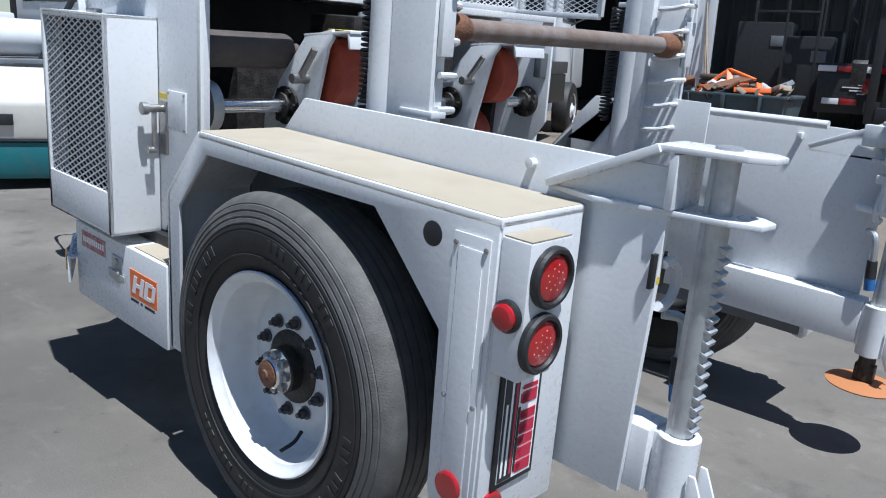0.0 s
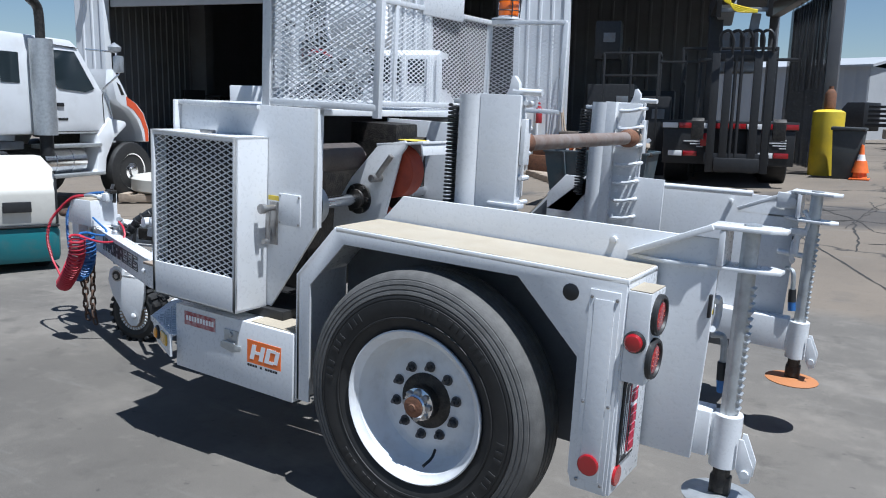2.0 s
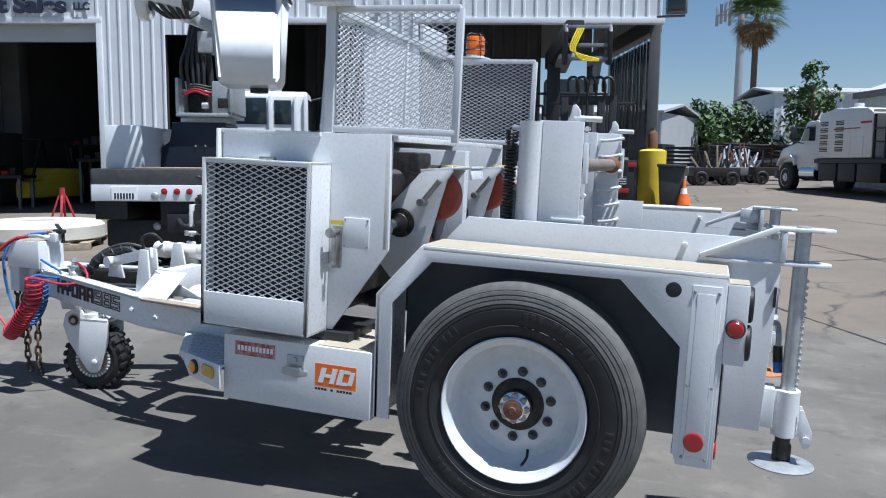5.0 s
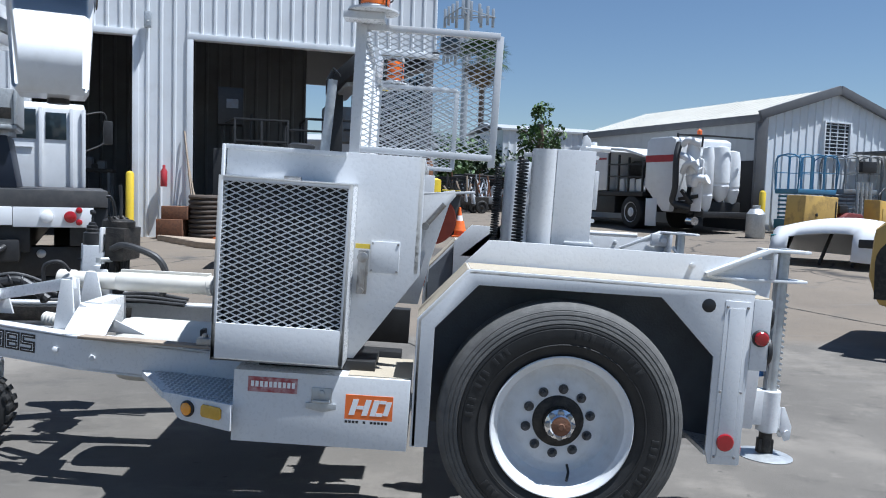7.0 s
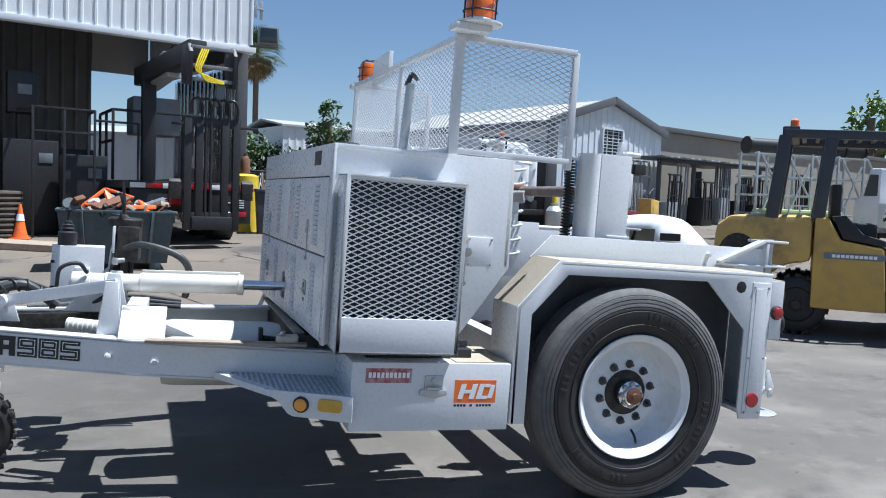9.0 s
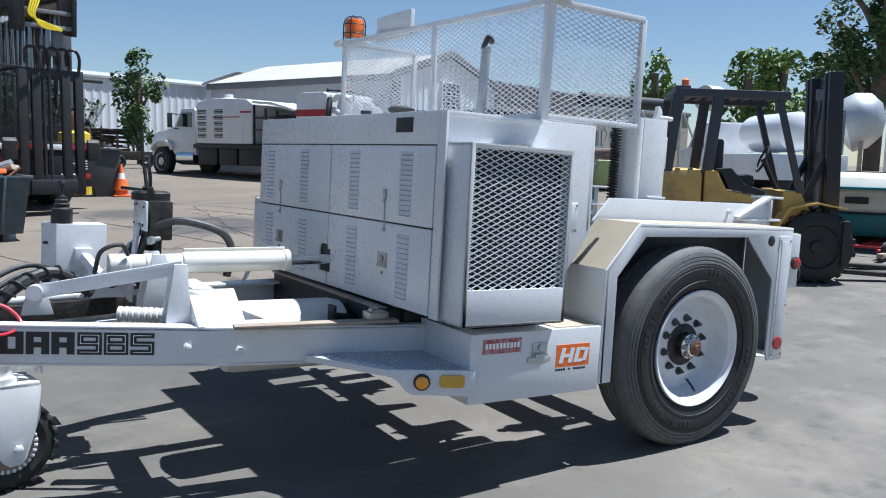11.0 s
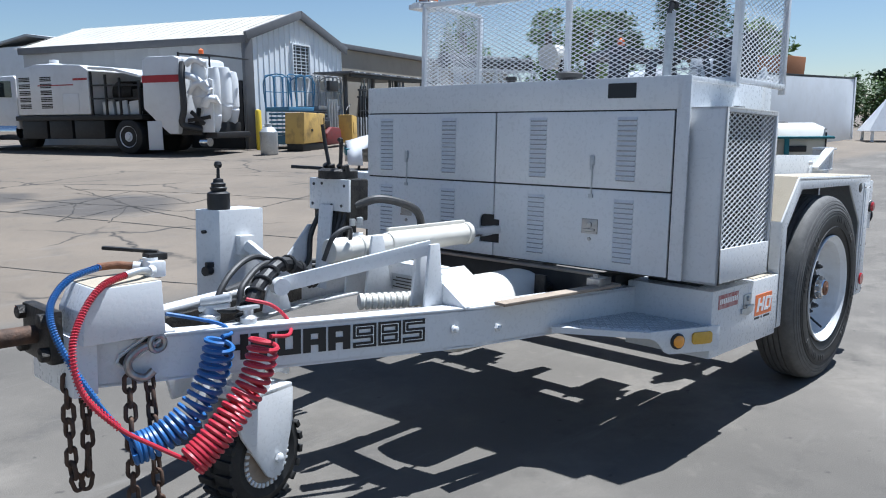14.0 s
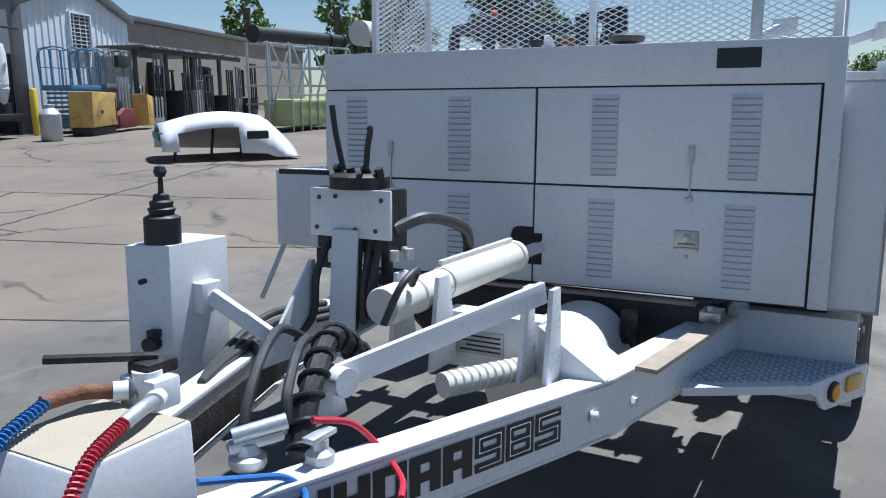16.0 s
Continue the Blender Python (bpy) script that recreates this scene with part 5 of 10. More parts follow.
bar(bm, (-0.88, 0.085, 1.16), (-0.882, 0.085, 1.0), 0.022, 0.012, 0.004, (0, 1, 0))
cyl(bm, (-0.882, 0.09, 1.01), (-0.882, 0.06, 1.01), 0.012)
box(bm, -0.905, -0.86, 0.118, 0.128, 0.99, 1.18, 0.003)
part("swing_handle", bm, STEEL, engine_box, "worn steel swing handle")
bm = B()
box(bm, -0.92, -0.857, 0.1255, 0.128, 1.186, 1.206, 0.0)
part("caution_label", bm, YELLOW, engine_box)

# radiator grille box on the near side
bm = B()
xa, xb, ya, yb, za, zb = -1.470, -0.925, -0.06, 0.125, 0.70, 1.458
for q in ((xa, xb, ya, yb, zb - 0.012, zb), (xa, xb, ya, yb, za, za + 0.012), (xa, xa + 0.012, ya, yb, za, zb), (xb - 0.012, xb, ya, yb, za, zb), (xa, xb, ya, ya + 0.012, za, za + 0.155),
          (xa, xb, ya, ya + 0.012, zb - 0.022, zb), (xa, xa + 0.020, ya, ya + 0.012, za, zb), (xb - 0.020, xb, ya, ya + 0.012, za, zb)):
    box(bm, *q, 0.002)
grille = part("grille_box", bm, WHITE, trailer, "white radiator box with expanded metal grille")
bm = B()
expanded(bm, (xa + 0.016, ya + 0.012, za + 0.15), (xb - xa - 0.032, 0, 0), (0, 0, zb - za - 0.165), 0.054, 0.0245, 0.0050, 0.0024)
part("grille_mesh", bm, WHITE, grille, "white expanded metal diamond mesh", sharp=0)
bm = B()
box(bm, xa + 0.02, xb - 0.02, ya + 0.07, ya + 0.09, za + 0.02, zb - 0.02, 0.0)
part("radiator_core", bm, BLACK, grille)
bm = B()
bar(bm, (-1.22, 0.02, zb + 0.008), (-1.15, 0.02, zb + 0.008), 0.03, 0.014)
part("lift_tab", bm, STEEL, grille)

# tool box under the grille
bm = B()
box(bm, -1.380, -0.640, -0.004, 0.42, 0.350, 0.655, 0.005)
tool = part("tool_box", bm, WHITE, trailer, "white steel tool box with hasp and decals")
bm = B()
box(bm, -0.905, -0.64, 0.012, 0.40, 0.6555, 0.6595, 0.0)
part("dust_top", bm, DUSTY, tool)
# black block added for the shadow between tool box and grille box
bm = B()
box(bm, -1.30, -0.80, 0.10, 0.36, 0.655, 0.70, 0.004)
part("shadow_gap", bm, BLACK, tool)
bm = B()
box(bm, -0.908, -0.708, -0.0062, -0.004, 0.476, 0.580, 0.0)
dc = part("orange_decal", bm, DECAL, tool, "orange rectangular decal with white strokes")


def slanted(bm, x0, x1, z0, z1, y, lean=0.25):
    """An upright stroke leaning to the right; its foot follows the lean from the letters' base line."""
    f = lambda z: (z - 0.494) * lean
    prism(bm, [(x0 + f(z0), z0), (x1 + f(z0), z0), (x1 + f(z1), z1), (x0 + f(z1), z1)], "y", y - 0.001, y)


for a in ((-0.892, -0.868, 0.494, 0.562), (-0.838, -0.814, 0.494, 0.562), (-0.867, -0.839, 0.520, 0.535), (-0.804, -0.780, 0.494, 0.562), (-0.779, -0.751, 0.494, 0.508), (-0.779, -0.751, 0.548, 0.562), (-0.750, -0.728, 0.498, 0.558)):
    bm = B()
    slanted(bm, *a, -0.0062)
    part("decal_stroke", bm, WHITEDECAL, dc)
bm = B()
for k in range(13):
    if k not in (4, 6, 12):
        box(bm, -0.906 + k * 0.0152, -0.895 + k * 0.0152, -0.0062, -0.004, 0.459, 0.469, 0.0)
part("decal_caption", bm, INK, dc)
bm = B()
box(bm, -1.318, -1.112, -0.0062, -0.004, 0.566, 0.630, 0.0)
md = part("maroon_decal", bm, MAROON, tool, "small maroon maker's decal")
for k in range(10):
    bm = B()
    box(bm, -1.306 + k * 0.019, -1.293 + k * 0.019, -0.0072, -0.006, 0.588, 0.612, 0.0)
    part("decal_stroke", bm, WHITEDECAL, md)
bm = B()
box(bm, -1.05, -0.965, -0.009, -0.004, 0.535, 0.60, 0.003)
lathe(bm, (-1.008, -0.009, 0.58), (0, -1, 0), [(0.012, 0), (0.012, 0.008), (0.005, 0.01)], 16)
bar(bm, (-1.045, -0.022, 0.545), (-0.97, -0.022, 0.545), 0.01, 0.012)
prism(bm, [(-1.072, 0.535), (-0.945, 0.535), (-0.945, 0.512), (-1.0, 0.498), (-1.072, 0.512)], "y", -0.012, -0.006, 0.001)
part("hasp", bm, GALV, tool, "galvanised hasp and staple")

# cage: angle iron frames, mesh panels, beacons
NY, FY = 0.155, 2.185
CX0, CX1, CZ0, CZ1 = -0.945, -0.362, 1.610, 2.128
FX0, FX1 = -1.02, -0.49
rails, cage = [], None


def angle(bm, p, q, w=0.030):
    bar(bm, p, q, w, w * 0.9, 0.003)


for a, b in (((CX0, NY, CZ0), (CX1, NY, CZ0)), ((CX0, NY, CZ1), (CX1, NY, CZ1)), ((CX0, NY, CZ0), (CX0, NY, CZ1 + 0.04)), ((CX1, NY, CZ0 - 0.04), (CX1, NY, CZ1)),
             ((CX0, NY, CZ1), (FX0, FY, CZ1 + 0.02)), ((CX0, NY, CZ0), (FX0, FY, CZ0 + 0.01)), ((FX0, FY, CZ0), (FX0, FY, CZ1 + 0.02)), ((FX0, FY, CZ0), (FX1, FY, CZ0)),
             ((FX0, FY, CZ1 + 0.02), (FX1, FY, CZ1 + 0.02)), ((FX1, FY, CZ0), (FX1, FY, CZ1 + 0.02)), ((-0.981, 1.1, CZ0), (-0.981, 1.1, CZ1 + 0.01))):
    rails.append((a, b))
for a, b in rails:
    bm = B()
    angle(bm, a, b)
    if cage is None:
        cage = part("guard_cage", bm, WHITE, trailer, "white angle iron guard cage with expanded mesh panels")
    else:
        part("cage_rail", bm, WHITE, cage)
bm = B()
expanded(bm, (CX0, NY, CZ0), (CX1 - CX0, 0, 0), (0, 0, CZ1 - CZ0), 0.052, 0.0245, 0.0042, 0.0024)
part("side_mesh", bm, WHITE, cage, sharp=0)
bm = B()
expanded(bm, (FX0, FY, CZ0), (FX1 - FX0, 0, 0), (0, 0, CZ1 - CZ0 + 0.02), 0.052, 0.0245, 0.0042, 0.0024)
part("side_mesh", bm, WHITE, cage, sharp=0)
bm = B()
expanded(bm, (CX0, NY, CZ0), (FX0 - CX0, FY - NY, 0.01), (0, 0, CZ1 - CZ0), 0.052, 0.0245, 0.0042, 0.0024)
part("front_mesh", bm, WHITE, cage, sharp=0)
bm = B()
box(bm, -0.975, -0.93, NY - 0.02, NY + 0.01, CZ0 - 0.02, 2.17, 0.003)
part("corner_post", bm, WHITE, cage)
bm = B()
box(bm, -1.0, -0.975, 1.35, 1.78, CZ1 - 0.02, CZ1 + 0.13, 0.004)
part("sign_plate", bm, WHITE, cage)


def beacon(x, y, z):
    bm = B()
    lathe(bm, (x, y, z), (0, 0, 1), [(0.075, 0.0), (0.105, 0.004), (0.105, 0.012), (0.07, 0.018), (0.06, 0.03), (0.0, 0.03)], 36)
    box(bm, x - 0.12, x + 0.05, y - 0.04, y + 0.06, z - 0.03, z, 0.004)
    b = part("beacon", bm, WHITE, trailer, "amber warning beacon in a black wire guard")
    bm = B()
    lathe(bm, (x, y, z + 0.03), (0, 0, 1), [(0.064, 0.0), (0.066, 0.02), (0.064, 0.105), (0.055, 0.125), (0.0, 0.13)], 32)
    part("lens", bm, BEACON, b)
    bm = B()
    for k in range(4):
        a = math.pi / 4 + k * math.pi / 2
        c, sn = math.cos(a), math.sin(a)
        tube(bm, curve([(x + 0.076 * c, y + 0.076 * sn, z + 0.01), (x + 0.076 * c, y + 0.076 * sn, z + 0.13), (x + 0.05 * c, y + 0.05 * sn, z + 0.172), (x, y, z + 0.175)], 5), 0.004, 6)
    for h in (0.06, 0.12):
        tube(bm, [(x + 0.076 * math.cos(a), y + 0.076 * math.sin(a), z + h) for a in (2 * math.pi * k / 24 for k in range(24))], 0.0035, 6, True)
    part("wire_guard", bm, BLACK, b)


beacon(-0.90, 0.06, 2.165)
beacon(-0.93, 2.25, 2.165)

# draw frame: two beams that meet at the coupler, with kinks where they turn in
TIP = (-3.72, 1.165)


def beam(s):
    def y(v):
        return mir(v, s)
    pts = [(-1.38, 0.38), (-2.32, 0.565), (-3.66, 1.06), (-3.66, 1.14), (-2.33, 0.66), (-1.38, 0.50)]
    bm = B()
    prism(bm, [(a, y(b)) for a, b in pts], "z", 0.612, 0.628, 0.002)
    prism(bm, [(a, y(b)) for a, b in pts], "z", 0.462, 0.476, 0.002)
    out = [(a, y(b)) for a, b in pts[:3]] + [(pts[2][0] + 0.002, y(pts[2][1] + 0.014)), (pts[1][0], y(pts[1][1] + 0.014)), (pts[0][0], y(pts[0][1] + 0.014))]
    prism(bm, out, "z", 0.470, 0.620, 0.0)
    b = part("draw_beam", bm, WHITE, trailer, "white steel draw frame beam")
    if not s:
        d = Vector((-3.66 + 2.32, 1.06 - 0.565, 0)).normalized()
        ang = math.degrees(math.atan2(-d.y, -d.x))
        base = Vector((-2.32, 0.565, 0)) + Vector((-d.y, d.x, 0)) * -0.0

        def along(a, z):
            p = Vector((-2.32, 0.565, z)) + d * a + Vector((d.y, -d.x, 0)) * -0.002
            return Matrix.Translation(p) @ pose(0, 0, 0, 90, 0, ang)
        ring = ((0, 12, 10, 13), (0, 12, 0, 3), (0, 3, 0, 13), (9, 12, 0, 13))
        core = ((1, 11, 11, 12), (1, 11, 1, 2), (1, 2, 1, 12), (10, 11, 1, 12))
        digits = ((((0, 12, 10, 13), (0, 12, 0, 3), (0, 3, 5, 13), (9, 12, 0, 13), (0, 12, 5, 8)), ((1, 11, 11, 12), (1, 11, 1, 2), (1, 2, 6, 12), (10, 11, 1, 12), (1, 11, 6, 7))),
                  (ring + ((0, 12, 5, 8),), core + ((1, 11, 6, 7),)),
                  (((0, 12, 10, 13), (0, 12, 0, 3), (0, 3, 5, 13), (9, 12, 0, 8), (0, 12, 5, 8)), ((1, 11, 11, 12), (1, 11, 1, 2), (1, 2, 6, 12), (10, 11, 1, 7), (1, 11, 6, 7))))
        for i, (body, line) in enumerate(digits):
            m = along(0.471 - i * 0.102, 0.556)
            nm = part("numeral", cells(body, 0.094, 0.092, 0.0015, m), INK, b)
            part("numeral_inline", cells(line, 0.094, 0.092, 0.0022, m, 0.32), WHITEDECAL, nm)
        arch = ((0, 4, 0, 13), (8, 12, 0, 13), (0, 12, 10, 13), (0, 12, 4, 7))
        blocks = (((0, 4, 0, 13), (8, 12, 0, 13), (0, 12, 5, 8)), ((0, 4, 6, 13), (8, 12, 6, 13), (0, 12, 4, 8), (4, 8, 0, 6)), ((0, 4, 0, 13), (8, 12, 0, 13), (0, 12, 10, 13), (0, 12, 0, 3)), arch, arch)
        for k, body in enumerate(blocks):
            part("name_stroke", cells(body, 0.087, 0.092, 0.0015, along(0.954 - 0.0955 * k, 0.556)), INK, b)
        for a, z in ((-2.404, 0.545), (-2.20, 0.53)):
            yy = 0.565 + (0.0 if a > -2.32 else (-2.32 - a) * 0.37) - (a + 2.32) * 0.19 * (a > -2.32)
            bm = B()
            lathe(bm, (a, yy + 0.004, z), (0.25, -1, 0), [(0.019, 0), (0.019, 0.006), (0.013, 0.007), (0.013, 0.02), (0.008, 0.022)], 6 if a > -2.3 else 20)
            part("bolt", bm, WHITE, b)
        bm = B()
        bar(bm, (-2.24, 0.50, 0.640), (-1.52, 0.40, 0.652), 0.065, 0.014)
        part("wear_strip", bm, WOOD, b, "brown worn wooden strip on the beam")
    return b


beam(0)
beam(1)
bm = B()
bar(bm, (-3.36, 1.275, 0.560), (-2.42, 1.612, 0.560), 0.02, 0.085, 0.003)
part("slide_rail", bm, GREASE, trailer, "dark bar along the inside of the far beam")
# folded step beside the near beam with marker lamps on its slanting front
bm = B()
prism(bm, [(-1.93, 0.47), (-1.70, 0.112), (-1.375, -0.04), (-1.375, 0.45)], "z", 0.497, 0.505)
prism(bm, [(-1.93, 0.458), (-1.708, 0.105), (-1.698, 0.112), (-1.92, 0.466)], "z", 0.478, 0.505)
step = part("step", bm, WHITE, trailer, "white folded steel step beside the tool box")
FAS = Matrix.Translation((-1.375, -0.043, 0)) @ pose(0, 0, 0, 0, 0, math.degrees(math.atan2(0.425, -0.905)) - 180)
bm = B()
prism(bm, [(0.0, 0.40), (0.0, 0.512), (-0.365, 0.507), (-0.365, 0.478), (-0.33, 0.462), (-0.285, 0.412), (-0.262, 0.402)], "y", -0.002, 0.010, 0.002)
fas = part("step_fascia", bm, WHITE, step)
fas.data.transform(FAS)
bm = B()
rnd = random.Random(4)
for i in range(24):
    for j in range(25):
        x, y = -1.92 + i * 0.0235, -0.02 + j * 0.0195
        if x < -1.39 and x > -1.67 - (y - 0.13) * 0.62 and y > -0.03 - (x + 1.375) * 0.47:
            m = Matrix.Translation((x, y, 0.5055)) @ pose(0, 0, 0, 0, 0, 45 if (i + j) % 2 else -45)
            box(bm, -0.009, 0.009, -0.0025, 0.0025, -0.001, 0.0025, 0.0, m)
part("tread_pattern", bm, GALV, step)
bm = B()
lathe(bm, (-0.225, -0.002, 0.458), (0, -1, 0), [(0.035, 0), (0.035, 0.008), (0.028, 0.012)], 32)
ml = part("marker_lamp", bm, BLACK, step, "round amber marker lamp")
ml.data.transform(FAS)
bm = B()
lathe(bm, (-0.225, -0.012, 0.458), (0, -1, 0), [(0.027, 0), (0.027, 0.006), (0.018, 0.012), (0.0, 0.014)], 28)
part("lens", bm, AMBER, ml).data.transform(FAS)
bm = B()
prism(bm, [(-0.150, 0.448), (-0.14, 0.438), (-0.055, 0.438), (-0.045, 0.448), (-0.045, 0.482), (-0.055, 0.492), (-0.14, 0.492), (-0.150, 0.482)], "y", -0.012, -0.002, 0.003)
part("side_reflector", bm, material("amber_reflector", (0.62, 0.36, 0.03), 0.25, coat=0.5, second=(0.45, 0.25, 0.02), scale=40), step, "oblong amber reflector").data.transform(FAS)

# coupler, valve box at the tip
bm = B()
prism(bm, [(-3.735, 1.035), (-3.40, 0.975), (-3.36, 1.165), (-3.40, 1.355), (-3.735, 1.295)], "z", 0.628, 0.634)
prism(bm, [(-3.72, 0.634), (-3.71, 0.735), (-3.675, 0.812), (-3.455, 0.818), (-3.445, 0.634)], "y", 0.950, 1.165, 0.006)
tipb = part("tip_box", bm, WHITE, trailer, "white steel box on the draw frame tip with a tan top")
bm = B()
prism(bm, [(-3.670, 0.8125), (-3.670, 0.8145), (-3.462, 0.8205), (-3.462, 0.8185)], "y", 0.956, 1.159)
part("dust_top", bm, DUSTY, tipb)
bm = B()
box(bm, -3.74, -3.66, 0.99, 1.34, 0.46, 0.66, 0.008)
part("tip_plate", bm, WHITE, tipb)
bm = B()
box(bm, -3.785, -3.74, 1.045, 1.285, 0.565, 0.740, 0.012)
for z in (0.60, 0.71):
    for yb in (1.07, 1.26):
        lathe(bm, (-3.785, yb, z), (-1, 0, 0), [(0.024, 0), (0.024, 0.022), (0.015, 0.027)], 6)
coup = part("coupler_plate", bm, GREASE, trailer, "greasy black coupler plate with lunette eye")
bm = B()
cyl(bm, (-3.785, 1.165, 0.650), (-3.93, 1.165, 0.650), 0.030)
tube(bm, [(-4.00 + 0.075 * math.cos(a), 1.165 + 0.075 * math.sin(a), 0.650) for a in (2 * math.pi * k / 32 for k in range(32))], 0.024, 12, True)
part("lunette_eye", bm, CHAINRUST, coup, "worn dark steel lunette eye")
# brake valve with long black lever
bm = B()
box(bm, -3.455, -3.395, 1.035, 1.125, 0.812, 0.868, 0.008)
cyl(bm, (-3.43, 1.08, 0.86), (-3.43, 1.08, 0.878), 0.026, None, 20)
cyl(bm, (-3.455, 1.10, 0.845), (-3.475, 1.115, 0.846), 0.017, None, 20)
cyl(bm, (-3.445, 1.04, 0.838), (-3.47, 1.022, 0.840), 0.018, None, 20)
vb = part("air_valve", bm, WHITE, tipb)
bm = B()
box(bm, -3.445, -3.375, 1.06, 1.115, 0.866, 0.892, 0.008)
bar(bm, (-3.40, 1.085, 0.894), (-3.545, 1.198, 0.908), 0.024, 0.012, 0.003)
bar(bm, (-3.395, 1.10, 0.80), (-3.395, 1.10, 0.87), 0.02, 0.02, 0.004)
part("lever", bm, GREASE, vb, "long black lever")
for k in range(3):
    bm = B()
    lathe(bm, (-3.456, 1.05 + 0.03 * k, 0.825 + 0.015 * (k % 2)), (-1, 0, 0), [(0.006, 0), (0.006, 0.004), (0.003, 0.006)], 8)
    part("bolt", bm, STEEL, vb)
bm = B()
tube(bm, curve([(-3.472, 1.113, 0.846), (-3.52, 1.142, 0.852), (-3.580, 1.156, 0.849)], 6), 0.0135, 12)
part("hose_fitting", bm, RUST, vb, "rusty brown hose end")
bm = B()
tube(bm, curve([(-3.466, 1.025, 0.840), (-3.51, 1.000, 0.848), (-3.563, 0.983, 0.842)], 6), 0.0125, 12)
part("hose_fitting", bm, GALV, vb, "pale worn hose end")

# chains with hooks, hung from the beam
def chain(points, mat=CHAINRUST):
    line = curve(points, 40)
    acc, out = 0.0, [line[0]]
    for a, b in zip(line, line[1:]):
        acc += (b - a).length
        if acc >= 0.046:
            out.append(b)
            acc = 0.0
    ch = None
    proto = None
    for i, (a, b) in enumerate(zip(out, out[1:])):
        if proto is None:
            bm = B()
            tube(bm, [((0.016 * math.cos(t)), 0, 0.016 * math.sin(t) + (0.014 if math.sin(t) >= 0 else -0.014)) for t in (2 * math.pi * k / 14 for k in range(14))], 0.0075, 6, True)
            proto = bpy.data.meshes.new("link")
            bm.to_mesh(proto)
            bm.free()
            proto.materials.append(mat)
            proto.polygons.foreach_set("use_smooth", [True] * len(proto.polygons))
            ch = new("safety_chain")
            ch.parent = trailer
            ch["label"] = "rusty steel safety chain"
        s, u, w = frame_of(b - a)
        m = Matrix((s, u, w)).transposed().to_4x4() @ pose(0, 0, 0, 0, 0, 90 * (i % 2))
        m.translation = (a + b) / 2
        lk = new("link", proto)
        lk.parent, lk.matrix_local = ch, m
    return ch


chain([(-3.735, 1.05, 0.525), (-3.738, 1.045, 0.36), (-3.732, 1.045, 0.20), (-3.70, 1.05, 0.115)])
chain([(-3.685, 1.05, 0.515), (-3.682, 1.045, 0.36), (-3.685, 1.04, 0.20), (-3.70, 1.048, 0.118)])
chain([(-3.560, 0.992, 0.500), (-3.565, 0.975, 0.30), (-3.57, 0.965, 0.05), (-3.55, 0.98, -0.09)])
chain([(-3.492, 0.990, 0.490), (-3.488, 0.975, 0.30), (-3.48, 0.965, 0.05), (-3.46, 0.97, -0.09)])
bm = B()
tube(bm, curve([(-3.475, 0.975, 0.600), (-3.520, 0.985, 0.590), (-3.560, 0.992, 0.555), (-3.555, 0.988, 0.510), (-3.515, 0.975, 0.490), (-3.485, 0.968, 0.510)], 6), 0.014, 10)
tube(bm, [(-3.468 + 0.026 * math.cos(a), 0.972, 0.602 + 0.026 * math.sin(a)) for a in (2 * math.pi * k / 20 for k in range(20))], 0.011, 8, True)
part("chain_hook", bm, STEEL, trailer, "galvanised grab hook")
bm = B()
SLOT = Matrix.Translation((-3.513, 1.0035, 0.590)) @ pose(0, 0, 0, 0, 0, -20.3)
prism(bm, [(-0.072, -0.045), (-0.052, -0.062), (0.060, 0.020), (0.066, 0.038), (0.048, 0.052), (-0.066, -0.026)], "y", -0.006, 0.002)
bm.transform(SLOT)
part("hook_slot", bm, INK, trailer, "dark slanting slot in the beam")
bm = B()
tube(bm, [SLOT @ Vector((x, -0.007, z)) for x, z in ((-0.074, -0.046), (-0.052, -0.064), (0.062, 0.019), (0.069, 0.039), (0.048, 0.055), (-0.068, -0.026))], 0.006, 6, True)
part("slot_rim", bm, WHITE, trailer)

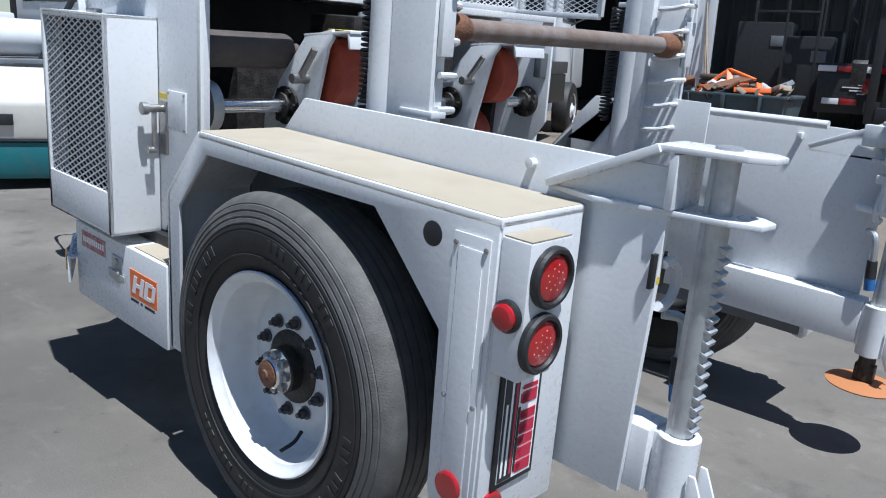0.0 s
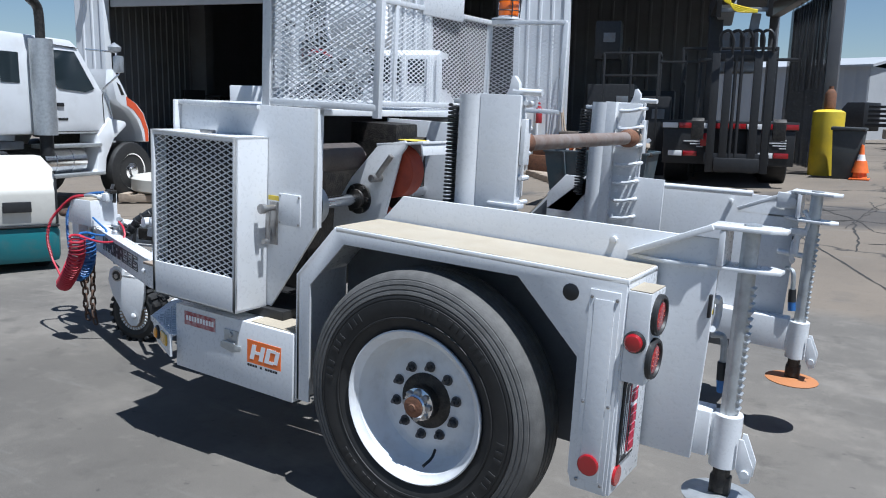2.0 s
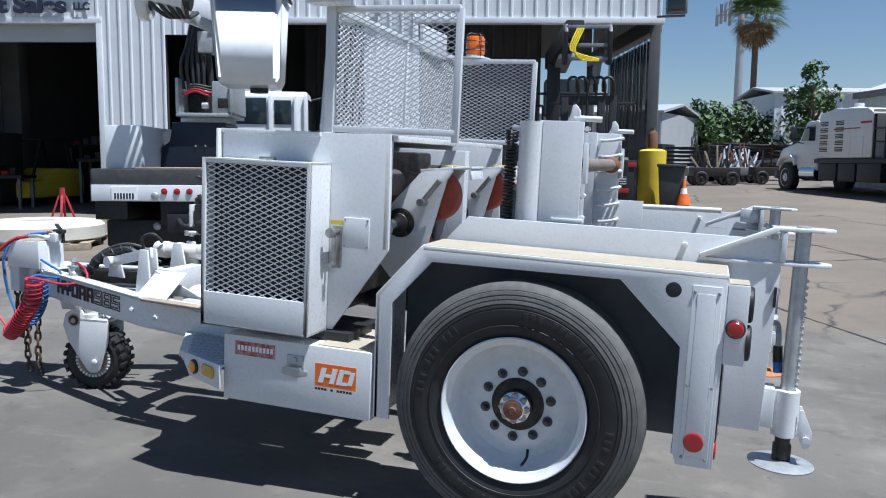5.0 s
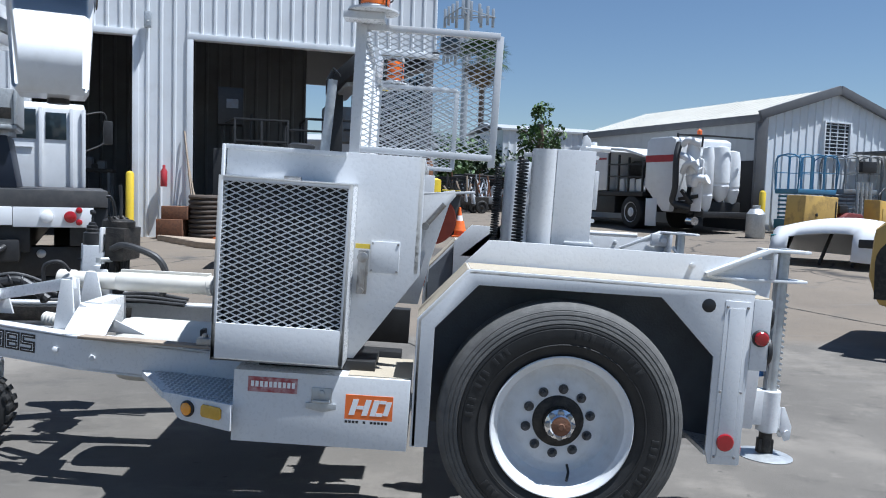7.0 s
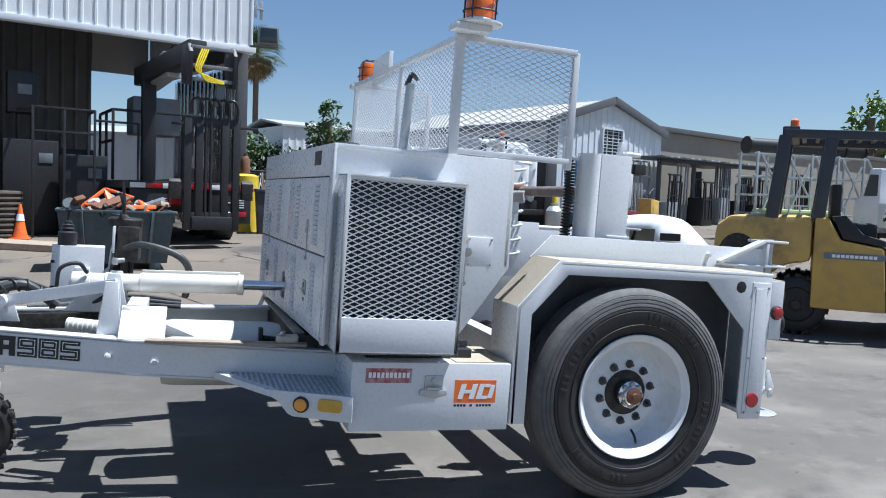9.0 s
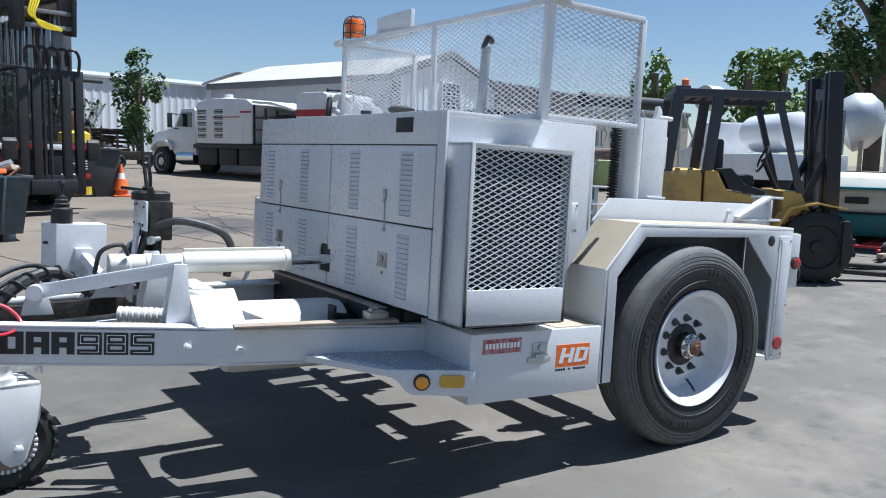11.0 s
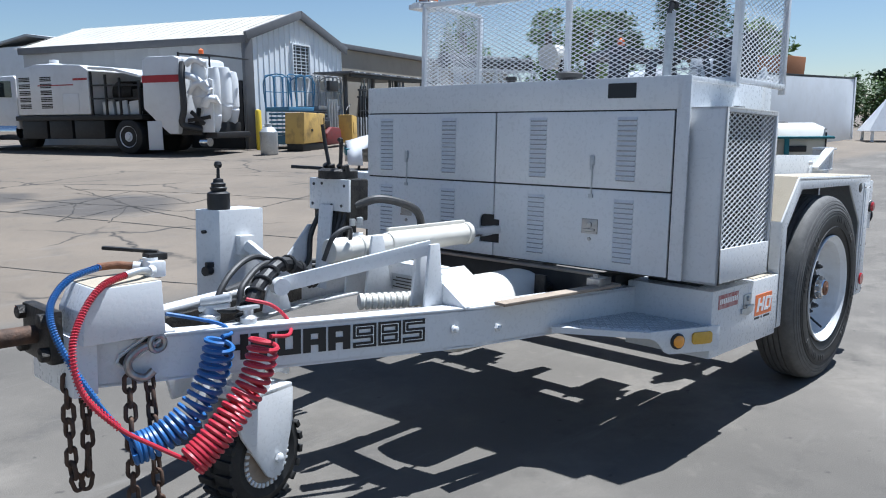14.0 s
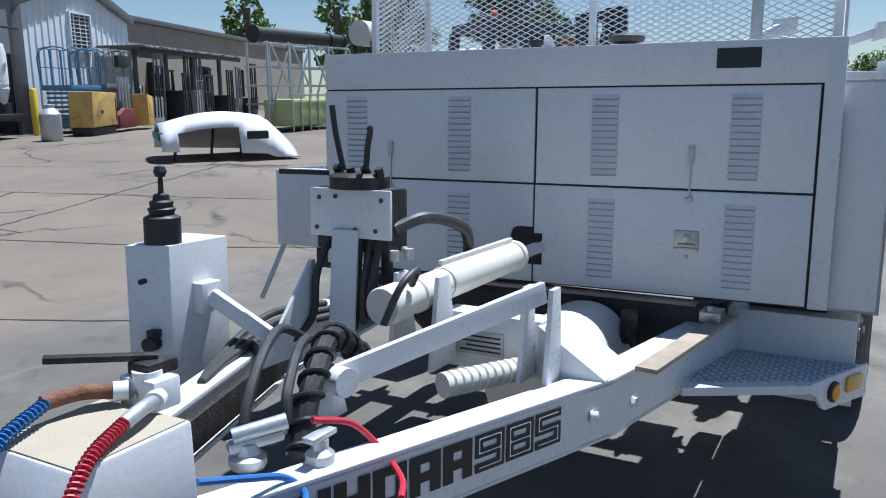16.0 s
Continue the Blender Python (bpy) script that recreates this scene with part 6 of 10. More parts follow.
# coiled air lines, each with a spring guard along its straight run
for line, spring, tail, colour, label in (
        ([(-3.575, 1.152, 0.85), (-3.697, 1.10, 0.827), (-3.778, 1.04, 0.763), (-3.789, 0.99, 0.682), (-3.751, 0.96, 0.572), (-3.69, 0.93, 0.454), (-3.629, 0.92, 0.358), (-3.57, 0.915, 0.27)],
         [(-3.594, 0.912, 0.278), (-3.514, 0.893, 0.297), (-3.42, 0.87, 0.357), (-3.343, 0.848, 0.474), (-3.316, 0.825, 0.615)],
         [(-3.30, 0.84, 0.62), (-3.23, 0.90, 0.61), (-3.252, 0.93, 0.64), (-3.342, 0.94, 0.672), (-3.44, 0.96, 0.70)], BLUEHOSE, "blue coiled air brake line"),
        ([(-3.559, 0.985, 0.843), (-3.656, 0.95, 0.819), (-3.736, 0.91, 0.744), (-3.787, 0.86, 0.65), (-3.776, 0.82, 0.524), (-3.685, 0.79, 0.407), (-3.582, 0.77, 0.327), (-3.49, 0.75, 0.262)],
         [(-3.476, 0.745, 0.250), (-3.413, 0.733, 0.302), (-3.339, 0.72, 0.382), (-3.258, 0.708, 0.493), (-3.225, 0.696, 0.625)],
         [(-3.20, 0.70, 0.63), (-3.07, 0.78, 0.60), (-3.00, 0.88, 0.62), (-3.045, 0.92, 0.68), (-3.137, 0.95, 0.712)], REDHOSE, "red coiled air brake line")):
    bm = B()
    tube(bm, curve(line, 12), 0.0072, 8)
    tube(bm, coil(spring, 0.047, 20, 16), 0.0085, 6)
    tube(bm, curve(tail, 10), 0.0072, 8)
    al = part("coiled_air_line", bm, colour, trailer, label)
    bm = B()
    tube(bm, coil(line[:6], 0.0105, 64, 8), 0.0022, 4)
    part("spring_guard", bm, colour, al)
bm = B()
cyl(bm, (-3.18, 0.98, 0.72), (-3.26, 1.05, 0.70), 0.016)
lathe(bm, (-3.14, 0.93, 0.628), (0, 0, 1), [(0.03, 0), (0.03, 0.02), (0.018, 0.03), (0.018, 0.05)], 20)
bar(bm, (-3.18, 0.93, 0.685), (-3.10, 0.93, 0.685), 0.03, 0.012)
lathe(bm, (-3.235, 1.035, 0.632), (0, 0, 1), [(0.034, 0), (0.038, 0.008), (0.038, 0.022), (0.026, 0.030), (0.020, 0.05)], 20)
bar(bm, (-3.265, 1.06, 0.676), (-3.175, 0.995, 0.690), 0.034, 0.022, 0.006)
part("gladhand", bm, GALV, trailer, "grey cast air line coupling")

# castor wheel under the beam
bm = B()
for yy in (0.90, 1.095):
    prism(bm, [(-3.262, 0.30), (-3.245, 0.375), (-3.205, 0.402), (-3.135, 0.405), (-3.105, 0.352), (-2.968, 0.345), (-2.955, 0.33), (-2.957, 0.20), (-3.010, 0.022), (-3.03, -0.002), (-3.075, -0.006), (-3.10, 0.012), (-3.228, 0.20)], "y", yy, yy + 0.014, 0.003)
box(bm, -3.215, -2.96, 0.90, 1.109, 0.330, 0.350, 0.004)
lathe(bm, (-3.11, 0.985, 0.350), (0, 0, 1), [(0.085, 0.0), (0.085, 0.025), (0.062, 0.03), (0.062, 0.09)], 32)
for yy in (0.896, 1.113):
    lathe(bm, (-3.045, yy, 0.07), (0, -1 if yy < 1 else 1, 0), [(0.02, 0), (0.02, 0.012), (0.012, 0.016)], 6)
lathe(bm, (-3.11, 0.985, 0.43), (0, 0, 1), [(0.072, 0.0), (0.072, 0.03), (0.066, 0.035), (0.066, 0.08)], 28)
castor = part("castor_fork", bm, WHITE, trailer, "white castor fork with a swivel")
bm = B()
lathe(bm, (-3.075, 0.922, 0.075), (0, 1, 0), [(0.105, 0.014), (0.150, 0.0), (0.186, 0.012), (0.192, 0.05), (0.192, 0.120), (0.186, 0.158), (0.150, 0.170), (0.105, 0.156)], 48)
for k in range(22):
    m = Matrix.Translation((-3.075, 1.007, 0.075)) @ pose(0, 0, 0, 0, k * 360 / 22, 0)
    box(bm, -0.015, 0.015, -0.084, -0.010, 0.184, 0.203, 0.003, m)
    m = Matrix.Translation((-3.075, 1.007, 0.075)) @ pose(0, 0, 0, 0, (k + 0.5) * 360 / 22, 0)
    box(bm, -0.015, 0.015, 0.010, 0.084, 0.184, 0.203, 0.003, m)
cw = part("castor_tyre", bm, RUBBER, castor, "chunky black castor tyre")
bm = B()
lathe(bm, (-3.075, 0.924, 0.075), (0, 1, 0), [(0.118, 0.006), (0.118, 0.02), (0.095, 0.03), (0.03, 0.03), (0.03, 0.13), (0.095, 0.13), (0.118, 0.14), (0.118, 0.16)], 36)
part("castor_rim", bm, WOOD, cw, "dusty tan castor rim")
bm = B()
for k in range(30):
    m = Matrix.Translation((-3.075, 0.930, 0.075)) @ pose(0, 0, 0, 0, k * 12, 0)
    box(bm, -0.006, 0.006, -0.006, 0.006, 0.100, 0.118, 0.002, m)
part("rim_ridges", bm, RIMWHITE, cw)
bm = B()
lathe(bm, (-3.185, 0.8985, 0.338), (0, -1, 0), [(0.036, 0.0), (0.036, 0.002), (0.030, 0.003)], 24)
part("fork_hole", bm, INK, castor)
bm = B()
tube(bm, [(-3.185 + 0.037 * math.cos(a), 0.899, 0.338 + 0.037 * math.sin(a)) for a in (2 * math.pi * k / 24 for k in range(24))], 0.006, 6, True)
lathe(bm, (-3.190, 0.897, 0.333), (0, -1, 0), [(0.017, 0.0), (0.017, 0.004), (0.010, 0.006)], 16)
part("lock_pin", bm, STEEL, castor, "steel lock pin in a round hole")
bm = B()
prism(bm, [(-3.40, 0.43), (-3.42, 0.50), (-3.33, 0.52), (-3.26, 0.44), (-3.27, 0.36), (-3.38, 0.36)], "y", 1.085, 1.10, 0.003)
part("lock_plate", bm, WHITE, castor)
bm = B()
box(bm, -3.035, -2.945, 0.93, 0.955, 0.395, 0.445, 0.004)
box(bm, -2.955, -2.94, 0.93, 1.03, 0.375, 0.455, 0.004)
part("lock_lug", bm, WHITE, castor)
SWIVEL = Matrix.Translation((-3.085, 1.025, 0)) @ pose(0, 0, 0, 0, 0, 13) @ Matrix.Translation((3.11, -0.985, 0))
for q in [castor] + list(castor.children):
    q.data.transform(SWIVEL)

# inside the draw frame: tank, lever, cylinder, valve stand, control box
bm = B()
lathe(bm, (-2.20, 0.87, 0.515), (1, 0, 0), [(0.0, 0.0), (0.10, 0.008), (0.158, 0.03), (0.166, 0.07), (0.166, 0.55), (0.155, 0.60), (0.08, 0.635), (0.0, 0.64)], 44)
part("air_tank", bm, AGEDWHITE, trailer, "white round-ended air tank between the draw beams")
bm = B()
prism(bm, [(0.76, 0.60), (0.765, 0.765), (1.08, 0.765), (1.10, 0.60)], "x", -2.345, -2.255, 0.004)
cbx = part("spine_box", bm, WHITE, trailer, "white box section with a data plate")
bm = B()
box(bm, -2.349, -2.345, 0.88, 1.03, 0.645, 0.715, 0.001)
dpl = part("data_plate", bm, GALV, cbx)
bm = B()
for k in range(4):
    box(bm, -2.3505, -2.349, 0.89, 1.02 - 0.02 * (k % 2), 0.655 + k * 0.014, 0.660 + k * 0.014, 0.0)
part("plate_bars", bm, GREASE, dpl)
bm = B()
prism(bm, [(0.77, 0.76), (0.575, 0.632), (0.575, 0.622), (0.77, 0.622)], "x", -2.365, -2.352, 0.002)
prism(bm, [(0.77, 0.76), (0.575, 0.632), (0.575, 0.622), (0.77, 0.750)], "x", -2.352, -2.16, 0.002)
part("gusset", bm, WHITE, cbx)
bm = B()
bar(bm, (-2.93, 1.045, 0.725), (-2.39, 0.745, 0.862), 0.020, 0.060, 0.004)
cyl(bm, (-2.93, 1.07, 0.725), (-2.945, 1.00, 0.725), 0.034)
lv = part("tension_lever", bm, WHITE, trailer)
bm = B()
prism(bm, [(-2.47, 0.62), (-2.44, 0.88), (-2.385, 0.88), (-2.36, 0.62)], "y", 0.70, 0.715, 0.003)
prism(bm, [(-2.47, 0.62), (-2.44, 0.88), (-2.385, 0.88), (-2.36, 0.62)], "y", 0.775, 0.79, 0.003)
prism(bm, [(-2.36, 0.62), (-2.36, 0.76), (-2.02, 0.62)], "y", 0.74, 0.752, 0.003)
part("lever_bracket", bm, WHITE, lv)
bm = B()
prism(bm, [(-2.99, 0.62), (-2.96, 0.75), (-2.90, 0.75), (-2.86, 0.62)], "y", 1.06, 1.075, 0.003)
part("lever_bracket", bm, WHITE, lv)
bm = B()
cyl(bm, (-2.52, 1.108, 0.828), (-1.90, 1.10, 0.842), 0.047, None, 32)
lathe(bm, (-1.78, 1.095, 0.845), Vector((-1, 0.01, -0.018)), [(0.050, 0), (0.056, 0.004), (0.056, 0.03), (0.050, 0.034), (0.052, 0.52), (0.047, 0.53)], 32)
lathe(bm, (-2.58, 1.107, 0.827), Vector((1, -0.01, 0.018)), [(0.0, -0.055), (0.050, -0.055), (0.053, -0.05), (0.053, 0.03), (0.048, 0.035), (0.048, 0.10), (0.053, 0.105), (0.053, 0.13), (0.047, 0.135)], 32)
bar(bm, (-2.30, 1.115, 0.893), (-1.80, 1.105, 0.903), 0.018, 0.018)
cy = part("ram", bm, AGEDWHITE, trailer, "white hydraulic ram along the draw frame")
bm = B()
cyl(bm, (-1.80, 1.095, 0.845), (-1.50, 1.09, 0.850), 0.026, None, 24)
part("rod", bm, CHROME, cy)
bm = B()
prism(bm, [(-2.50, 0.62), (-2.46, 0.885), (-2.40, 0.885), (-2.34, 0.62)], "y", 1.030, 1.045, 0.003)
prism(bm, [(-2.50, 0.62), (-2.46, 0.885), (-2.40, 0.885), (-2.34, 0.62)], "y", 1.165, 1.18, 0.003)
part("ram_bracket", bm, WHITE, cy)
bm = B()
bar(bm, (-2.50, 1.34, 0.62), (-2.47, 1.34, 1.0), 0.09, 0.012, 0.003)
vs_ = part("valve_stand", bm, WHITE, trailer, "white plate stand with black hydraulic valves")
bm = B()
prism(bm, [(1.19, 0.975), (1.475, 0.975), (1.475, 1.118), (1.19, 1.118)], "x", -2.462, -2.45, 0.003)
vpl = part("valve_plate", bm, WHITE, vs_)
for y, z in ((1.22, 1.09), (1.44, 1.09), (1.24, 1.0), (1.31, 1.0), (1.45, 1.0), (1.38, 1.095)):
    bm = B()
    lathe(bm, (-2.462, y, z), (-1, 0, 0), [(0.007, 0), (0.007, 0.004), (0.004, 0.006)], 8)
    part("bolt", bm, NUTSTEEL, vpl)
bm = B()
prism(bm, [(-2.72, 0.62), (-2.48, 0.90), (-2.46, 0.90), (-2.46, 0.62)], "y", 1.46, 1.472, 0.002)
part("gusset_plate", bm, WHITE, vs_)
bm = B()
box(bm, -2.44, -2.33, 1.21, 1.47, 0.93, 1.12, 0.012)
lathe(bm, (-2.41, 1.33, 1.118), (0, 0, 1), [(0.09, 0.0), (0.09, 0.035), (0.075, 0.045)], 24)
part("valve_block", bm, GREASE, vs_)
for k in range(4):
    bm = B()
    cyl(bm, (-2.42 + 0.02 * (k % 2), 1.25 + k * 0.05, 1.15), (-2.43, 1.25 + k * 0.05, 1.18), 0.013)
    part("valve_plug", bm, GREASE, vs_)
    bm = B()
    cyl(bm, (-2.40, 1.24 + k * 0.06, 0.86), (-2.40, 1.24 + k * 0.06, 0.95), 0.018)
    part("hose_fitting", bm, GREASE, vs_)
bm = B()
tube(bm, curve([(-2.42, 1.38, 1.17), (-2.43, 1.40, 1.28), (-2.44, 1.405, 1.36)], 5), 0.009, 8)
tube(bm, curve([(-2.42, 1.30, 1.17), (-2.425, 1.29, 1.24), (-2.44, 1.27, 1.29), (-2.46, 1.26, 1.292)], 5), 0.009, 8)
bar(bm, (-2.41, 1.44, 1.16), (-2.50, 1.56, 1.165), 0.03, 0.015)
part("valve_lever", bm, BLACK, vs_)
hoses = [([(-2.40, 1.22, 1.00), (-2.30, 1.16, 1.03), (-2.12, 1.13, 0.98), (-2.06, 1.14, 0.88), (-2.08, 1.15, 0.76)], 0.019)]
hoses += [([(-2.43, 1.24 + 0.035 * k, 0.98), (-2.47, 1.25 + 0.03 * k, 0.84 - 0.02 * k), (-2.44, 1.27 + 0.03 * k, 0.74 - 0.02 * k), (-2.38, 1.30 + 0.03 * k, 0.78), (-2.37, 1.30 + 0.03 * k, 0.95)], 0.0105) for k in range(4)]
hoses += [([(-2.43, 1.42, 0.98), (-2.48, 1.44, 0.86), (-2.50, 1.45, 0.72), (-2.62, 1.50, 0.64), (-2.58, 1.60, 0.635), (-2.30, 1.68, 0.64)], 0.012)]
hoses += [([(-2.10, 1.62 + 0.04 * k, 0.64 + 0.012 * k), (-2.40, 1.64 + 0.03 * k, 0.645 + 0.02 * k), (-2.70, 1.58 + 0.02 * k, 0.64), (-2.9, 1.50, 0.63)], 0.013) for k in range(3)]
hoses += [([(-2.70, 1.22, 0.72), (-2.92, 1.14, 0.80), (-3.08, 1.06, 0.74), (-3.12, 1.04, 0.66), (-3.22, 1.05, 0.67)], 0.012), ([(-2.72, 1.30, 0.74), (-2.95, 1.20, 0.82), (-3.14, 1.12, 0.72), (-3.20, 1.10, 0.50)], 0.012),
          ([(-2.56, 1.06, 0.88), (-2.60, 1.02, 0.93), (-2.68, 1.02, 0.90), (-2.70, 1.06, 0.80)], 0.010)]
for line, r in hoses:
    bm = B()
    tube(bm, curve(line, 12), r, 10)
    part("hydraulic_hose", bm, HOSE, trailer, "black hydraulic hose")
for y, z in ((1.19, 0.945), (1.14, 0.955)):
    bm = B()
    cyl(bm, (-2.44, y, z - 0.03), (-2.44, y, z), 0.014, None, 12)
    cyl(bm, (-2.44, y, z - 0.012), (-2.40, y + 0.04, z - 0.012), 0.011, None, 12)
    part("hose_fitting", bm, GALV, trailer)
bm = B()
tube(bm, coil([(-2.70, 1.12, 0.70), (-2.86, 1.10, 0.80), (-3.02, 1.04, 0.74), (-3.12, 1.0, 0.62)], 0.030, 9, 12), 0.006, 6)
tube(bm, curve([(-2.70, 1.12, 0.70), (-2.86, 1.10, 0.80), (-3.02, 1.04, 0.74), (-3.12, 1.0, 0.62)]), 0.026, 10)
part("hose_wrap", bm, BLACK, trailer, "spiral wrapped hose bundle")
bm = B()
ring = [(0.0, 0.0), (0.026, 0.0)]
for k in range(11):
    ring += [(0.034, 0.004 + 0.026 * k), (0.034, 0.018 + 0.026 * k), (0.028, 0.022 + 0.026 * k), (0.028, 0.026 + 0.026 * k)]
lathe(bm, (-2.62, 0.935, 0.635), (0.887, -0.461, 0), ring + [(0.0, 0.29)], 20)
part("ribbed_duct", bm, AGEDWHITE, trailer, "white ribbed duct")
CB = [(-2.785, 1.725), (-2.545, 1.735), (-2.56, 1.90), (-2.845, 1.835)]
bm = B()
prism(bm, CB, "z", 0.50, 0.962, 0.004)
ctl = part("control_box", bm, WHITE, trailer, "white upright control box with a joystick")
bm = B()
bar(bm, (-2.66, 1.70, 0.80), (-2.55, 1.52, 0.645), 0.045, 0.045, 0.006)
box(bm, -2.70, -2.62, 1.69, 1.735, 0.75, 0.84, 0.004)
box(bm, -2.60, -2.50, 1.48, 1.56, 0.628, 0.645, 0.003)
part("brace", bm, WHITE, ctl)
bm = B()
lathe(bm, (-2.755, 1.78, 0.962), (0, 0, 1), [(0.052, 0.0), (0.052, 0.075), (0.034, 0.085), (0.04, 0.10), (0.032, 0.105), (0.034, 0.12), (0.024, 0.125), (0.022, 0.14), (0.008, 0.145), (0.007, 0.185), (0.006, 0.19)], 28)
lathe(bm, (-2.755, 1.78, 1.15), (0, 0, 1), [(0.0, 0), (0.014, 0.004), (0.019, 0.018), (0.014, 0.032), (0.0, 0.036)], 20)
part("joystick", bm, BLACK, ctl, "black joystick with rubber boot")
bm = B()
cyl(bm, (-2.81, 1.77, 0.68), (-2.845, 1.76, 0.68), 0.022)
box(bm, -2.835, -2.80, 1.752, 1.778, 0.695, 0.72, 0.003)
part("switch", bm, BLACK, ctl)
bm = B()
cyl(bm, (-2.82, 1.79, 0.86), (-2.84, 1.785, 0.86), 0.008)
part("switch", bm, BLACK, ctl)
ch_ = None
for q in ((-1.56, -1.46, 0.46, 1.90, 0.50, 0.688), (-1.46, -0.70, 0.44, 0.54, 0.46, 0.68), (-1.46, -0.70, 1.80, 1.90, 0.46, 0.68)):
    bm = B()
    box(bm, *q, 0.004)
    c_ = part("cross_channel", bm, BLACK, trailer, "black channel under the engine box")
    ch_ = ch_ or c_
bm = B()
box(bm, -1.53, -0.95, 2.02, 2.40, 0.755, 1.10, 0.006)
fbx = part("far_side_box", bm, WHITE, trailer, "white sheet steel box on the far side of the engine box")
bm = B()
bar(bm, (-1.50, 2.38, 0.76), (-1.58, 2.46, 0.50), 0.022, 0.022, 0.003)
part("stay", bm, WHITE, fbx)
bm = B()
box(bm, -1.50, -1.40, 2.06, 2.20, 0.66, 0.755, 0.006)
part("black_fitting", bm, BLACK, fbx)
bm = B()
box(bm, -1.72, -1.70, 0.66, 0.72, 0.56, 0.68, 0.003)
cyl(bm, (-1.70, 0.70, 0.62), (-1.58, 0.74, 0.60), 0.022)
part("drain_valve", bm, GREASE, trailer)
bm = B()
bar(bm, (-1.585, 1.80, 0.690), (-1.545, 0.50, 0.690), 0.05, 0.012)
part("packing_strip", bm, WOOD, ch_)
bm = B()
box(bm, -1.66, -1.56, 0.40, 0.47, 0.655, 0.69, 0.004)
cyl(bm, (-1.63, 0.44, 0.69), (-1.63, 0.44, 0.705), 0.014)
part("mount_clamp", bm, STEEL, ch_)

# ---- things round the yard ----
TRUCKWHITE = material("truck_white_paint", (0.74, 0.75, 0.76), 0.3, coat=0.3, second=(0.64, 0.65, 0.66), scale=1.5, amount=0.5, spots=(0.45, 0.43, 0.4), spot_scale=4, spot_amount=0.2)
GLASS = material("dark_vehicle_glass", (0.02, 0.03, 0.035), 0.06, coat=0.5)
CREAM = material("cream_paint", (0.62, 0.60, 0.54), 0.42, second=(0.58, 0.56, 0.5), scale=2, amount=0.5, spots=(0.4, 0.37, 0.32), spot_scale=5, spot_amount=0.3)
TEAL = material("teal_paint", (0.015, 0.16, 0.18), 0.45, second=(0.02, 0.12, 0.14), scale=2, amount=0.6, spots=(0.12, 0.13, 0.12), spot_scale=6, spot_amount=0.3)
CATYELLOW = material("ochre_machine_paint", (0.56, 0.35, 0.075), 0.5, second=(0.44, 0.28, 0.07), scale=1.6, amount=0.6, spots=(0.2, 0.15, 0.09), spot_scale=4, spot_amount=0.4)
OCHREWORN = material("stained_ochre_paint", (0.55, 0.36, 0.10), 0.55, second=(0.38, 0.25, 0.09), scale=1.4, amount=0.8, bump=0.15, bump_scale=40, spots=(0.07, 0.055, 0.04), spot_scale=2.6, spot_amount=0.75)
LIFTBLUE = material("blue_lift_paint", (0.05, 0.17, 0.30), 0.5, second=(0.08, 0.15, 0.22), scale=3)
REDPAINT = material("red_paint", (0.40, 0.03, 0.04), 0.5, second=(0.25, 0.03, 0.03), scale=4, amount=0.6)
GREYMETAL = material("grey_painted_steel", (0.19, 0.21, 0.23), 0.6, 0.2, second=(0.12, 0.13, 0.14), scale=3, amount=0.7, bump=0.1, bump_scale=20, spots=(0.25, 0.16, 0.1), spot_scale=3, spot_amount=0.4)
LEAF = material("leaf_green", (0.055, 0.105, 0.028), 0.6, second=(0.09, 0.15, 0.04), scale=0.8, amount=0.8)
LEAFDARK = material("dark_leaf", (0.03, 0.055, 0.025), 0.6, second=(0.05, 0.08, 0.035), scale=0.8, amount=0.8)
LEAFLIGHT = material("light_leaf", (0.13, 0.21, 0.045), 0.6, second=(0.09, 0.15, 0.035), scale=0.8, amount=0.8)
BARK = material("bark", (0.16, 0.12, 0.09), 0.9, second=(0.09, 0.07, 0.05), scale=6, amount=0.8, bump=0.4, bump_scale=20)
DRYFROND = material("dry_frond", (0.27, 0.19, 0.09), 0.8, second=(0.18, 0.12, 0.06), scale=3)
REFLECT = material("white_reflector_tape", (0.75, 0.75, 0.75), 0.3)


def place(x, y, fx=1.0, fy=0.0, z=None):
    """A pose on the ground with its x axis along (fx, fy)."""
    return Matrix.Translation((x, y, ground_z(x, y) if z is None else z)) @ pose(0, 0, 0, 0, 0, math.degrees(math.atan2(fy, fx)))


def road_wheel(parent, x, y, r, w, out, rim=None, name="wheel"):
    """A wheel at (x, y) of its thing, its outer face at y, out = +1 or -1."""
    bm = B()
    lathe(bm, (x, y, r), (0, -out, 0), [(r * 0.60, 0.02), (r * 0.62, 0.0), (r * 0.86, 0.0), (r * 0.96, 0.02), (r, 0.06), (r, w - 0.06), (r * 0.96, w - 0.02), (r * 0.86, w), (r * 0.6, w)], 36)
    wh = part(name, bm, RUBBER, parent)
    for k in range(5):
        a = 0.3 + k * math.pi * 0.4
        bm = B()
        lathe(bm, (x + r * 0.42 * math.cos(a), y - out * 0.068, r + r * 0.42 * math.sin(a)), (0, out, 0), [(r * 0.085, -0.03), (r * 0.085, 0.004), (r * 0.07, 0.006)], 12)
        part("hand_hole", bm, INK, wh)
    bm = B()
    lathe(bm, (x, y, r), (0, -out, 0), [(r * 0.61, 0.0), (r * 0.58, 0.01), (r * 0.52, 0.09), (r * 0.30, 0.06), (r * 0.28, 0.02), (r * 0.18, 0.01), (r * 0.16, -0.03), (0.0, -0.035)], 28, close=False)
    part("rim", bm, rim or RIMWHITE, wh)
    return wh


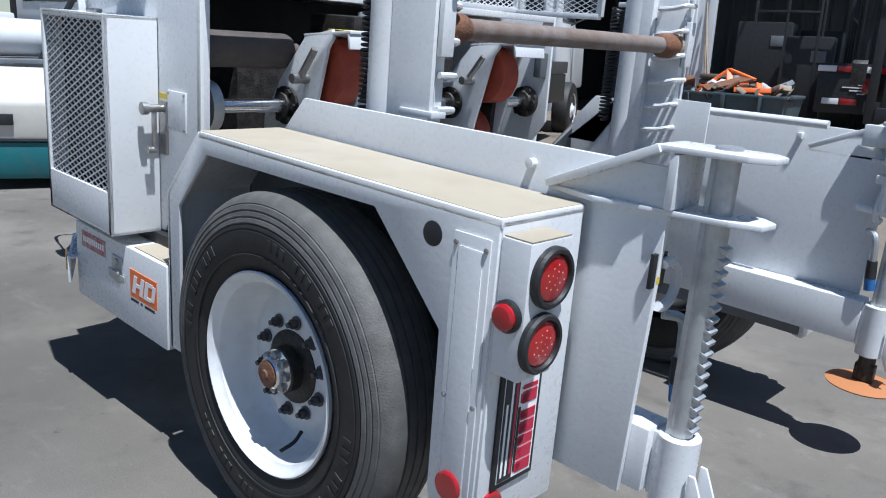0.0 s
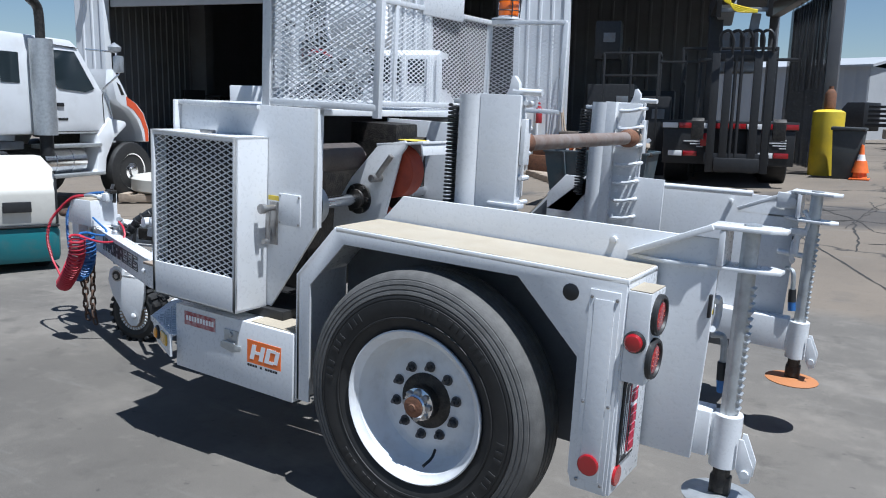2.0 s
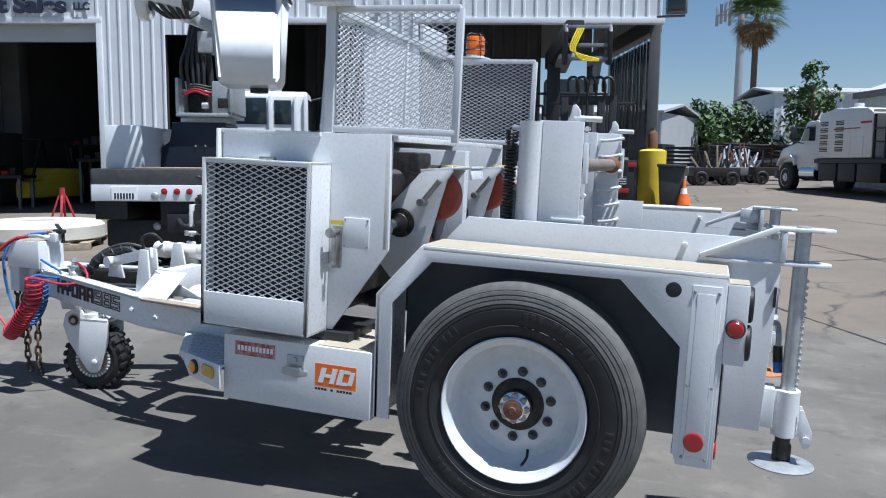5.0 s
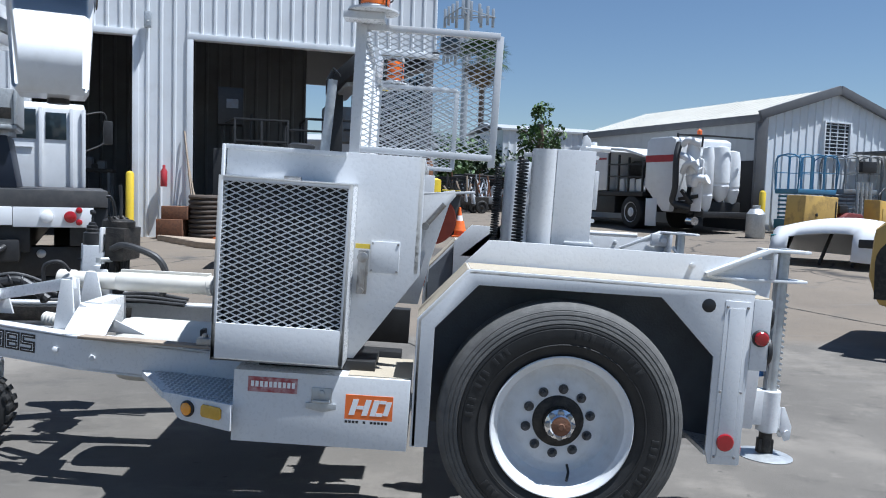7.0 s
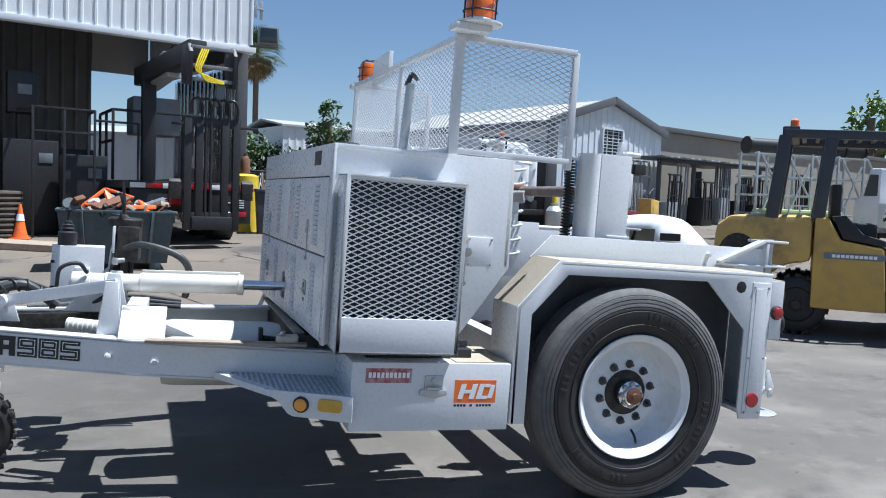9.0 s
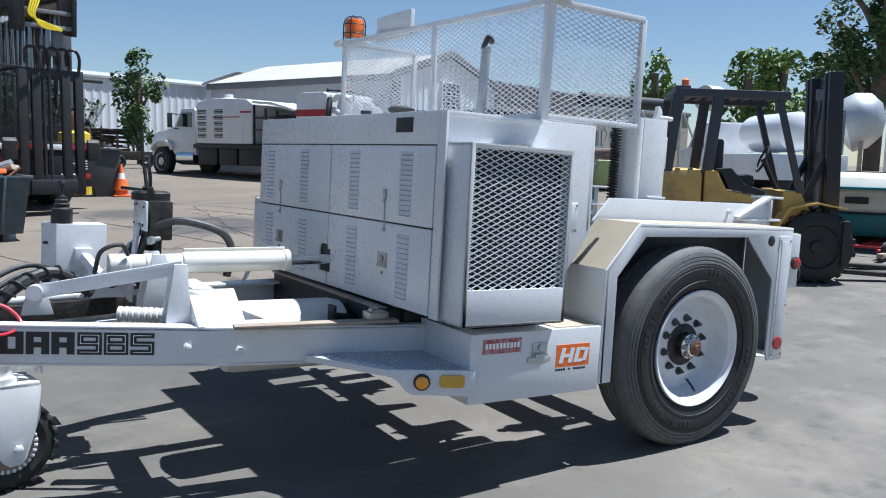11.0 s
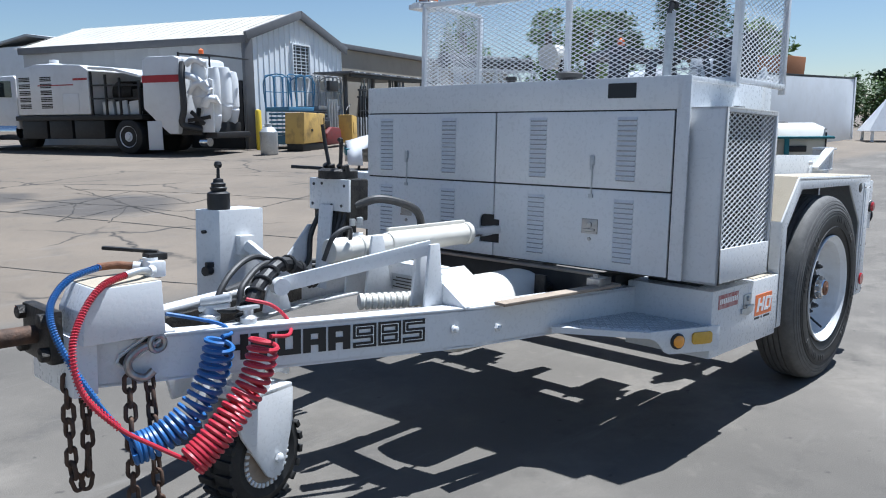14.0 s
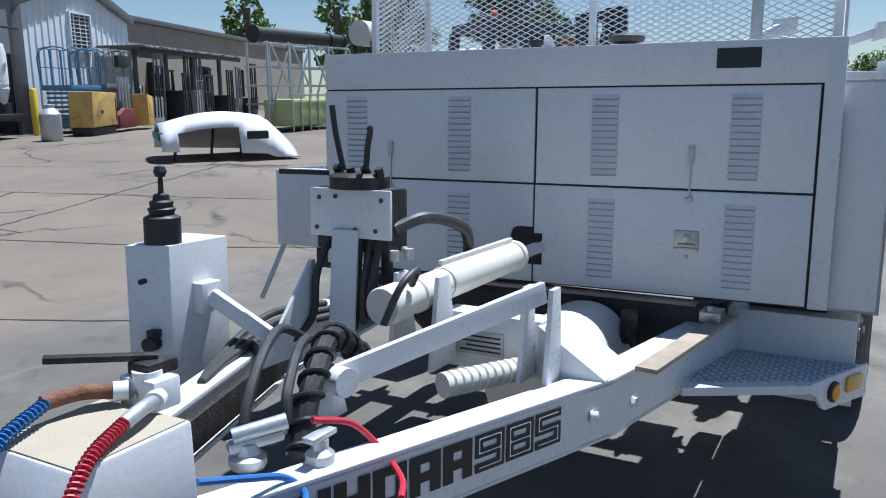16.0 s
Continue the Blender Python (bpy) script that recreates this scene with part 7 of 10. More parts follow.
# vacuum truck
vt = thing("vacuum_truck", place(5.24, 20.40, -0.385, 0.923) @ Matrix.Translation((0, -1.10, 0)) @ Matrix.Diagonal((0.965, 0.965, 0.965, 1)), "white vacuum truck with black rack, tank and red band", "truck")
for x, s in ((-0.15, 1), (-0.15, -1), (6.05, 1), (6.05, -1)):
    road_wheel(vt, x, 1.15 * s, 0.51, 0.55 if x < 1 else 0.3, s, TRUCKWHITE)
bm = B()
box(bm, -2.4, 6.6, -0.45, 0.45, 0.72, 1.0, 0.02)
box(bm, -0.7, 4.2, -1.15, 1.15, 1.0, 1.14, 0.02)
part("chassis", bm, BLACK, vt)
for x0, x1 in ((0.75, 1.9), (2.0, 2.9), (3.0, 4.0)):
    bm = B()
    box(bm, x0, x1, 0.55, 1.1, 0.45, 1.0, 0.03)
    part("side_locker", bm, BLACK, vt)
bm = B()
prism(bm, [(4.22, 0.95), (4.22, 2.30), (4.3, 2.38), (5.0, 2.36), (5.45, 1.72), (6.55, 1.50), (6.75, 1.30), (6.78, 0.72), (6.62, 0.72), (6.52, 1.02), (5.6, 1.04), (5.45, 0.75), (4.22, 0.75)], "y", -1.02, 1.02, 0.06)
cab = part("cab", bm, TRUCKWHITE, vt)
for s in (1, -1):
    bm = B()
    prism(bm, [(4.42, 1.72), (4.42, 2.22), (4.95, 2.22), (5.28, 1.75)], "y", min(s * 1.022, s * 1.034), max(s * 1.022, s * 1.034))
    part("side_window", bm, GLASS, cab)
    bm = B()
    prism(bm, [(5.42, 0.95), (5.48, 1.15), (5.75, 1.28), (6.3, 1.28), (6.58, 1.12), (6.68, 0.9), (6.60, 0.9), (6.48, 1.05), (6.25, 1.18), (5.8, 1.18), (5.56, 1.05), (5.48, 0.92)], "y", min(s * 0.85, s * 1.17), max(s * 0.85, s * 1.17), 0.02)
    part("wheel_arch", bm, TRUCKWHITE, cab)
    bm = B()
    tube(bm, curve([(5.1, s * 1.02, 2.15), (5.2, s * 1.35, 2.15), (5.2, s * 1.36, 1.75), (5.15, s * 1.02, 1.65)], 5), 0.018, 8)
    box(bm, 5.17, 5.23, s * 1.35 - 0.09, s * 1.35 + 0.09, 1.7, 2.2, 0.02)
    part("mirror", bm, BLACK, cab)
    bm = B()
    box(bm, 6.70, 6.80, s * 0.62, s * 0.92, 1.0, 1.2, 0.03) if s > 0 else box(bm, 6.70, 6.80, -0.92, -0.62, 1.0, 1.2, 0.03)
    part("headlight", bm, GALV, cab)
bm = B()
box(bm, 6.74, 6.92, -1.1, 1.1, 0.45, 0.72, 0.05)
part("bumper", bm, GREYMETAL, vt)
bm = B()
cyl(bm, (4.3, 0.82, 0.68), (5.25, 0.82, 0.68), 0.27, None, 28)
part("fuel_tank", bm, CHROME, vt)
bm = B()
prism(bm, [(1.22, 1.16), (1.22, 2.46), (1.5, 2.60), (3.2, 2.68), (3.95, 2.55), (4.08, 2.42), (4.08, 1.16)], "y", -1.12, 1.12, 0.05)
hs = part("pump_housing", bm, TRUCKWHITE, vt, "white pump housing with dark louvres and thin red line")
bm = B()
lathe(bm, (3.45, 0.2, 2.6), (0, 0, 1), [(0.3, 0), (0.3, 0.12), (0.14, 0.16), (0.14, 0.26), (0, 0.28)], 20)
part("cap", bm, TRUCKWHITE, hs)
for i in range(2):
    for j in range(5):
        bm = B()
        for q in range(3):
            box(bm, 3.52 - i * 0.86, 3.96 - i * 0.86, 1.121, 1.132, 1.36 + j * 0.20 + q * 0.05, 1.39 + j * 0.20 + q * 0.05, 0.004)
        part("louvre_panel", bm, GREASE, hs)
bm = B()
box(bm, 1.26, 1.8, 1.122, 1.130, 2.16, 2.22, 0.0)
box(bm, 1.8, 3.2, 1.122, 1.130, 2.02, 2.05, 0.0)
part("stripe", bm, REDPAINT, hs)
bm = B()
box(bm, 1.62, 2.25, 1.122, 1.130, 1.22, 1.78, 0.01)
part("hatch", bm, TRUCKWHITE, hs)
for k, x in enumerate((1.16, 0.62, 0.1, -0.6)):
    for s in (-1.08, 1.08):
        bm = B()
        bar(bm, (x, s, 1.14), (x, s, 2.40 - 0.1 * k), 0.06, 0.06, 0.01)
        part("rack_post", bm, BLACK, vt)
for z in (1.62, 2.0):
    for s in (-1.08, 1.08):
        bm = B()
        bar(bm, (1.16, s, z), (-0.6, s, z - 0.03), 0.05, 0.05, 0.01)
        part("rack_rail", bm, BLACK, vt)
bm = B()
prism(bm, [(1.20, 2.46), (1.20, 2.54), (0.3, 2.48), (-0.66, 2.26), (-0.66, 2.18), (0.3, 2.40)], "y", -1.14, 1.14, 0.02)
part("rack_roof", bm, TRUCKWHITE, vt)
for x in (-0.48, 0.0, 0.52):
    bm = B()
    prism(bm, [(x, 1.15), (x + 0.40, 1.15), (x + 0.43, 1.52), (x + 0.05, 1.56)], "y", 0.86, 0.92, 0.01)
    part("rack_panel", bm, TRUCKWHITE, vt)
bm = B()
cyl(bm, (0.9, 0.2, 1.80), (0.2, 0.2, 1.80), 0.34)
box(bm, -0.5, 0.1, -0.5, 0.6, 1.14, 1.9, 0.06)
part("pump", bm, GREASE, vt)
bm = B()
prism(bm, [(-0.78, 2.66), (-0.74, 1.30), (-1.15, 0.95), (-1.60, 0.58), (-1.92, 0.58), (-2.02, 1.2), (-2.08, 2.66), (-1.9, 2.74), (-0.95, 2.74)], "y", -0.95, 1.12, 0.06)
tk = part("debris_tank", bm, TRUCKWHITE, vt, "white debris tank with a red band")
bm = B()
box(bm, -2.06, -0.77, 1.122, 1.132, 2.02, 2.22, 0.0)
part("red_band", bm, REDPAINT, tk)
for x, y, z0, z1, r in ((-2.42, 0.72, 1.15, 2.62, 0.22), (-2.80, 0.55, 0.62, 2.45, 0.17), (-2.6, -0.1, 0.9, 2.5, 0.26), (-2.5, -0.6, 0.8, 2.4, 0.24)):
    bm = B()
    lathe(bm, (x, y, z0), (0, 0, 1), [(0.05, 0), (r * 0.7, 0.12), (r, 0.45), (r * 0.94, 0.47), (r * 0.94, 0.53), (r, 0.55), (r, z1 - z0 - 0.3), (r * 0.8, z1 - z0 - 0.05), (0, z1 - z0)], 24)
    part("cyclone", bm, TRUCKWHITE, vt)
bm = B()
prism(bm, [(-2.55, 0.62), (-2.98, 0.62), (-3.02, 2.05), (-2.86, 2.12)], "y", 0.86, 0.92, 0.02)
part("rear_panel", bm, TRUCKWHITE, vt)
for k, (a, b, r) in enumerate((((-2.2, 1.0, 2.2), (-2.9, 0.9, 1.75), 0.10), ((-2.3, 1.02, 1.7), (-2.85, 0.95, 1.95), 0.08), ((-2.75, 0.95, 1.35), (-3.05, 0.8, 1.5), 0.11), ((-2.2, 0.95, 2.5), (-2.7, 0.75, 2.5), 0.09))):
    bm = B()
    tube(bm, curve([a, (Vector(a) + Vector(b)) / 2 + Vector((0, 0.10, 0.12)), b], 6), r, 12)
    lathe(bm, b, Vector(b) - Vector(a), [(r * 1.35, 0.0), (r * 1.35, 0.05), (r * 0.9, 0.06)], 16)
    part("air_pipe", bm, TRUCKWHITE, vt)
for a, b in (((-2.35, 1.05, 1.2), (-2.75, 1.02, 0.85)), ((-2.2, 1.0, 0.95), (-2.9, 0.9, 1.05)), ((-2.4, 0.9, 0.7), (-2.5, 0.9, 1.3)), ((-2.7, 0.85, 0.6), (-2.7, 0.85, 1.2))):
    bm = B()
    bar(bm, a, b, 0.08, 0.10, 0.01)
    part("rear_strut", bm, BLACK, vt)
bm = B()
tube(bm, curve([(-2.1, 1.0, 2.55), (-2.18, 1.15, 2.1), (-2.2, 1.16, 1.3), (-2.1, 1.12, 0.85), (-2.6, 0.9, 0.7)], 8), 0.09, 10)
part("suction_hose", bm, HOSE, vt)
bm = B()
for a, b in (((-1.9, 0.9, 2.80), (-2.95, 0.9, 2.72)), ((-2.95, 0.9, 2.72), (-2.95, -0.9, 2.72)), ((-2.95, 0.9, 2.72), (-2.98, 0.95, 2.4)), ((-1.9, 0.4, 2.80), (-2.95, 0.4, 2.72)), ((-1.9, 0.9, 2.70), (-1.9, 0.9, 2.85))):
    bar(bm, a, b, 0.05, 0.05, 0.01)
part("top_rail", bm, BLACK, vt)
bm = B()
box(bm, -2.6, -1.0, -0.9, 0.95, 0.55, 0.9, 0.03)
box(bm, -3.0, -2.6, -0.8, 0.8, 0.45, 0.62, 0.03)
part("rear_frame", bm, BLACK, vt)
bm = B()
cyl(bm, (-2.6, 0.95, 0.35), (-2.9, 1.0, 0.35), 0.12, None, 20)
part("hose_coupling", bm, CHROME, vt)
bm = B()
box(bm, -1.36, -0.86, 1.10, 1.13, 0.13, 0.95, 0.01)
part("mud_flap", bm, TRUCKWHITE, vt)
bm = B()
lathe(bm, (-2.45, 0.6, 2.78), (0, 0, 1), [(0.07, 0), (0.07, 0.12), (0.0, 0.17)], 16)
part("beacon", bm, SAFETY, vt)

# day-cab truck with its hood tipped open
dc_ = thing("day_cab_truck", place(-10.77, 6.68, -0.227, 0.974) @ Matrix.Translation((0, 1.15, 0)), "white day-cab truck with hood tipped forward, orange stripe", "truck")
for x, s in ((0, -1), (0, 1), (-4.2, -1), (-4.2, 1)):
    road_wheel(dc_, x, 1.15 * s, 0.53, 0.30 if x == 0 else 0.55, s, CHROME)
bm = B()
box(bm, -6.0, 0.7, -0.42, 0.42, 0.7, 1.0, 0.02)
part("chassis", bm, BLACK, dc_)
bm = B()
prism(bm, [(-2.75, 1.22), (-2.75, 2.62), (-2.62, 2.74), (-1.25, 2.72), (-1.10, 2.62), (-0.62, 1.95), (-0.45, 1.88), (-0.34, 1.45), (-0.50, 1.22)], "y", -1.1, 1.1, 0.06)
cb = part("cab", bm, TRUCKWHITE, dc_)
bm = B()
prism(bm, [(-1.62, 2.00), (-1.62, 2.54), (-1.20, 2.54), (-0.80, 1.96), (-1.0, 1.90), (-1.55, 1.94)], "y", -1.113, -1.10)
part("side_window", bm, GLASS, cb)
bm = B()
prism(bm, [(-2.64, 2.0), (-2.64, 2.45), (-2.30, 2.45), (-2.30, 2.0)], "y", -1.108, -1.09)
box(bm, -2.77, -2.752, -0.8, 0.8, 1.95, 2.45, 0.0)
part("rear_window", bm, GLASS, cb)
bm = B()
for a, b in (((-1.70, -1.108, 1.26), (-1.70, -1.108, 2.62)), ((-1.70, -1.108, 1.26), (-0.60, -1.108, 1.26)), ((-0.60, -1.108, 1.26), (-0.62, -1.108, 1.88)), ((-1.12, -1.108, 2.6), (-1.7, -1.108, 2.62))):
    bar(bm, a, b, 0.012, 0.012)
part("door_seam", bm, GREASE, cb)
bm = B()
tube(bm, curve([(-1.80, -1.12, 2.45), (-1.76, -1.17, 2.3), (-1.72, -1.17, 1.75), (-1.78, -1.12, 1.6)], 6), 0.018, 8)
part("grab_rail", bm, CHROME, cb)
bm = B()
box(bm, -1.62, -1.48, -1.125, -1.10, 1.66, 1.72, 0.01)
box(bm, -1.60, -1.40, -1.106, -1.10, 1.44, 1.48, 0.0)
part("door_handle", bm, BLACK, cb)
bm = B()
for a, b in (((-0.95, -1.1, 2.60), (-0.55, -1.38, 2.58)), ((-0.55, -1.38, 2.58), (-0.50, -1.38, 2.22)), ((-0.50, -1.38, 2.22), (-0.62, -1.1, 1.95)), ((-0.62, -1.1, 1.95), (-0.42, -1.1, 1.5))):
    bar(bm, a, b, 0.025, 0.025)
mr = part("mirror_bracket", bm, CHROME, cb)
bm = B()
box(bm, -0.60, -0.50, -1.50, -1.34, 2.24, 2.52, 0.03)
lathe(bm, (-0.58, -1.38, 2.56), (0, 0, 1), [(0.0, 0), (0.10, 0.04), (0.11, 0.10), (0.0, 0.18)], 16)
part("mirror", bm, GALV, mr)
for s in (-1, 1):
    bm = B()
    prism(bm, [(-0.95, 0.52), (-0.85, 0.60), (-0.78, 1.20), (-0.52, 1.48), (-0.12, 1.42), (-0.10, 1.34), (-0.42, 1.12), (-0.62, 0.80), (-0.66, 0.52)], "y", min(s * 0.72, s * 1.14), max(s * 0.72, s * 1.14), 0.03)
    part("fender", bm, TRUCKWHITE, dc_)
for z, x1 in ((0.52, -0.7), (1.00, -0.75)):
    bm = B()
    box(bm, -1.95, x1, -1.18, -0.86, z, z + 0.06, 0.02)
    part("step", bm, GALV, dc_)
bm = B()
cyl(bm, (-1.85, -0.82, 0.78), (-0.98, -0.82, 0.78), 0.24, None, 32)
for x in (-1.6, -1.25):
    cyl(bm, (x - 0.03, -0.82, 0.78), (x + 0.03, -0.82, 0.78), 0.25, None, 32)
part("fuel_tank", bm, CHROME, dc_)
bm = B()
cyl(bm, (-2.05, -1.30, 1.22), (-2.05, -1.30, 2.66), 0.17, None, 28)
mf = part("exhaust_guard", bm, GALV, dc_)
bm = B()
tube(bm, curve([(-2.05, -1.30, 2.6), (-2.05, -1.30, 3.0), (-2.09, -1.30, 3.15), (-2.22, -1.30, 3.24)], 6), 0.070, 14)
part("tail_pipe", bm, GREASE, mf)
bm = B()
cyl(bm, (-2.05, -1.30, 0.9), (-2.05, -1.30, 1.22), 0.10, None, 20)
part("exhaust_pipe", bm, BLACK, mf)
bm = B()
box(bm, -5.4, -2.2, -1.0, 1.0, 1.0, 1.12, 0.02)
part("rear_deck", bm, GREYMETAL, dc_)
for a, b in (((-2.9, -0.85, 1.1), (-2.9, -0.85, 2.45)), ((-2.9, 0.85, 1.1), (-2.9, 0.85, 2.45)), ((-2.9, -0.85, 2.4), (-2.9, 0.85, 2.4)), ((-2.9, -0.85, 2.2), (-3.6, -0.85, 1.1))):
    bm = B()
    bar(bm, a, b, 0.07, 0.07, 0.01)
    part("headache_rack", bm, BLACK, dc_)
bm = B()
cyl(bm, (-3.0, -0.55, 1.40), (-4.6, -0.55, 1.40), 0.26, None, 28)
part("air_tank", bm, TRUCKWHITE, dc_)
bm = B()
box(bm, -4.4, -3.4, 0.0, 0.9, 1.12, 1.75, 0.05)
part("deck_box", bm, TRUCKWHITE, dc_)
bm = B()
box(bm, -0.5, 0.35, -0.45, 0.45, 0.9, 1.55, 0.08)
box(bm, -0.4, 0.1, -0.75, 0.75, 1.1, 1.35, 0.05)
part("engine", bm, GREASE, dc_)
outer = [(-0.25, 2.32), (-0.05, 2.04), (0.07, 1.84), (0.28, 1.74), (0.46, 1.57), (0.58, 1.28), (0.58, 1.04)]
inner = [(0.42, 1.06), (0.38, 1.25), (0.28, 1.44), (0.10, 1.62), (-0.10, 1.70), (-0.22, 1.80), (-0.29, 2.07)]
for s in (-1, 1):
    bm = B()
    prism(bm, outer + inner, "y", min(s * 0.88, s * 1.05), max(s * 0.88, s * 1.05), 0.02)
    hd = part("tipped_hood", bm, TRUCKWHITE, dc_)
    if s < 0:
        bm = B()
        prism(bm, [(0.02, 1.86), (0.26, 1.73), (0.44, 1.55), (0.55, 1.28), (0.56, 1.05), (0.48, 1.05), (0.46, 1.26), (0.36, 1.46), (0.20, 1.62), (0.03, 1.70)], "y", -1.056, -1.05)
        part("orange_stripe", bm, material("orange_red_paint", (0.62, 0.09, 0.03), 0.35), hd)
        bm = B()
        prism(bm, [(-0.20, 2.10), (-0.12, 2.05), (-0.02, 1.88), (-0.10, 1.88)], "y", -1.056, -1.05)
        part("hood_vent", bm, GREASE, hd)
bm = B()
prism(bm, outer + [(0.55, 1.04), (0.55, 1.27), (0.44, 1.54), (0.26, 1.70), (0.05, 1.80), (-0.08, 2.02)], "y", -0.9, 0.9)
part("hood_top", bm, TRUCKWHITE, dc_)

# bucket truck seen from behind
bk = thing("bucket_truck", place(-5.45, 5.35, -0.40, 0.915), "white bucket truck with a black pedestal and raised bucket", "truck")
for x, s in ((1.6, 1), (1.6, -1), (5.6, 1), (5.6, -1)):
    road_wheel(bk, x, 1.2 * s, 0.50, 0.55 if x < 2 else 0.3, s, TRUCKWHITE)
bm = B()
box(bm, 0.1, 7.0, -0.45, 0.45, 0.65, 0.98, 0.02)
box(bm, 0.35, 0.6, -1.2, 1.2, 0.35, 0.70, 0.03)
box(bm, 0.0, 0.25, -0.35, 0.35, 0.55, 0.80, 0.03)
tube(bm, curve([(0.0, -0.2, 0.72), (-0.14, -0.1, 0.66), (-0.14, 0.1, 0.66), (0.0, 0.2, 0.72)], 6), 0.035, 10)
part("chassis", bm, BLACK, bk)
for y in (-0.55, -0.2, 0.2, 0.55):
    bm = B()
    lathe(bm, (0.34, y, 0.62), (-1, 0, 0), [(0.05, 0), (0.05, 0.03), (0.02, 0.05), (0, 0.05)], 12)
    part("hitch_bolt", bm, GALV, bk)
bm = B()
box(bm, 0.0, 4.6, -1.25, 1.25, 1.17, 1.36, 0.01)
part("deck", bm, material("dark_deck", (0.05, 0.05, 0.052), 0.6, second=(0.09, 0.085, 0.08), scale=8, amount=0.6), bk)
bm = B()
box(bm, 0.1, 0.35, -0.1, 0.75, 1.36, 1.385, 0.006)
part("deck_board", bm, WOOD, bk)
bm = B()
box(bm, -0.02, 0.06, -0.28, 1.25, 0.96, 1.165, 0.01)
box(bm, -0.005, 0.06, -1.10, -0.285, 0.94, 1.165, 0.01)
tb = part("rear_beam", bm, TRUCKWHITE, bk)
for y, z, r in ((-0.86, 1.06, 0.066), (-0.95, 1.135, 0.035), (-0.95, 1.0, 0.035), (0.05, 1.085, 0.04), (0.205, 1.085, 0.04), (0.36, 1.085, 0.04), (-0.62, 1.06, 0.066)):
    bm = B()
    lathe(bm, (-0.02, y, z), (-1, 0, 0), [(r, -0.02), (r, 0.012), (r * 0.7, 0.02), (0, 0.022)], 20)
    part("tail_lamp", bm, REDLENS if y != -0.62 else WHITEDECAL, tb)
bm = B()
lathe(bm, (-0.02, 0.47, 1.03), (-1, 0, 0), [(0.045, 0), (0.045, 0.04), (0.03, 0.05), (0, 0.05)], 16)
part("gladhand", bm, GALV, tb)
bm = B()
box(bm, -0.03, -0.022, 0.69, 1.0, 0.975, 1.14, 0.0)
npz = part("number_plate", bm, WHITEDECAL, tb)
for k in range(7):
    bm = B()
    box(bm, -0.034, -0.030, 0.73 + k * 0.036, 0.75 + k * 0.036, 0.99, 1.06, 0.0)
    part("plate_bar", bm, INK, npz)
# white lockers along the side of the deck
for x0, x1 in ((0.7, 2.3), (2.33, 4.45)):
    bm = B()
    box(bm, x0, x1, 0.82, 1.30, 1.36, 1.93, 0.015)
    lk = part("side_locker", bm, TRUCKWHITE, bk)
    bm = B()
    box(bm, x0 + 0.06, x1 - 0.06, 1.30, 1.312, 1.42, 1.87, 0.004)
    part("locker_door", bm, TRUCKWHITE, lk)
for y0, y1 in ((-1.25, -0.85), (0.85, 1.25)):
    bm = B()
    box(bm, 0.1, 4.5, y0, y1, 0.72, 1.165, 0.02)
    part("skirt_locker", bm, BLACK, bk)
# pedestal and the open turret on it
NAVYPAINT = material("navy_black_paint", (0.012, 0.016, 0.028), 0.4)
bm = B()
prism(bm, [(-0.22, 1.36), (-0.11, 2.02), (0.64, 2.02), (0.69, 1.74), (0.80, 1.66), (0.82, 1.47), (0.95, 1.36)], "x", 1.6, 2.6, 0.02)
pd = part("pedestal", bm, NAVYPAINT, bk)
for y in (0.18, 0.32):
    bm = B()
    cyl(bm, (1.605, y, 1.68), (1.58, y, 1.68), 0.014, None, 10)
    part("bolt", bm, GALV, pd)
# turret and cheek plates are coloured grey for the shade they stand in
bm = B()
cyl(bm, (2.05, 0.22, 2.015), (2.05, 0.22, 2.09), 0.40, None, 32)
box(bm, 1.5, 2.6, -0.22, 0.57, 2.09, 2.15, 0.02)
tr_ = part("turret", bm, GALV, bk, "open turret in a grey that stands for its shade")
bm = B()
box(bm, 1.5, 2.6, 0.52, 0.57, 2.15, 2.64, 0.02)
part("cheek_plate", bm, GALV, tr_)
bm = B()
prism(bm, [(1.48, 2.15), (1.48, 2.58), (1.9, 2.62), (2.6, 2.62), (2.6, 2.15)], "y", -0.24, -0.19, 0.015)
part("cheek_plate", bm, GALV, tr_)
bm = B()
box(bm, 1.52, 1.56, -0.19, 0.06, 2.15, 2.60, 0.02)
part("cover_plate", bm, GALV, tr_)
# dark block added between the cheeks for the turret's shaded inside
bm = B()
box(bm, 2.05, 2.55, -0.18, 0.51, 2.16, 2.50, 0.03)
box(bm, 1.51, 1.525, -0.16, -0.02, 2.22, 2.36, 0.005)
part("swing_drive", bm, GREASE, tr_)
bm = B()
cyl(bm, (1.62, 0.12, 2.26), (1.62, 0.22, 2.26), 0.05, None, 16)
cyl(bm, (1.60, 0.05, 2.30), (1.66, 0.05, 2.24), 0.035, None, 12)
part("valve_body", bm, GALV, tr_)
for k in range(4):
    bm = B()
    tube(bm, curve([(1.62, 0.48 - 0.03 * k, 2.40 + 0.04 * k), (1.56, 0.30, 2.46 + 0.03 * k), (1.60, 0.10, 2.40 + 0.04 * k), (1.7, -0.02 + 0.02 * k, 2.5)], 6), 0.016, 8)
    part("turret_hose", bm, REDHOSE if k < 2 else HOSE, tr_)
# link and hoses rising from the turret to the boom
bm = B()
bar(bm, (1.95, 0.30, 2.5), (1.95, 0.24, 3.5), 0.10, 0.10, 0.02)
cyl(bm, (1.80, 0.12, 2.55), (1.80, 0.16, 3.15), 0.045, None, 16)
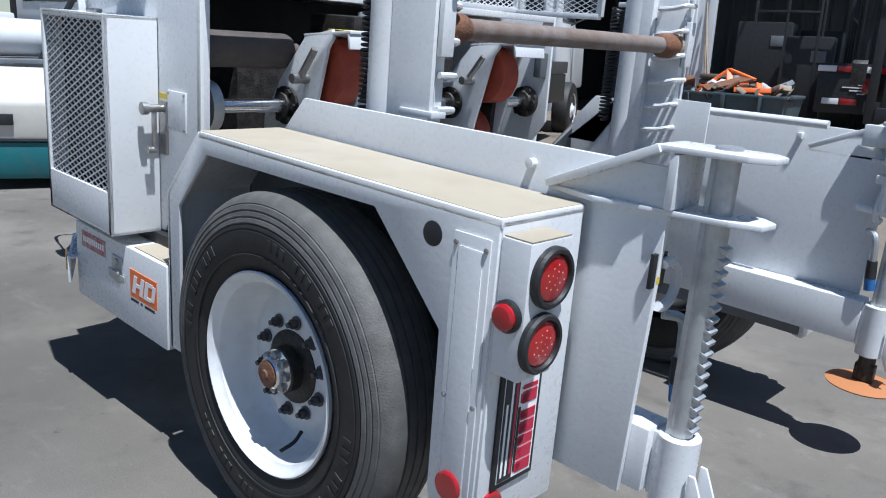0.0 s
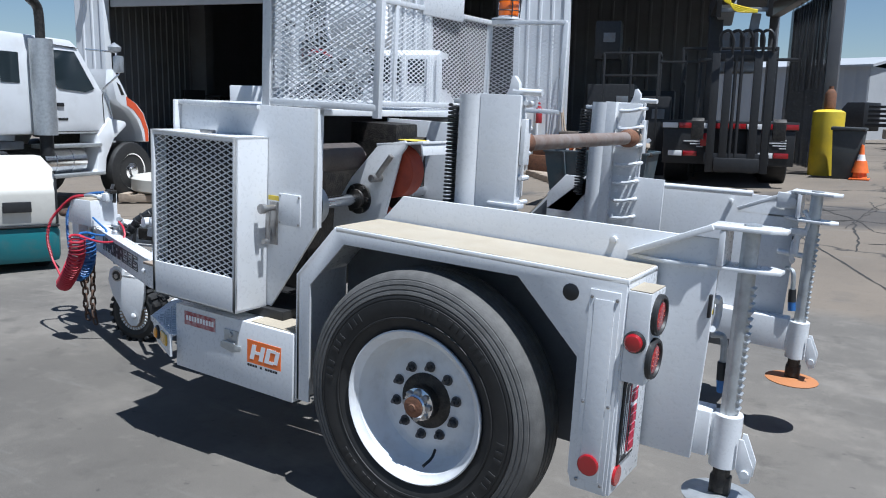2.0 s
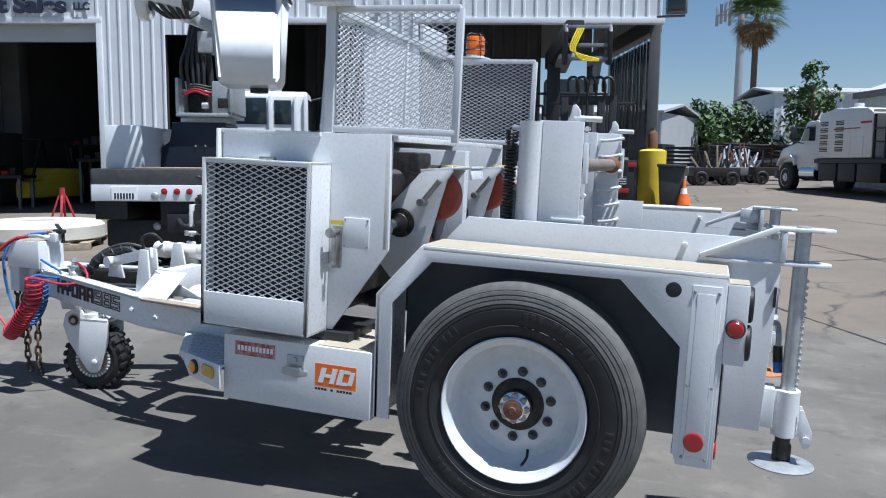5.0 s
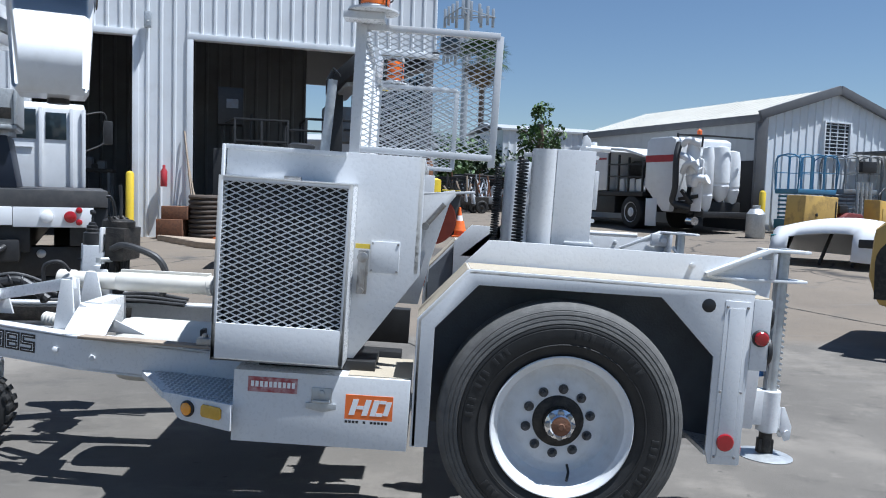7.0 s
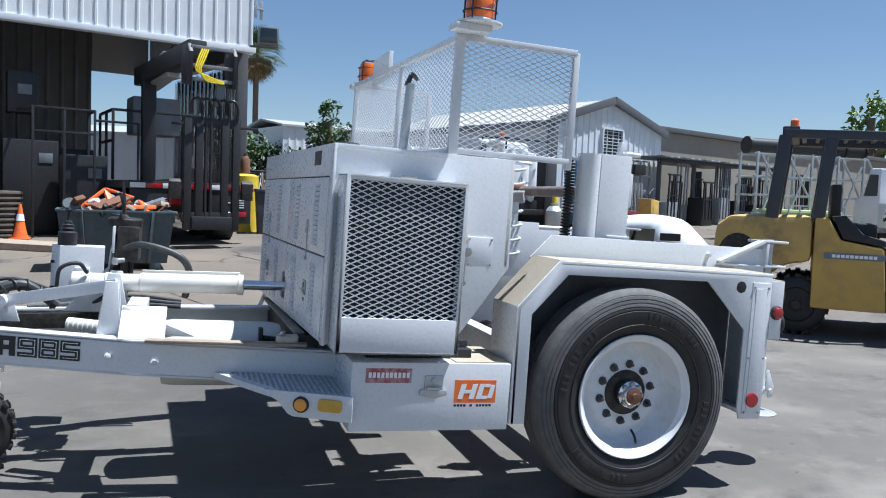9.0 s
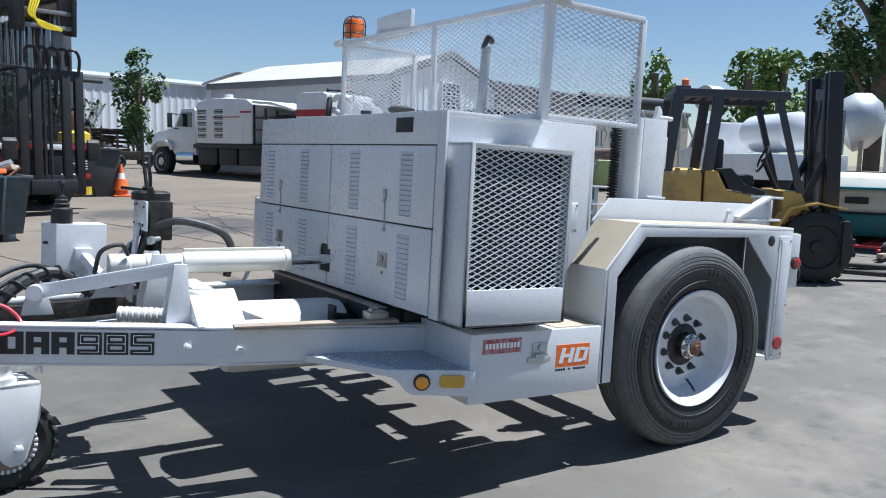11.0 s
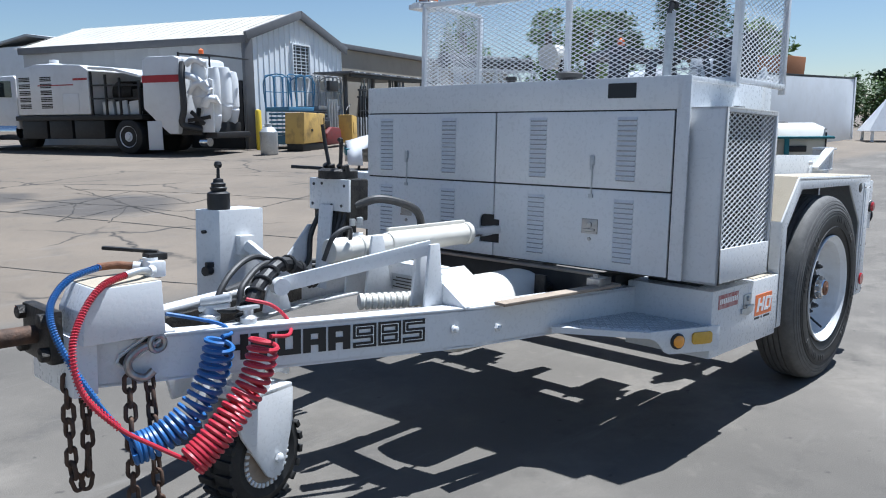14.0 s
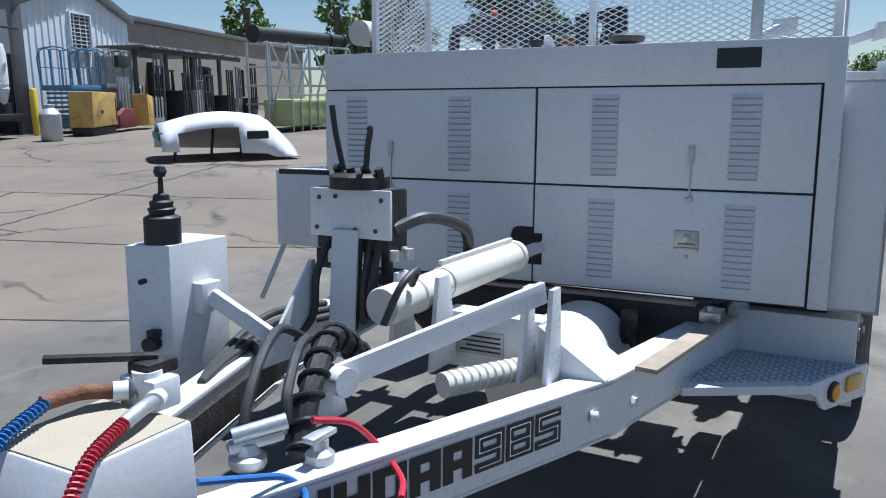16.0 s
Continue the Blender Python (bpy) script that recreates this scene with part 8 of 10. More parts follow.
lnk = part("boom_link", bm, GREASE, bk)
for k in range(5):
    bm = B()
    tube(bm, curve([(1.75, 0.50 - 0.07 * k, 2.5), (1.72, 0.53 - 0.08 * k, 2.85), (1.78, 0.46 - 0.05 * k, 3.1), (1.85, 0.40 - 0.05 * k, 3.45)], 6), 0.026, 8)
    part("link_hose", bm, HOSE, lnk)
bm = B()
box(bm, 1.66, 1.95, 0.03, 0.28, 3.01, 3.32, 0.03)
part("valve_cover", bm, GALV, lnk)
bm = B()
tube(bm, [(1.655, 0.035, 3.02), (1.655, 0.035, 3.31), (1.655, 0.12, 3.31)], 0.014, 8)
part("cover_seal", bm, BLACK, lnk)
# booms folded over the cab, tip at the tail
bm = B()
bar(bm, (2.1, 0.25, 3.45), (6.6, 0.25, 3.95), 0.32, 0.36, 0.05)
bo = part("lower_boom", bm, TRUCKWHITE, bk)
bm = B()
bar(bm, (6.6, 0.25, 4.35), (0.35, 0.28, 3.42), 0.26, 0.28, 0.05)
ub = part("upper_boom", bm, TRUCKWHITE, bk)
bm = B()
cyl(bm, (6.7, 0.5, 4.15), (6.7, 0.0, 4.15), 0.34, None, 28)
part("elbow", bm, TRUCKWHITE, bo)
for y in (0.02, 0.50):
    bm = B()
    lathe(bm, (0.12, y, 3.44), (0, 1, 0), [(0.13, 0), (0.24, 0.0), (0.26, 0.03), (0.26, 0.10), (0.24, 0.13), (0.13, 0.13)], 28, close=False)
    part("tip_sheave", bm, TRUCKWHITE, ub)
    bm = B()
    lathe(bm, (0.12, y + 0.02, 3.44), (0, 1, 0), [(0.0, 0), (0.15, 0.0), (0.15, 0.09), (0.0, 0.09)], 24)
    part("sheave_hub", bm, BLACK, ub)
bm = B()
cyl(bm, (-0.10, 0.60, 3.50), (-0.10, 0.05, 3.40), 0.11, None, 24)
part("insulator", bm, TRUCKWHITE, ub)
for y, z in ((0.66, 3.51), (0.02, 3.39)):
    bm = B()
    cyl(bm, (-0.10, y, z), (-0.10, y - 0.07, z - 0.012), 0.10, None, 24)
    part("end_cap", bm, REDPAINT if y > 0.3 else GREASE, ub)
for k in range(5):
    bm = B()
    tube(bm, curve([(0.5, 0.45 - 0.09 * k, 3.62), (0.0, 0.52 - 0.1 * k, 3.62), (-0.14, 0.42 - 0.1 * k, 3.36), (-0.02, 0.25 - 0.06 * k, 3.22), (0.25, 0.16 - 0.05 * k, 3.32)], 7), 0.026, 8)
    part("tip_hose", bm, HOSE, ub)
bm = B()
bar(bm, (0.3, 0.15, 3.3), (0.45, -0.5, 3.05), 0.12, 0.14, 0.02)
part("bucket_bracket", bm, GALV, ub)
corners = [(-0.42, -0.43), (0.42, -0.43), (0.42, 0.43), (-0.42, 0.43)]
bm = B()
for za, fa, zb_, fb in ((2.44, 0.80, 2.52, 0.92), (2.52, 0.92, 3.50, 1.04), (3.50, 1.04, 3.58, 1.10)):
    lo = [bm.verts.new((0.52 + a * fa, -0.66 + b * fa, za)) for a, b in corners]
    hi = [bm.verts.new((0.52 + a * fb, -0.66 + b * fb, zb_)) for a, b in corners]
    for i in range(4):
        bm.faces.new((lo[i], lo[(i + 1) % 4], hi[(i + 1) % 4], hi[i]))
    bm.faces.new(lo[::-1])
    bm.faces.new(hi)
bmesh.ops.remove_doubles(bm, verts=bm.verts, dist=0.0005)
bmesh.ops.bevel(bm, geom=[e for e in bm.edges if abs(e.verts[0].co.z - e.verts[1].co.z) > 0.5], offset=0.09, segments=3, affect="EDGES", profile=0.6)
bu = part("bucket", bm, TRUCKWHITE, bk, "white fibreglass bucket")
bm = B()
box(bm, 0.03, 1.01, -1.15, -0.17, 3.58, 3.62, 0.02)
part("bucket_cover", bm, BLACK, bu)
bm = B()
cyl(bm, (0.75, -0.72, 2.45), (0.75, -0.72, 2.38), 0.12, None, 20)
part("drain_cap", bm, BLACK, bu)
# cab seen from behind
bm = B()
prism(bm, [(4.75, 1.0), (4.75, 2.66), (4.95, 2.76), (5.8, 2.76), (6.3, 2.0), (7.3, 1.8), (7.4, 0.85), (6.2, 0.85)], "y", -1.0, 1.0, 0.07)
cb2 = part("cab", bm, TRUCKWHITE, bk)
for y0, y1, z0, z1 in ((-0.27, 0.62, 2.14, 2.62), (-0.72, -0.41, 2.14, 2.58)):
    bm = B()
    box(bm, 4.735, 4.748, y0, y1, z0, z1, 0.005)
    part("window", bm, GLASS, cb2)
bm = B()
prism(bm, [(5.05, 2.05), (5.05, 2.62), (5.75, 2.62), (6.1, 2.05)], "y", -1.012, -1.002)
part("window", bm, GLASS, cb2)
for y in (-0.34, -0.80, -0.98):
    bm = B()
    box(bm, 4.70, 4.74, y - 0.03, y + 0.03, 1.36, 2.66, 0.008)
    part("rear_rail", bm, TRUCKWHITE, cb2)
bm = B()
box(bm, 4.725, 4.748, -0.22, 0.2, 1.99, 2.01, 0.004)
part("trim_strip", bm, GALV, cb2)
bm = B()
tube(bm, curve([(5.8, -1.0, 2.66), (5.9, -1.3, 2.72), (5.92, -1.36, 2.5), (5.9, -1.34, 2.2), (5.8, -1.0, 2.0)], 5), 0.016, 8)
part("mirror_arm", bm, BLACK, cb2)
bm = B()
box(bm, 5.88, 5.94, -1.46, -1.30, 2.15, 2.58, 0.02)
part("mirror", bm, BLACK, cb2)

# black flatbed with folded boom, standing in the right-hand bay
fb = thing("black_flatbed_truck", place(-2.0, 13.5, -0.25, 0.97), "black flatbed truck with folded loader boom and yellow hoses", "truck")
for x, s in ((1.5, 1), (1.5, -1), (2.8, 1), (2.8, -1), (7.5, 1), (7.5, -1)):
    road_wheel(fb, x, 1.2 * s, 0.51, 0.5, s, BLACK)
bm = B()
box(bm, 0.0, 7.2, -1.25, 1.25, 1.12, 1.28, 0.02)
box(bm, 0.1, 8.5, -0.45, 0.45, 0.65, 1.12, 0.02)
box(bm, 0.0, 0.15, -1.2, -0.35, 0.45, 1.12, 0.02)
box(bm, 0.0, 0.15, 0.35, 1.2, 0.45, 1.12, 0.02)
part("bed", bm, BLACK, fb)
for k in range(8):
    bm = B()
    box(bm, -0.02, 0.0, -1.24 + 0.31 * k, -0.95 + 0.31 * k, 1.14, 1.24, 0.005)
    part("reflector", bm, REFLECT if k in (2, 5, 7) else REDLENS, fb)
for y in (-1.1, -0.82, 0.55, 0.83):
    bm = B()
    box(bm, -0.02, 0.0, y, y + 0.26, 0.60, 0.70, 0.005)
    part("reflector", bm, REFLECT if y in (-0.82, 0.83) else REDLENS, fb)
for y in (-1.05, 0.45):
    bm = B()
    for k in range(4):
        box(bm, -0.012, -0.001, y + 0.0, y + 0.12 + 0.12 * (k % 3), 0.78 + 0.05 * k, 0.80 + 0.05 * k, 0.0)
    part("tail_lettering_bars", bm, REFLECT, fb)
bm = B()
box(bm, -0.06, 0.0, 0.25, 0.5, 0.80, 1.05, 0.02)
part("tail_lamp", bm, REDLENS, fb)
# truck-mounted fork lift at the tail
for y in (-0.62, -0.40, 0.10, 0.32):
    bm = B()
    bar(bm, (-0.75, y, 0.35), (-0.75, y, 2.5), 0.12, 0.14, 0.01)
    part("mast_channel", bm, BLACK, fb)
for z, y0, y1, w in ((2.44, -0.70, 0.42, 0.18), (2.38, -1.05, 0.62, 0.05), (0.6, -0.70, 0.42, 0.2)):
    bm = B()
    bar(bm, (-0.75, y0, z), (-0.75, y1, z), 0.10, w, 0.01)
    part("mast_crossbar", bm, BLACK, fb)
bm = B()
box(bm, -0.85, -0.1, -0.55, 0.25, 0.36, 0.62, 0.04)
part("lift_carriage", bm, BLACK, fb)
for y in (-0.95, 0.45):
    bm = B()
    prism(bm, [(-0.85, 0.95), (-0.85, 1.28), (-0.78, 1.34), (-0.70, 0.98)], "y", y, y + 0.22, 0.01)
    part("lift_lamp", bm, GREASE, fb)
for y in (-0.12, -0.02):
    bm = B()
    cyl(bm, (-0.78, y, 0.4), (-0.78, y, 2.45), 0.03, None, 16)
    part("lift_ram", bm, BLACK, fb)
bm = B()
bar(bm, (-0.75, 0.15, 3.80), (3.4, 0.35, 3.70), 0.36, 0.40, 0.04)
part("boom_outer", bm, BLACK, fb)
bm = B()
prism(bm, [(0.9, 3.45), (1.0, 4.0), (1.4, 4.05), (3.2, 3.9), (3.3, 3.4), (1.6, 3.5)], "y", 0.0, 0.34, 0.05)
part("boom_knuckle", bm, GALV, fb)
for y in (-0.55, 0.30):
    bm = B()
    prism(bm, [(-0.95, 3.10), (-1.0, 3.73), (-0.85, 3.90), (-0.45, 3.90), (-0.35, 3.73), (-0.45, 3.18)], "y", y, y + 0.08, 0.01)
    part("boom_head_plate", bm, BLACK, fb)
for z in (3.23, 3.48, 3.83):
    bm = B()
    bar(bm, (-0.9, -0.5, z), (-0.9, 0.32, z), 0.06, 0.07, 0.01)
    part("boom_pin", bm, GREYMETAL, fb)
bm = B()
bar(bm, (-0.75, -0.30, 3.18), (-0.75, -0.25, 2.75), 0.14, 0.16, 0.02)
part("rotator", bm, GREYMETAL, fb)
for k in range(5):
    y = -0.62 + 0.17 * k
    bm = B()
    tube(bm, curve([(-0.8, y, 2.5), (-0.84, y, 2.75), (-0.84, y + 0.08, 2.88), (-0.8, y + 0.2, 2.83), (-0.78, y + 0.2, 2.6)], 6), 0.028, 8)
    part("grapple_tine", bm, BLACK, fb)
bm = B()
bar(bm, (2.6, 0.35, 1.25), (2.6, 0.35, 3.70), 0.26, 0.30, 0.04)
part("crane_column", bm, BLACK, fb)
bm = B()
box(bm, 3.6, 4.4, -0.6, 0.5, 2.4, 3.3, 0.06)
part("crane_block", bm, GREYMETAL, fb)
YHOSE = material("yellow_hose_rubber", (0.75, 0.58, 0.02), 0.4)
for k in range(4):
    bm = B()
    tube(bm, curve([(-0.95, 0.00 + 0.04 * k, 3.80), (-1.02, 0.10 + 0.04 * k, 3.58), (-1.05, 0.17 + 0.03 * k, 3.38), (-1.03, 0.05, 3.20 + 0.03 * k), (-0.95, -0.30, 3.18 + 0.01 * k)], 8), 0.015, 8)
    part("yellow_hose", bm, YHOSE, fb)
for a, b in (((3.2, 1.0, 1.3), (3.2, 1.0, 2.9)), ((5.0, 1.0, 1.3), (5.0, 1.0, 2.9)), ((3.2, 1.0, 2.9), (5.0, 1.0, 2.9)), ((3.2, 1.0, 2.2), (5.0, 1.0, 2.2)), ((4.1, 1.0, 1.3), (4.1, 1.0, 2.9)), ((3.2, -1.0, 1.3), (3.2, -1.0, 2.9)), ((5.0, -1.0, 1.3), (5.0, -1.0, 2.9)), ((3.2, -1.0, 2.9), (5.0, -1.0, 2.9)), ((3.2, 1.0, 2.9), (3.2, -1.0, 2.9))):
    bm = B()
    bar(bm, a, b, 0.06, 0.06, 0.01)
    part("stake_rail", bm, BLACK, fb)

# dark cabinets and guard rails standing beside the flatbed
cbs = thing("workshop_rack", place(-2.0, 13.5, -0.25, 0.97), "tall black steel cabinets and rails inside the dark bay", "rack")
for x0, x1, y0, y1, z0, z1 in ((3.4, 4.4, 2.1, 3.2, 0.0, 2.1), (4.6, 5.6, 1.2, 2.05, 0.0, 2.0), (3.6, 4.2, 2.5, 3.1, 2.70, 3.6), (2.6, 3.3, 1.2, 2.1, 0.0, 1.8)):
    bm = B()
    box(bm, x0, x1, y0, y1, z0, z1, 0.03)
    cbn = part("tool_cabinet", bm, BLACK, cbs)
    bm = B()
    box(bm, x0 - 0.012, x0 - 0.002, y0 + 0.12, y0 + 0.40, z1 - 0.50, z1 - 0.28, 0.003)
    part("cabinet_plate", bm, GREYMETAL, cbn)
for a, b in (((2.4, 1.5, 0.0), (2.4, 1.5, 2.75)), ((2.4, 2.1, 0.0), (2.4, 2.1, 2.75)), ((2.4, 2.7, 0.0), (2.4, 2.7, 2.75)), ((2.4, 1.5, 2.75), (2.4, 2.7, 2.75)), ((2.4, 1.5, 2.25), (2.4, 2.7, 2.25)), ((2.4, 1.5, 2.75), (3.3, 1.5, 2.75)), ((3.3, 1.5, 0.0), (3.3, 1.5, 2.75)), ((3.9, 2.3, 2.1), (3.9, 2.3, 3.0)), ((3.9, 2.95, 2.1), (3.9, 2.95, 3.0)), ((2.4, 2.7, 2.75), (3.6, 2.9, 2.75)), ((2.4, 0.6, 2.55), (2.4, 1.5, 2.55)), ((2.4, 0.6, 0.0), (2.4, 0.6, 2.55))):
    bm = B()
    bar(bm, a, b, 0.05, 0.05, 0.01)
    part("rail", bm, BLACK, cbs)

# big ochre fork lift
fk = thing("fork_lift", place(5.05, 4.20, 0.743, -0.669), "large ochre fork lift truck with dark overhead guard and mast", "fork lift")
for x, y, r in ((-0.23, -0.62, 0.32), (-0.23, 0.62, 0.32), (1.22, -0.72, 0.43), (1.22, 0.72, 0.43)):
    wh = road_wheel(fk, x, y, r, 0.28, 1 if y > 0 else -1, GREASE)
    bm = B()
    for k in range(18):
        m = Matrix.Translation((x, y, r)) @ pose(0, 0, 0, 0, 20 * k, 0)
        for e in (0.03, 0.16):
            box(bm, -0.03, 0.03, *sorted((-e if y > 0 else e, -e - 0.1 if y > 0 else e + 0.1)), r - 0.02, r + 0.022, 0.004, m)
    part("tread_lugs", bm, RUBBER, wh)
bm = B()
prism(bm, [(-1.06, 0.42), (-1.16, 0.72), (-1.13, 1.20), (-0.98, 1.31), (-0.10, 1.33), (-0.10, 0.80), (-0.34, 0.78), (-0.52, 0.66), (-0.60, 0.42)], "y", -0.66, 0.66, 0.10)
fc = part("counterweight", bm, OCHREWORN, fk, "heavy ochre counterweight stained with soot and grease")
bm = B()
prism(bm, [(-1.10 + 0.02, 0.50)] + [(-0.88 + 0.21 * math.cos(q), 0.86 + 0.24 * math.sin(q)) for q in (math.pi - k * math.pi / 10 for k in range(11))] + [(-0.66, 0.50)], "y", -0.664, -0.60)
part("vent_recess", bm, GREASE, fc)
bm = B()
prism(bm, [(-0.09, 0.30), (-0.09, 1.31), (0.05, 1.31), (0.18, 1.07), (0.60, 1.00), (0.66, 0.30)], "y", -0.66, 0.66, 0.03)
part("body", bm, CATYELLOW, fk)
bm = B()
prism(bm, [(0.08, 1.33), (0.20, 1.08), (0.62, 1.01), (0.62, 1.08), (0.40, 1.14), (0.22, 1.34)], "y", -0.64, 0.64, 0.02)
box(bm, 0.60, 0.92, -0.60, 0.60, 0.30, 0.62, 0.01)
box(bm, 0.62, 0.66, -0.60, 0.60, 0.62, 1.0, 0.01)
part("side_cowl", bm, BLACK, fk)
bm = B()
prism(bm, [(0.86, 0.34), (0.82, 1.08), (1.02, 1.08), (1.14, 0.86), (1.14, 0.34)], "y", -0.62, 0.62, 0.02)
part("dash_panel", bm, CATYELLOW, fk)
for s in (-1, 1):
    bm = B()
    prism(bm, [(0.74, 0.66), (0.88, 0.90), (1.20, 0.96), (1.52, 0.90), (1.52, 0.88), (1.20, 0.935), (0.91, 0.875), (0.78, 0.66)], "y", s * 0.44, s * 0.76, 0.005)
    part("wheel_guard", bm, CATYELLOW, fk)
bm = B()
box(bm, 0.02, 0.62, -0.668, -0.66, 0.86, 0.93, 0.0)
fs_ = part("side_stripe", bm, GREYMETAL, fk)
bm = B()
for k in range(10):
    box(bm, 0.10 + k * 0.045, 0.135 + k * 0.045, -0.672, -0.668, 0.878, 0.912, 0.0)
part("maker_bars", bm, WHITEDECAL, fs_)
SLATE = material("dark_slate_paint", (0.045, 0.05, 0.06), 0.5, second=(0.03, 0.03, 0.035), scale=5)
for s in (-0.6, 0.6):
    for a, b, w, h in (((-0.54, s, 1.28), (-0.44, s, 2.22), 0.09, 0.14), ((-0.06, s, 1.28), (0.03, s, 2.20), 0.08, 0.13), ((1.02, s, 1.06), (0.72, s, 2.16), 0.07, 0.08), ((-0.46, s, 2.24), (0.84, s, 2.20), 0.08, 0.10)):
        bm = B()
        bar(bm, a, b, w, h, 0.02)
        part("guard_post", bm, SLATE, fk)
for k in range(9):
    bm = B()
    bar(bm, (-0.40 + 0.15 * k, -0.6, 2.24), (-0.40 + 0.15 * k, 0.6, 2.24), 0.05, 0.05, 0.01)
    part("guard_slat", bm, SLATE, fk)
bm = B()
box(bm, -0.48, -0.30, -0.62, 0.62, 2.20, 2.32, 0.02)
part("guard_cap", bm, SLATE, fk)
bm = B()
box(bm, 0.10, 0.56, -0.28, 0.28, 1.08, 1.26, 0.05)
box(bm, 0.06, 0.18, -0.28, 0.28, 1.20, 1.70, 0.05)
part("seat", bm, BLACK, fk)
bm = B()
tube(bm, [(0.70 + 0.16 * math.cos(a) * 0.4, 0.16 * math.sin(a), 1.46 + 0.16 * math.cos(a)) for a in (2 * math.pi * k / 20 for k in range(20))], 0.015, 8, True)
cyl(bm, (0.92, 0, 1.0), (0.70, 0, 1.46), 0.03)
part("steering_wheel", bm, BLACK, fk)
for s in (-0.48, -0.30, 0.30, 0.48):
    bm = B()
    bar(bm, (1.44, s, 0.12), (1.36, s, 2.50), 0.10, 0.16, 0.01)
    part("mast_channel", bm, BLACK, fk)
for z in (0.5, 1.5, 2.42):
    bm = B()
    bar(bm, (1.40, -0.5, z), (1.40, 0.5, z), 0.08, 0.14, 0.01)
    part("mast_crossbar", bm, BLACK, fk)
for s in (-0.15, 0.15):
    bm = B()
    cyl(bm, (1.42, s, 0.3), (1.36, s, 2.35), 0.05, None, 12)
    part("lift_ram", bm, GREYMETAL, fk)
    bm = B()
    tube(bm, curve([(1.32, s * 0.6, 0.7), (1.28, s * 0.7, 1.5), (1.32, s * 0.8, 2.2)], 6), 0.016, 6)
    part("mast_hose", bm, HOSE, fk)
for s in (-0.4, 0.4):
    bm = B()
    bar(bm, (1.58, s, 0.12), (2.6, s, 0.08), 0.14, 0.05)
    part("fork", bm, GREASE, fk)
    bm = B()
    bar(bm, (1.05, s, 0.80), (1.34, s, 1.5), 0.07, 0.07)
    part("tilt_ram", bm, BLACK, fk)
bm = B()
box(bm, 1.49, 1.58, -0.75, 0.75, 0.2, 0.75, 0.02)
part("carriage", bm, BLACK, fk)
bm = B()
cyl(bm, (-0.36, -0.52, 2.28), (-0.36, -0.52, 2.32), 0.03)
lathe(bm, (-0.36, -0.52, 2.32), (0, 0, 1), [(0.045, 0), (0.045, 0.07), (0.0, 0.10)], 16)
part("beacon", bm, SAFETY, fk)


# ride-on floor sweepers
def sweeper(m, label, guard):
    sw = thing("floor_sweeper", m, label, "sweeper", "floor sweepers")
    bm = B()
    prism(bm, [(-1.3, 0.12), (-1.35, 0.55), (1.3, 0.60), (1.4, 0.12)], "y", -0.7, 0.7, 0.08)
    part("chassis", bm, TEAL, sw)
    bm = B()
    prism(bm, [(-1.32, 0.56), (-1.34, 0.95), (-1.22, 1.20), (-0.2, 1.28), (0.3, 1.26), (0.35, 0.6)], "y", -0.68, 0.68, 0.035)
    bo_ = part("body_cover", bm, CREAM, sw)
    bm = B()
    box(bm, -1.37, -1.34, -0.45, -0.2, 0.72, 0.84, 0.01)
    part("recessed_lamp", bm, BLACK, bo_)
    bm = B()
    box(bm, -1.37, -1.34, 0.2, 0.45, 0.72, 0.84, 0.01)
    part("recessed_lamp", bm, BLACK, bo_)
    bm = B()
    box(bm, -1.36, 0.36, -0.69, 0.69, 0.545, 0.565, 0.006)
    box(bm, -0.9, -0.8, -0.692, -0.68, 0.72, 0.80, 0.004)
    part("seam", bm, BLACK, bo_)
    bm = B()
    for y0_, y1_ in ((-0.685, -0.665), (0.665, 0.685)):
        box(bm, -1.345, -1.30, y0_, y1_, 0.58, 1.10, 0.005)
        box(bm, -1.30, 0.30, y0_, y1_, 1.155, 1.170, 0.003)
    part("corner_trim", bm, BLACK, bo_)
    for x in (-0.9, 0.9):
        for s in (-1, 1):
            road_wheel(sw, x, 0.62 * s, 0.2, 0.15, s, GREASE)
    bm = B()
    box(bm, 0.5, 1.0, -0.4, 0.4, 0.6, 0.85, 0.05)
    box(bm, 0.35, 0.5, -0.4, 0.4, 0.8, 1.3, 0.05)
    part("seat", bm, BLACK, sw)
    if guard:
        bm = B()
        for x, y in ((-1.45, 0.72), (-1.45, -0.2), (0.35, 0.72), (0.35, -0.72)):
            bar(bm, (x, y, 0.1), (x, y, 1.0), 0.06, 0.06, 0.01)
        box(bm, -1.5, 0.4, -0.76, 0.76, 0.98, 1.03, 0.02)
        part("overhead_guard", bm, TEAL, sw)
    return sw


sweeper(place(-7.1, 2.45, -0.90, 0.42) @ Matrix.Translation((0.05, 0.4, 0)) @ Matrix.Diagonal((1, 1, 0.87, 1)), "cream and teal ride-on floor sweeper parked in the yard", False)
sweeper(place(9.9, 4.42, 0.89, 0.45) @ Matrix.Diagonal((1.2, 1.25, 0.82, 1)), "cream and teal floor sweeper with an overhead guard", True)


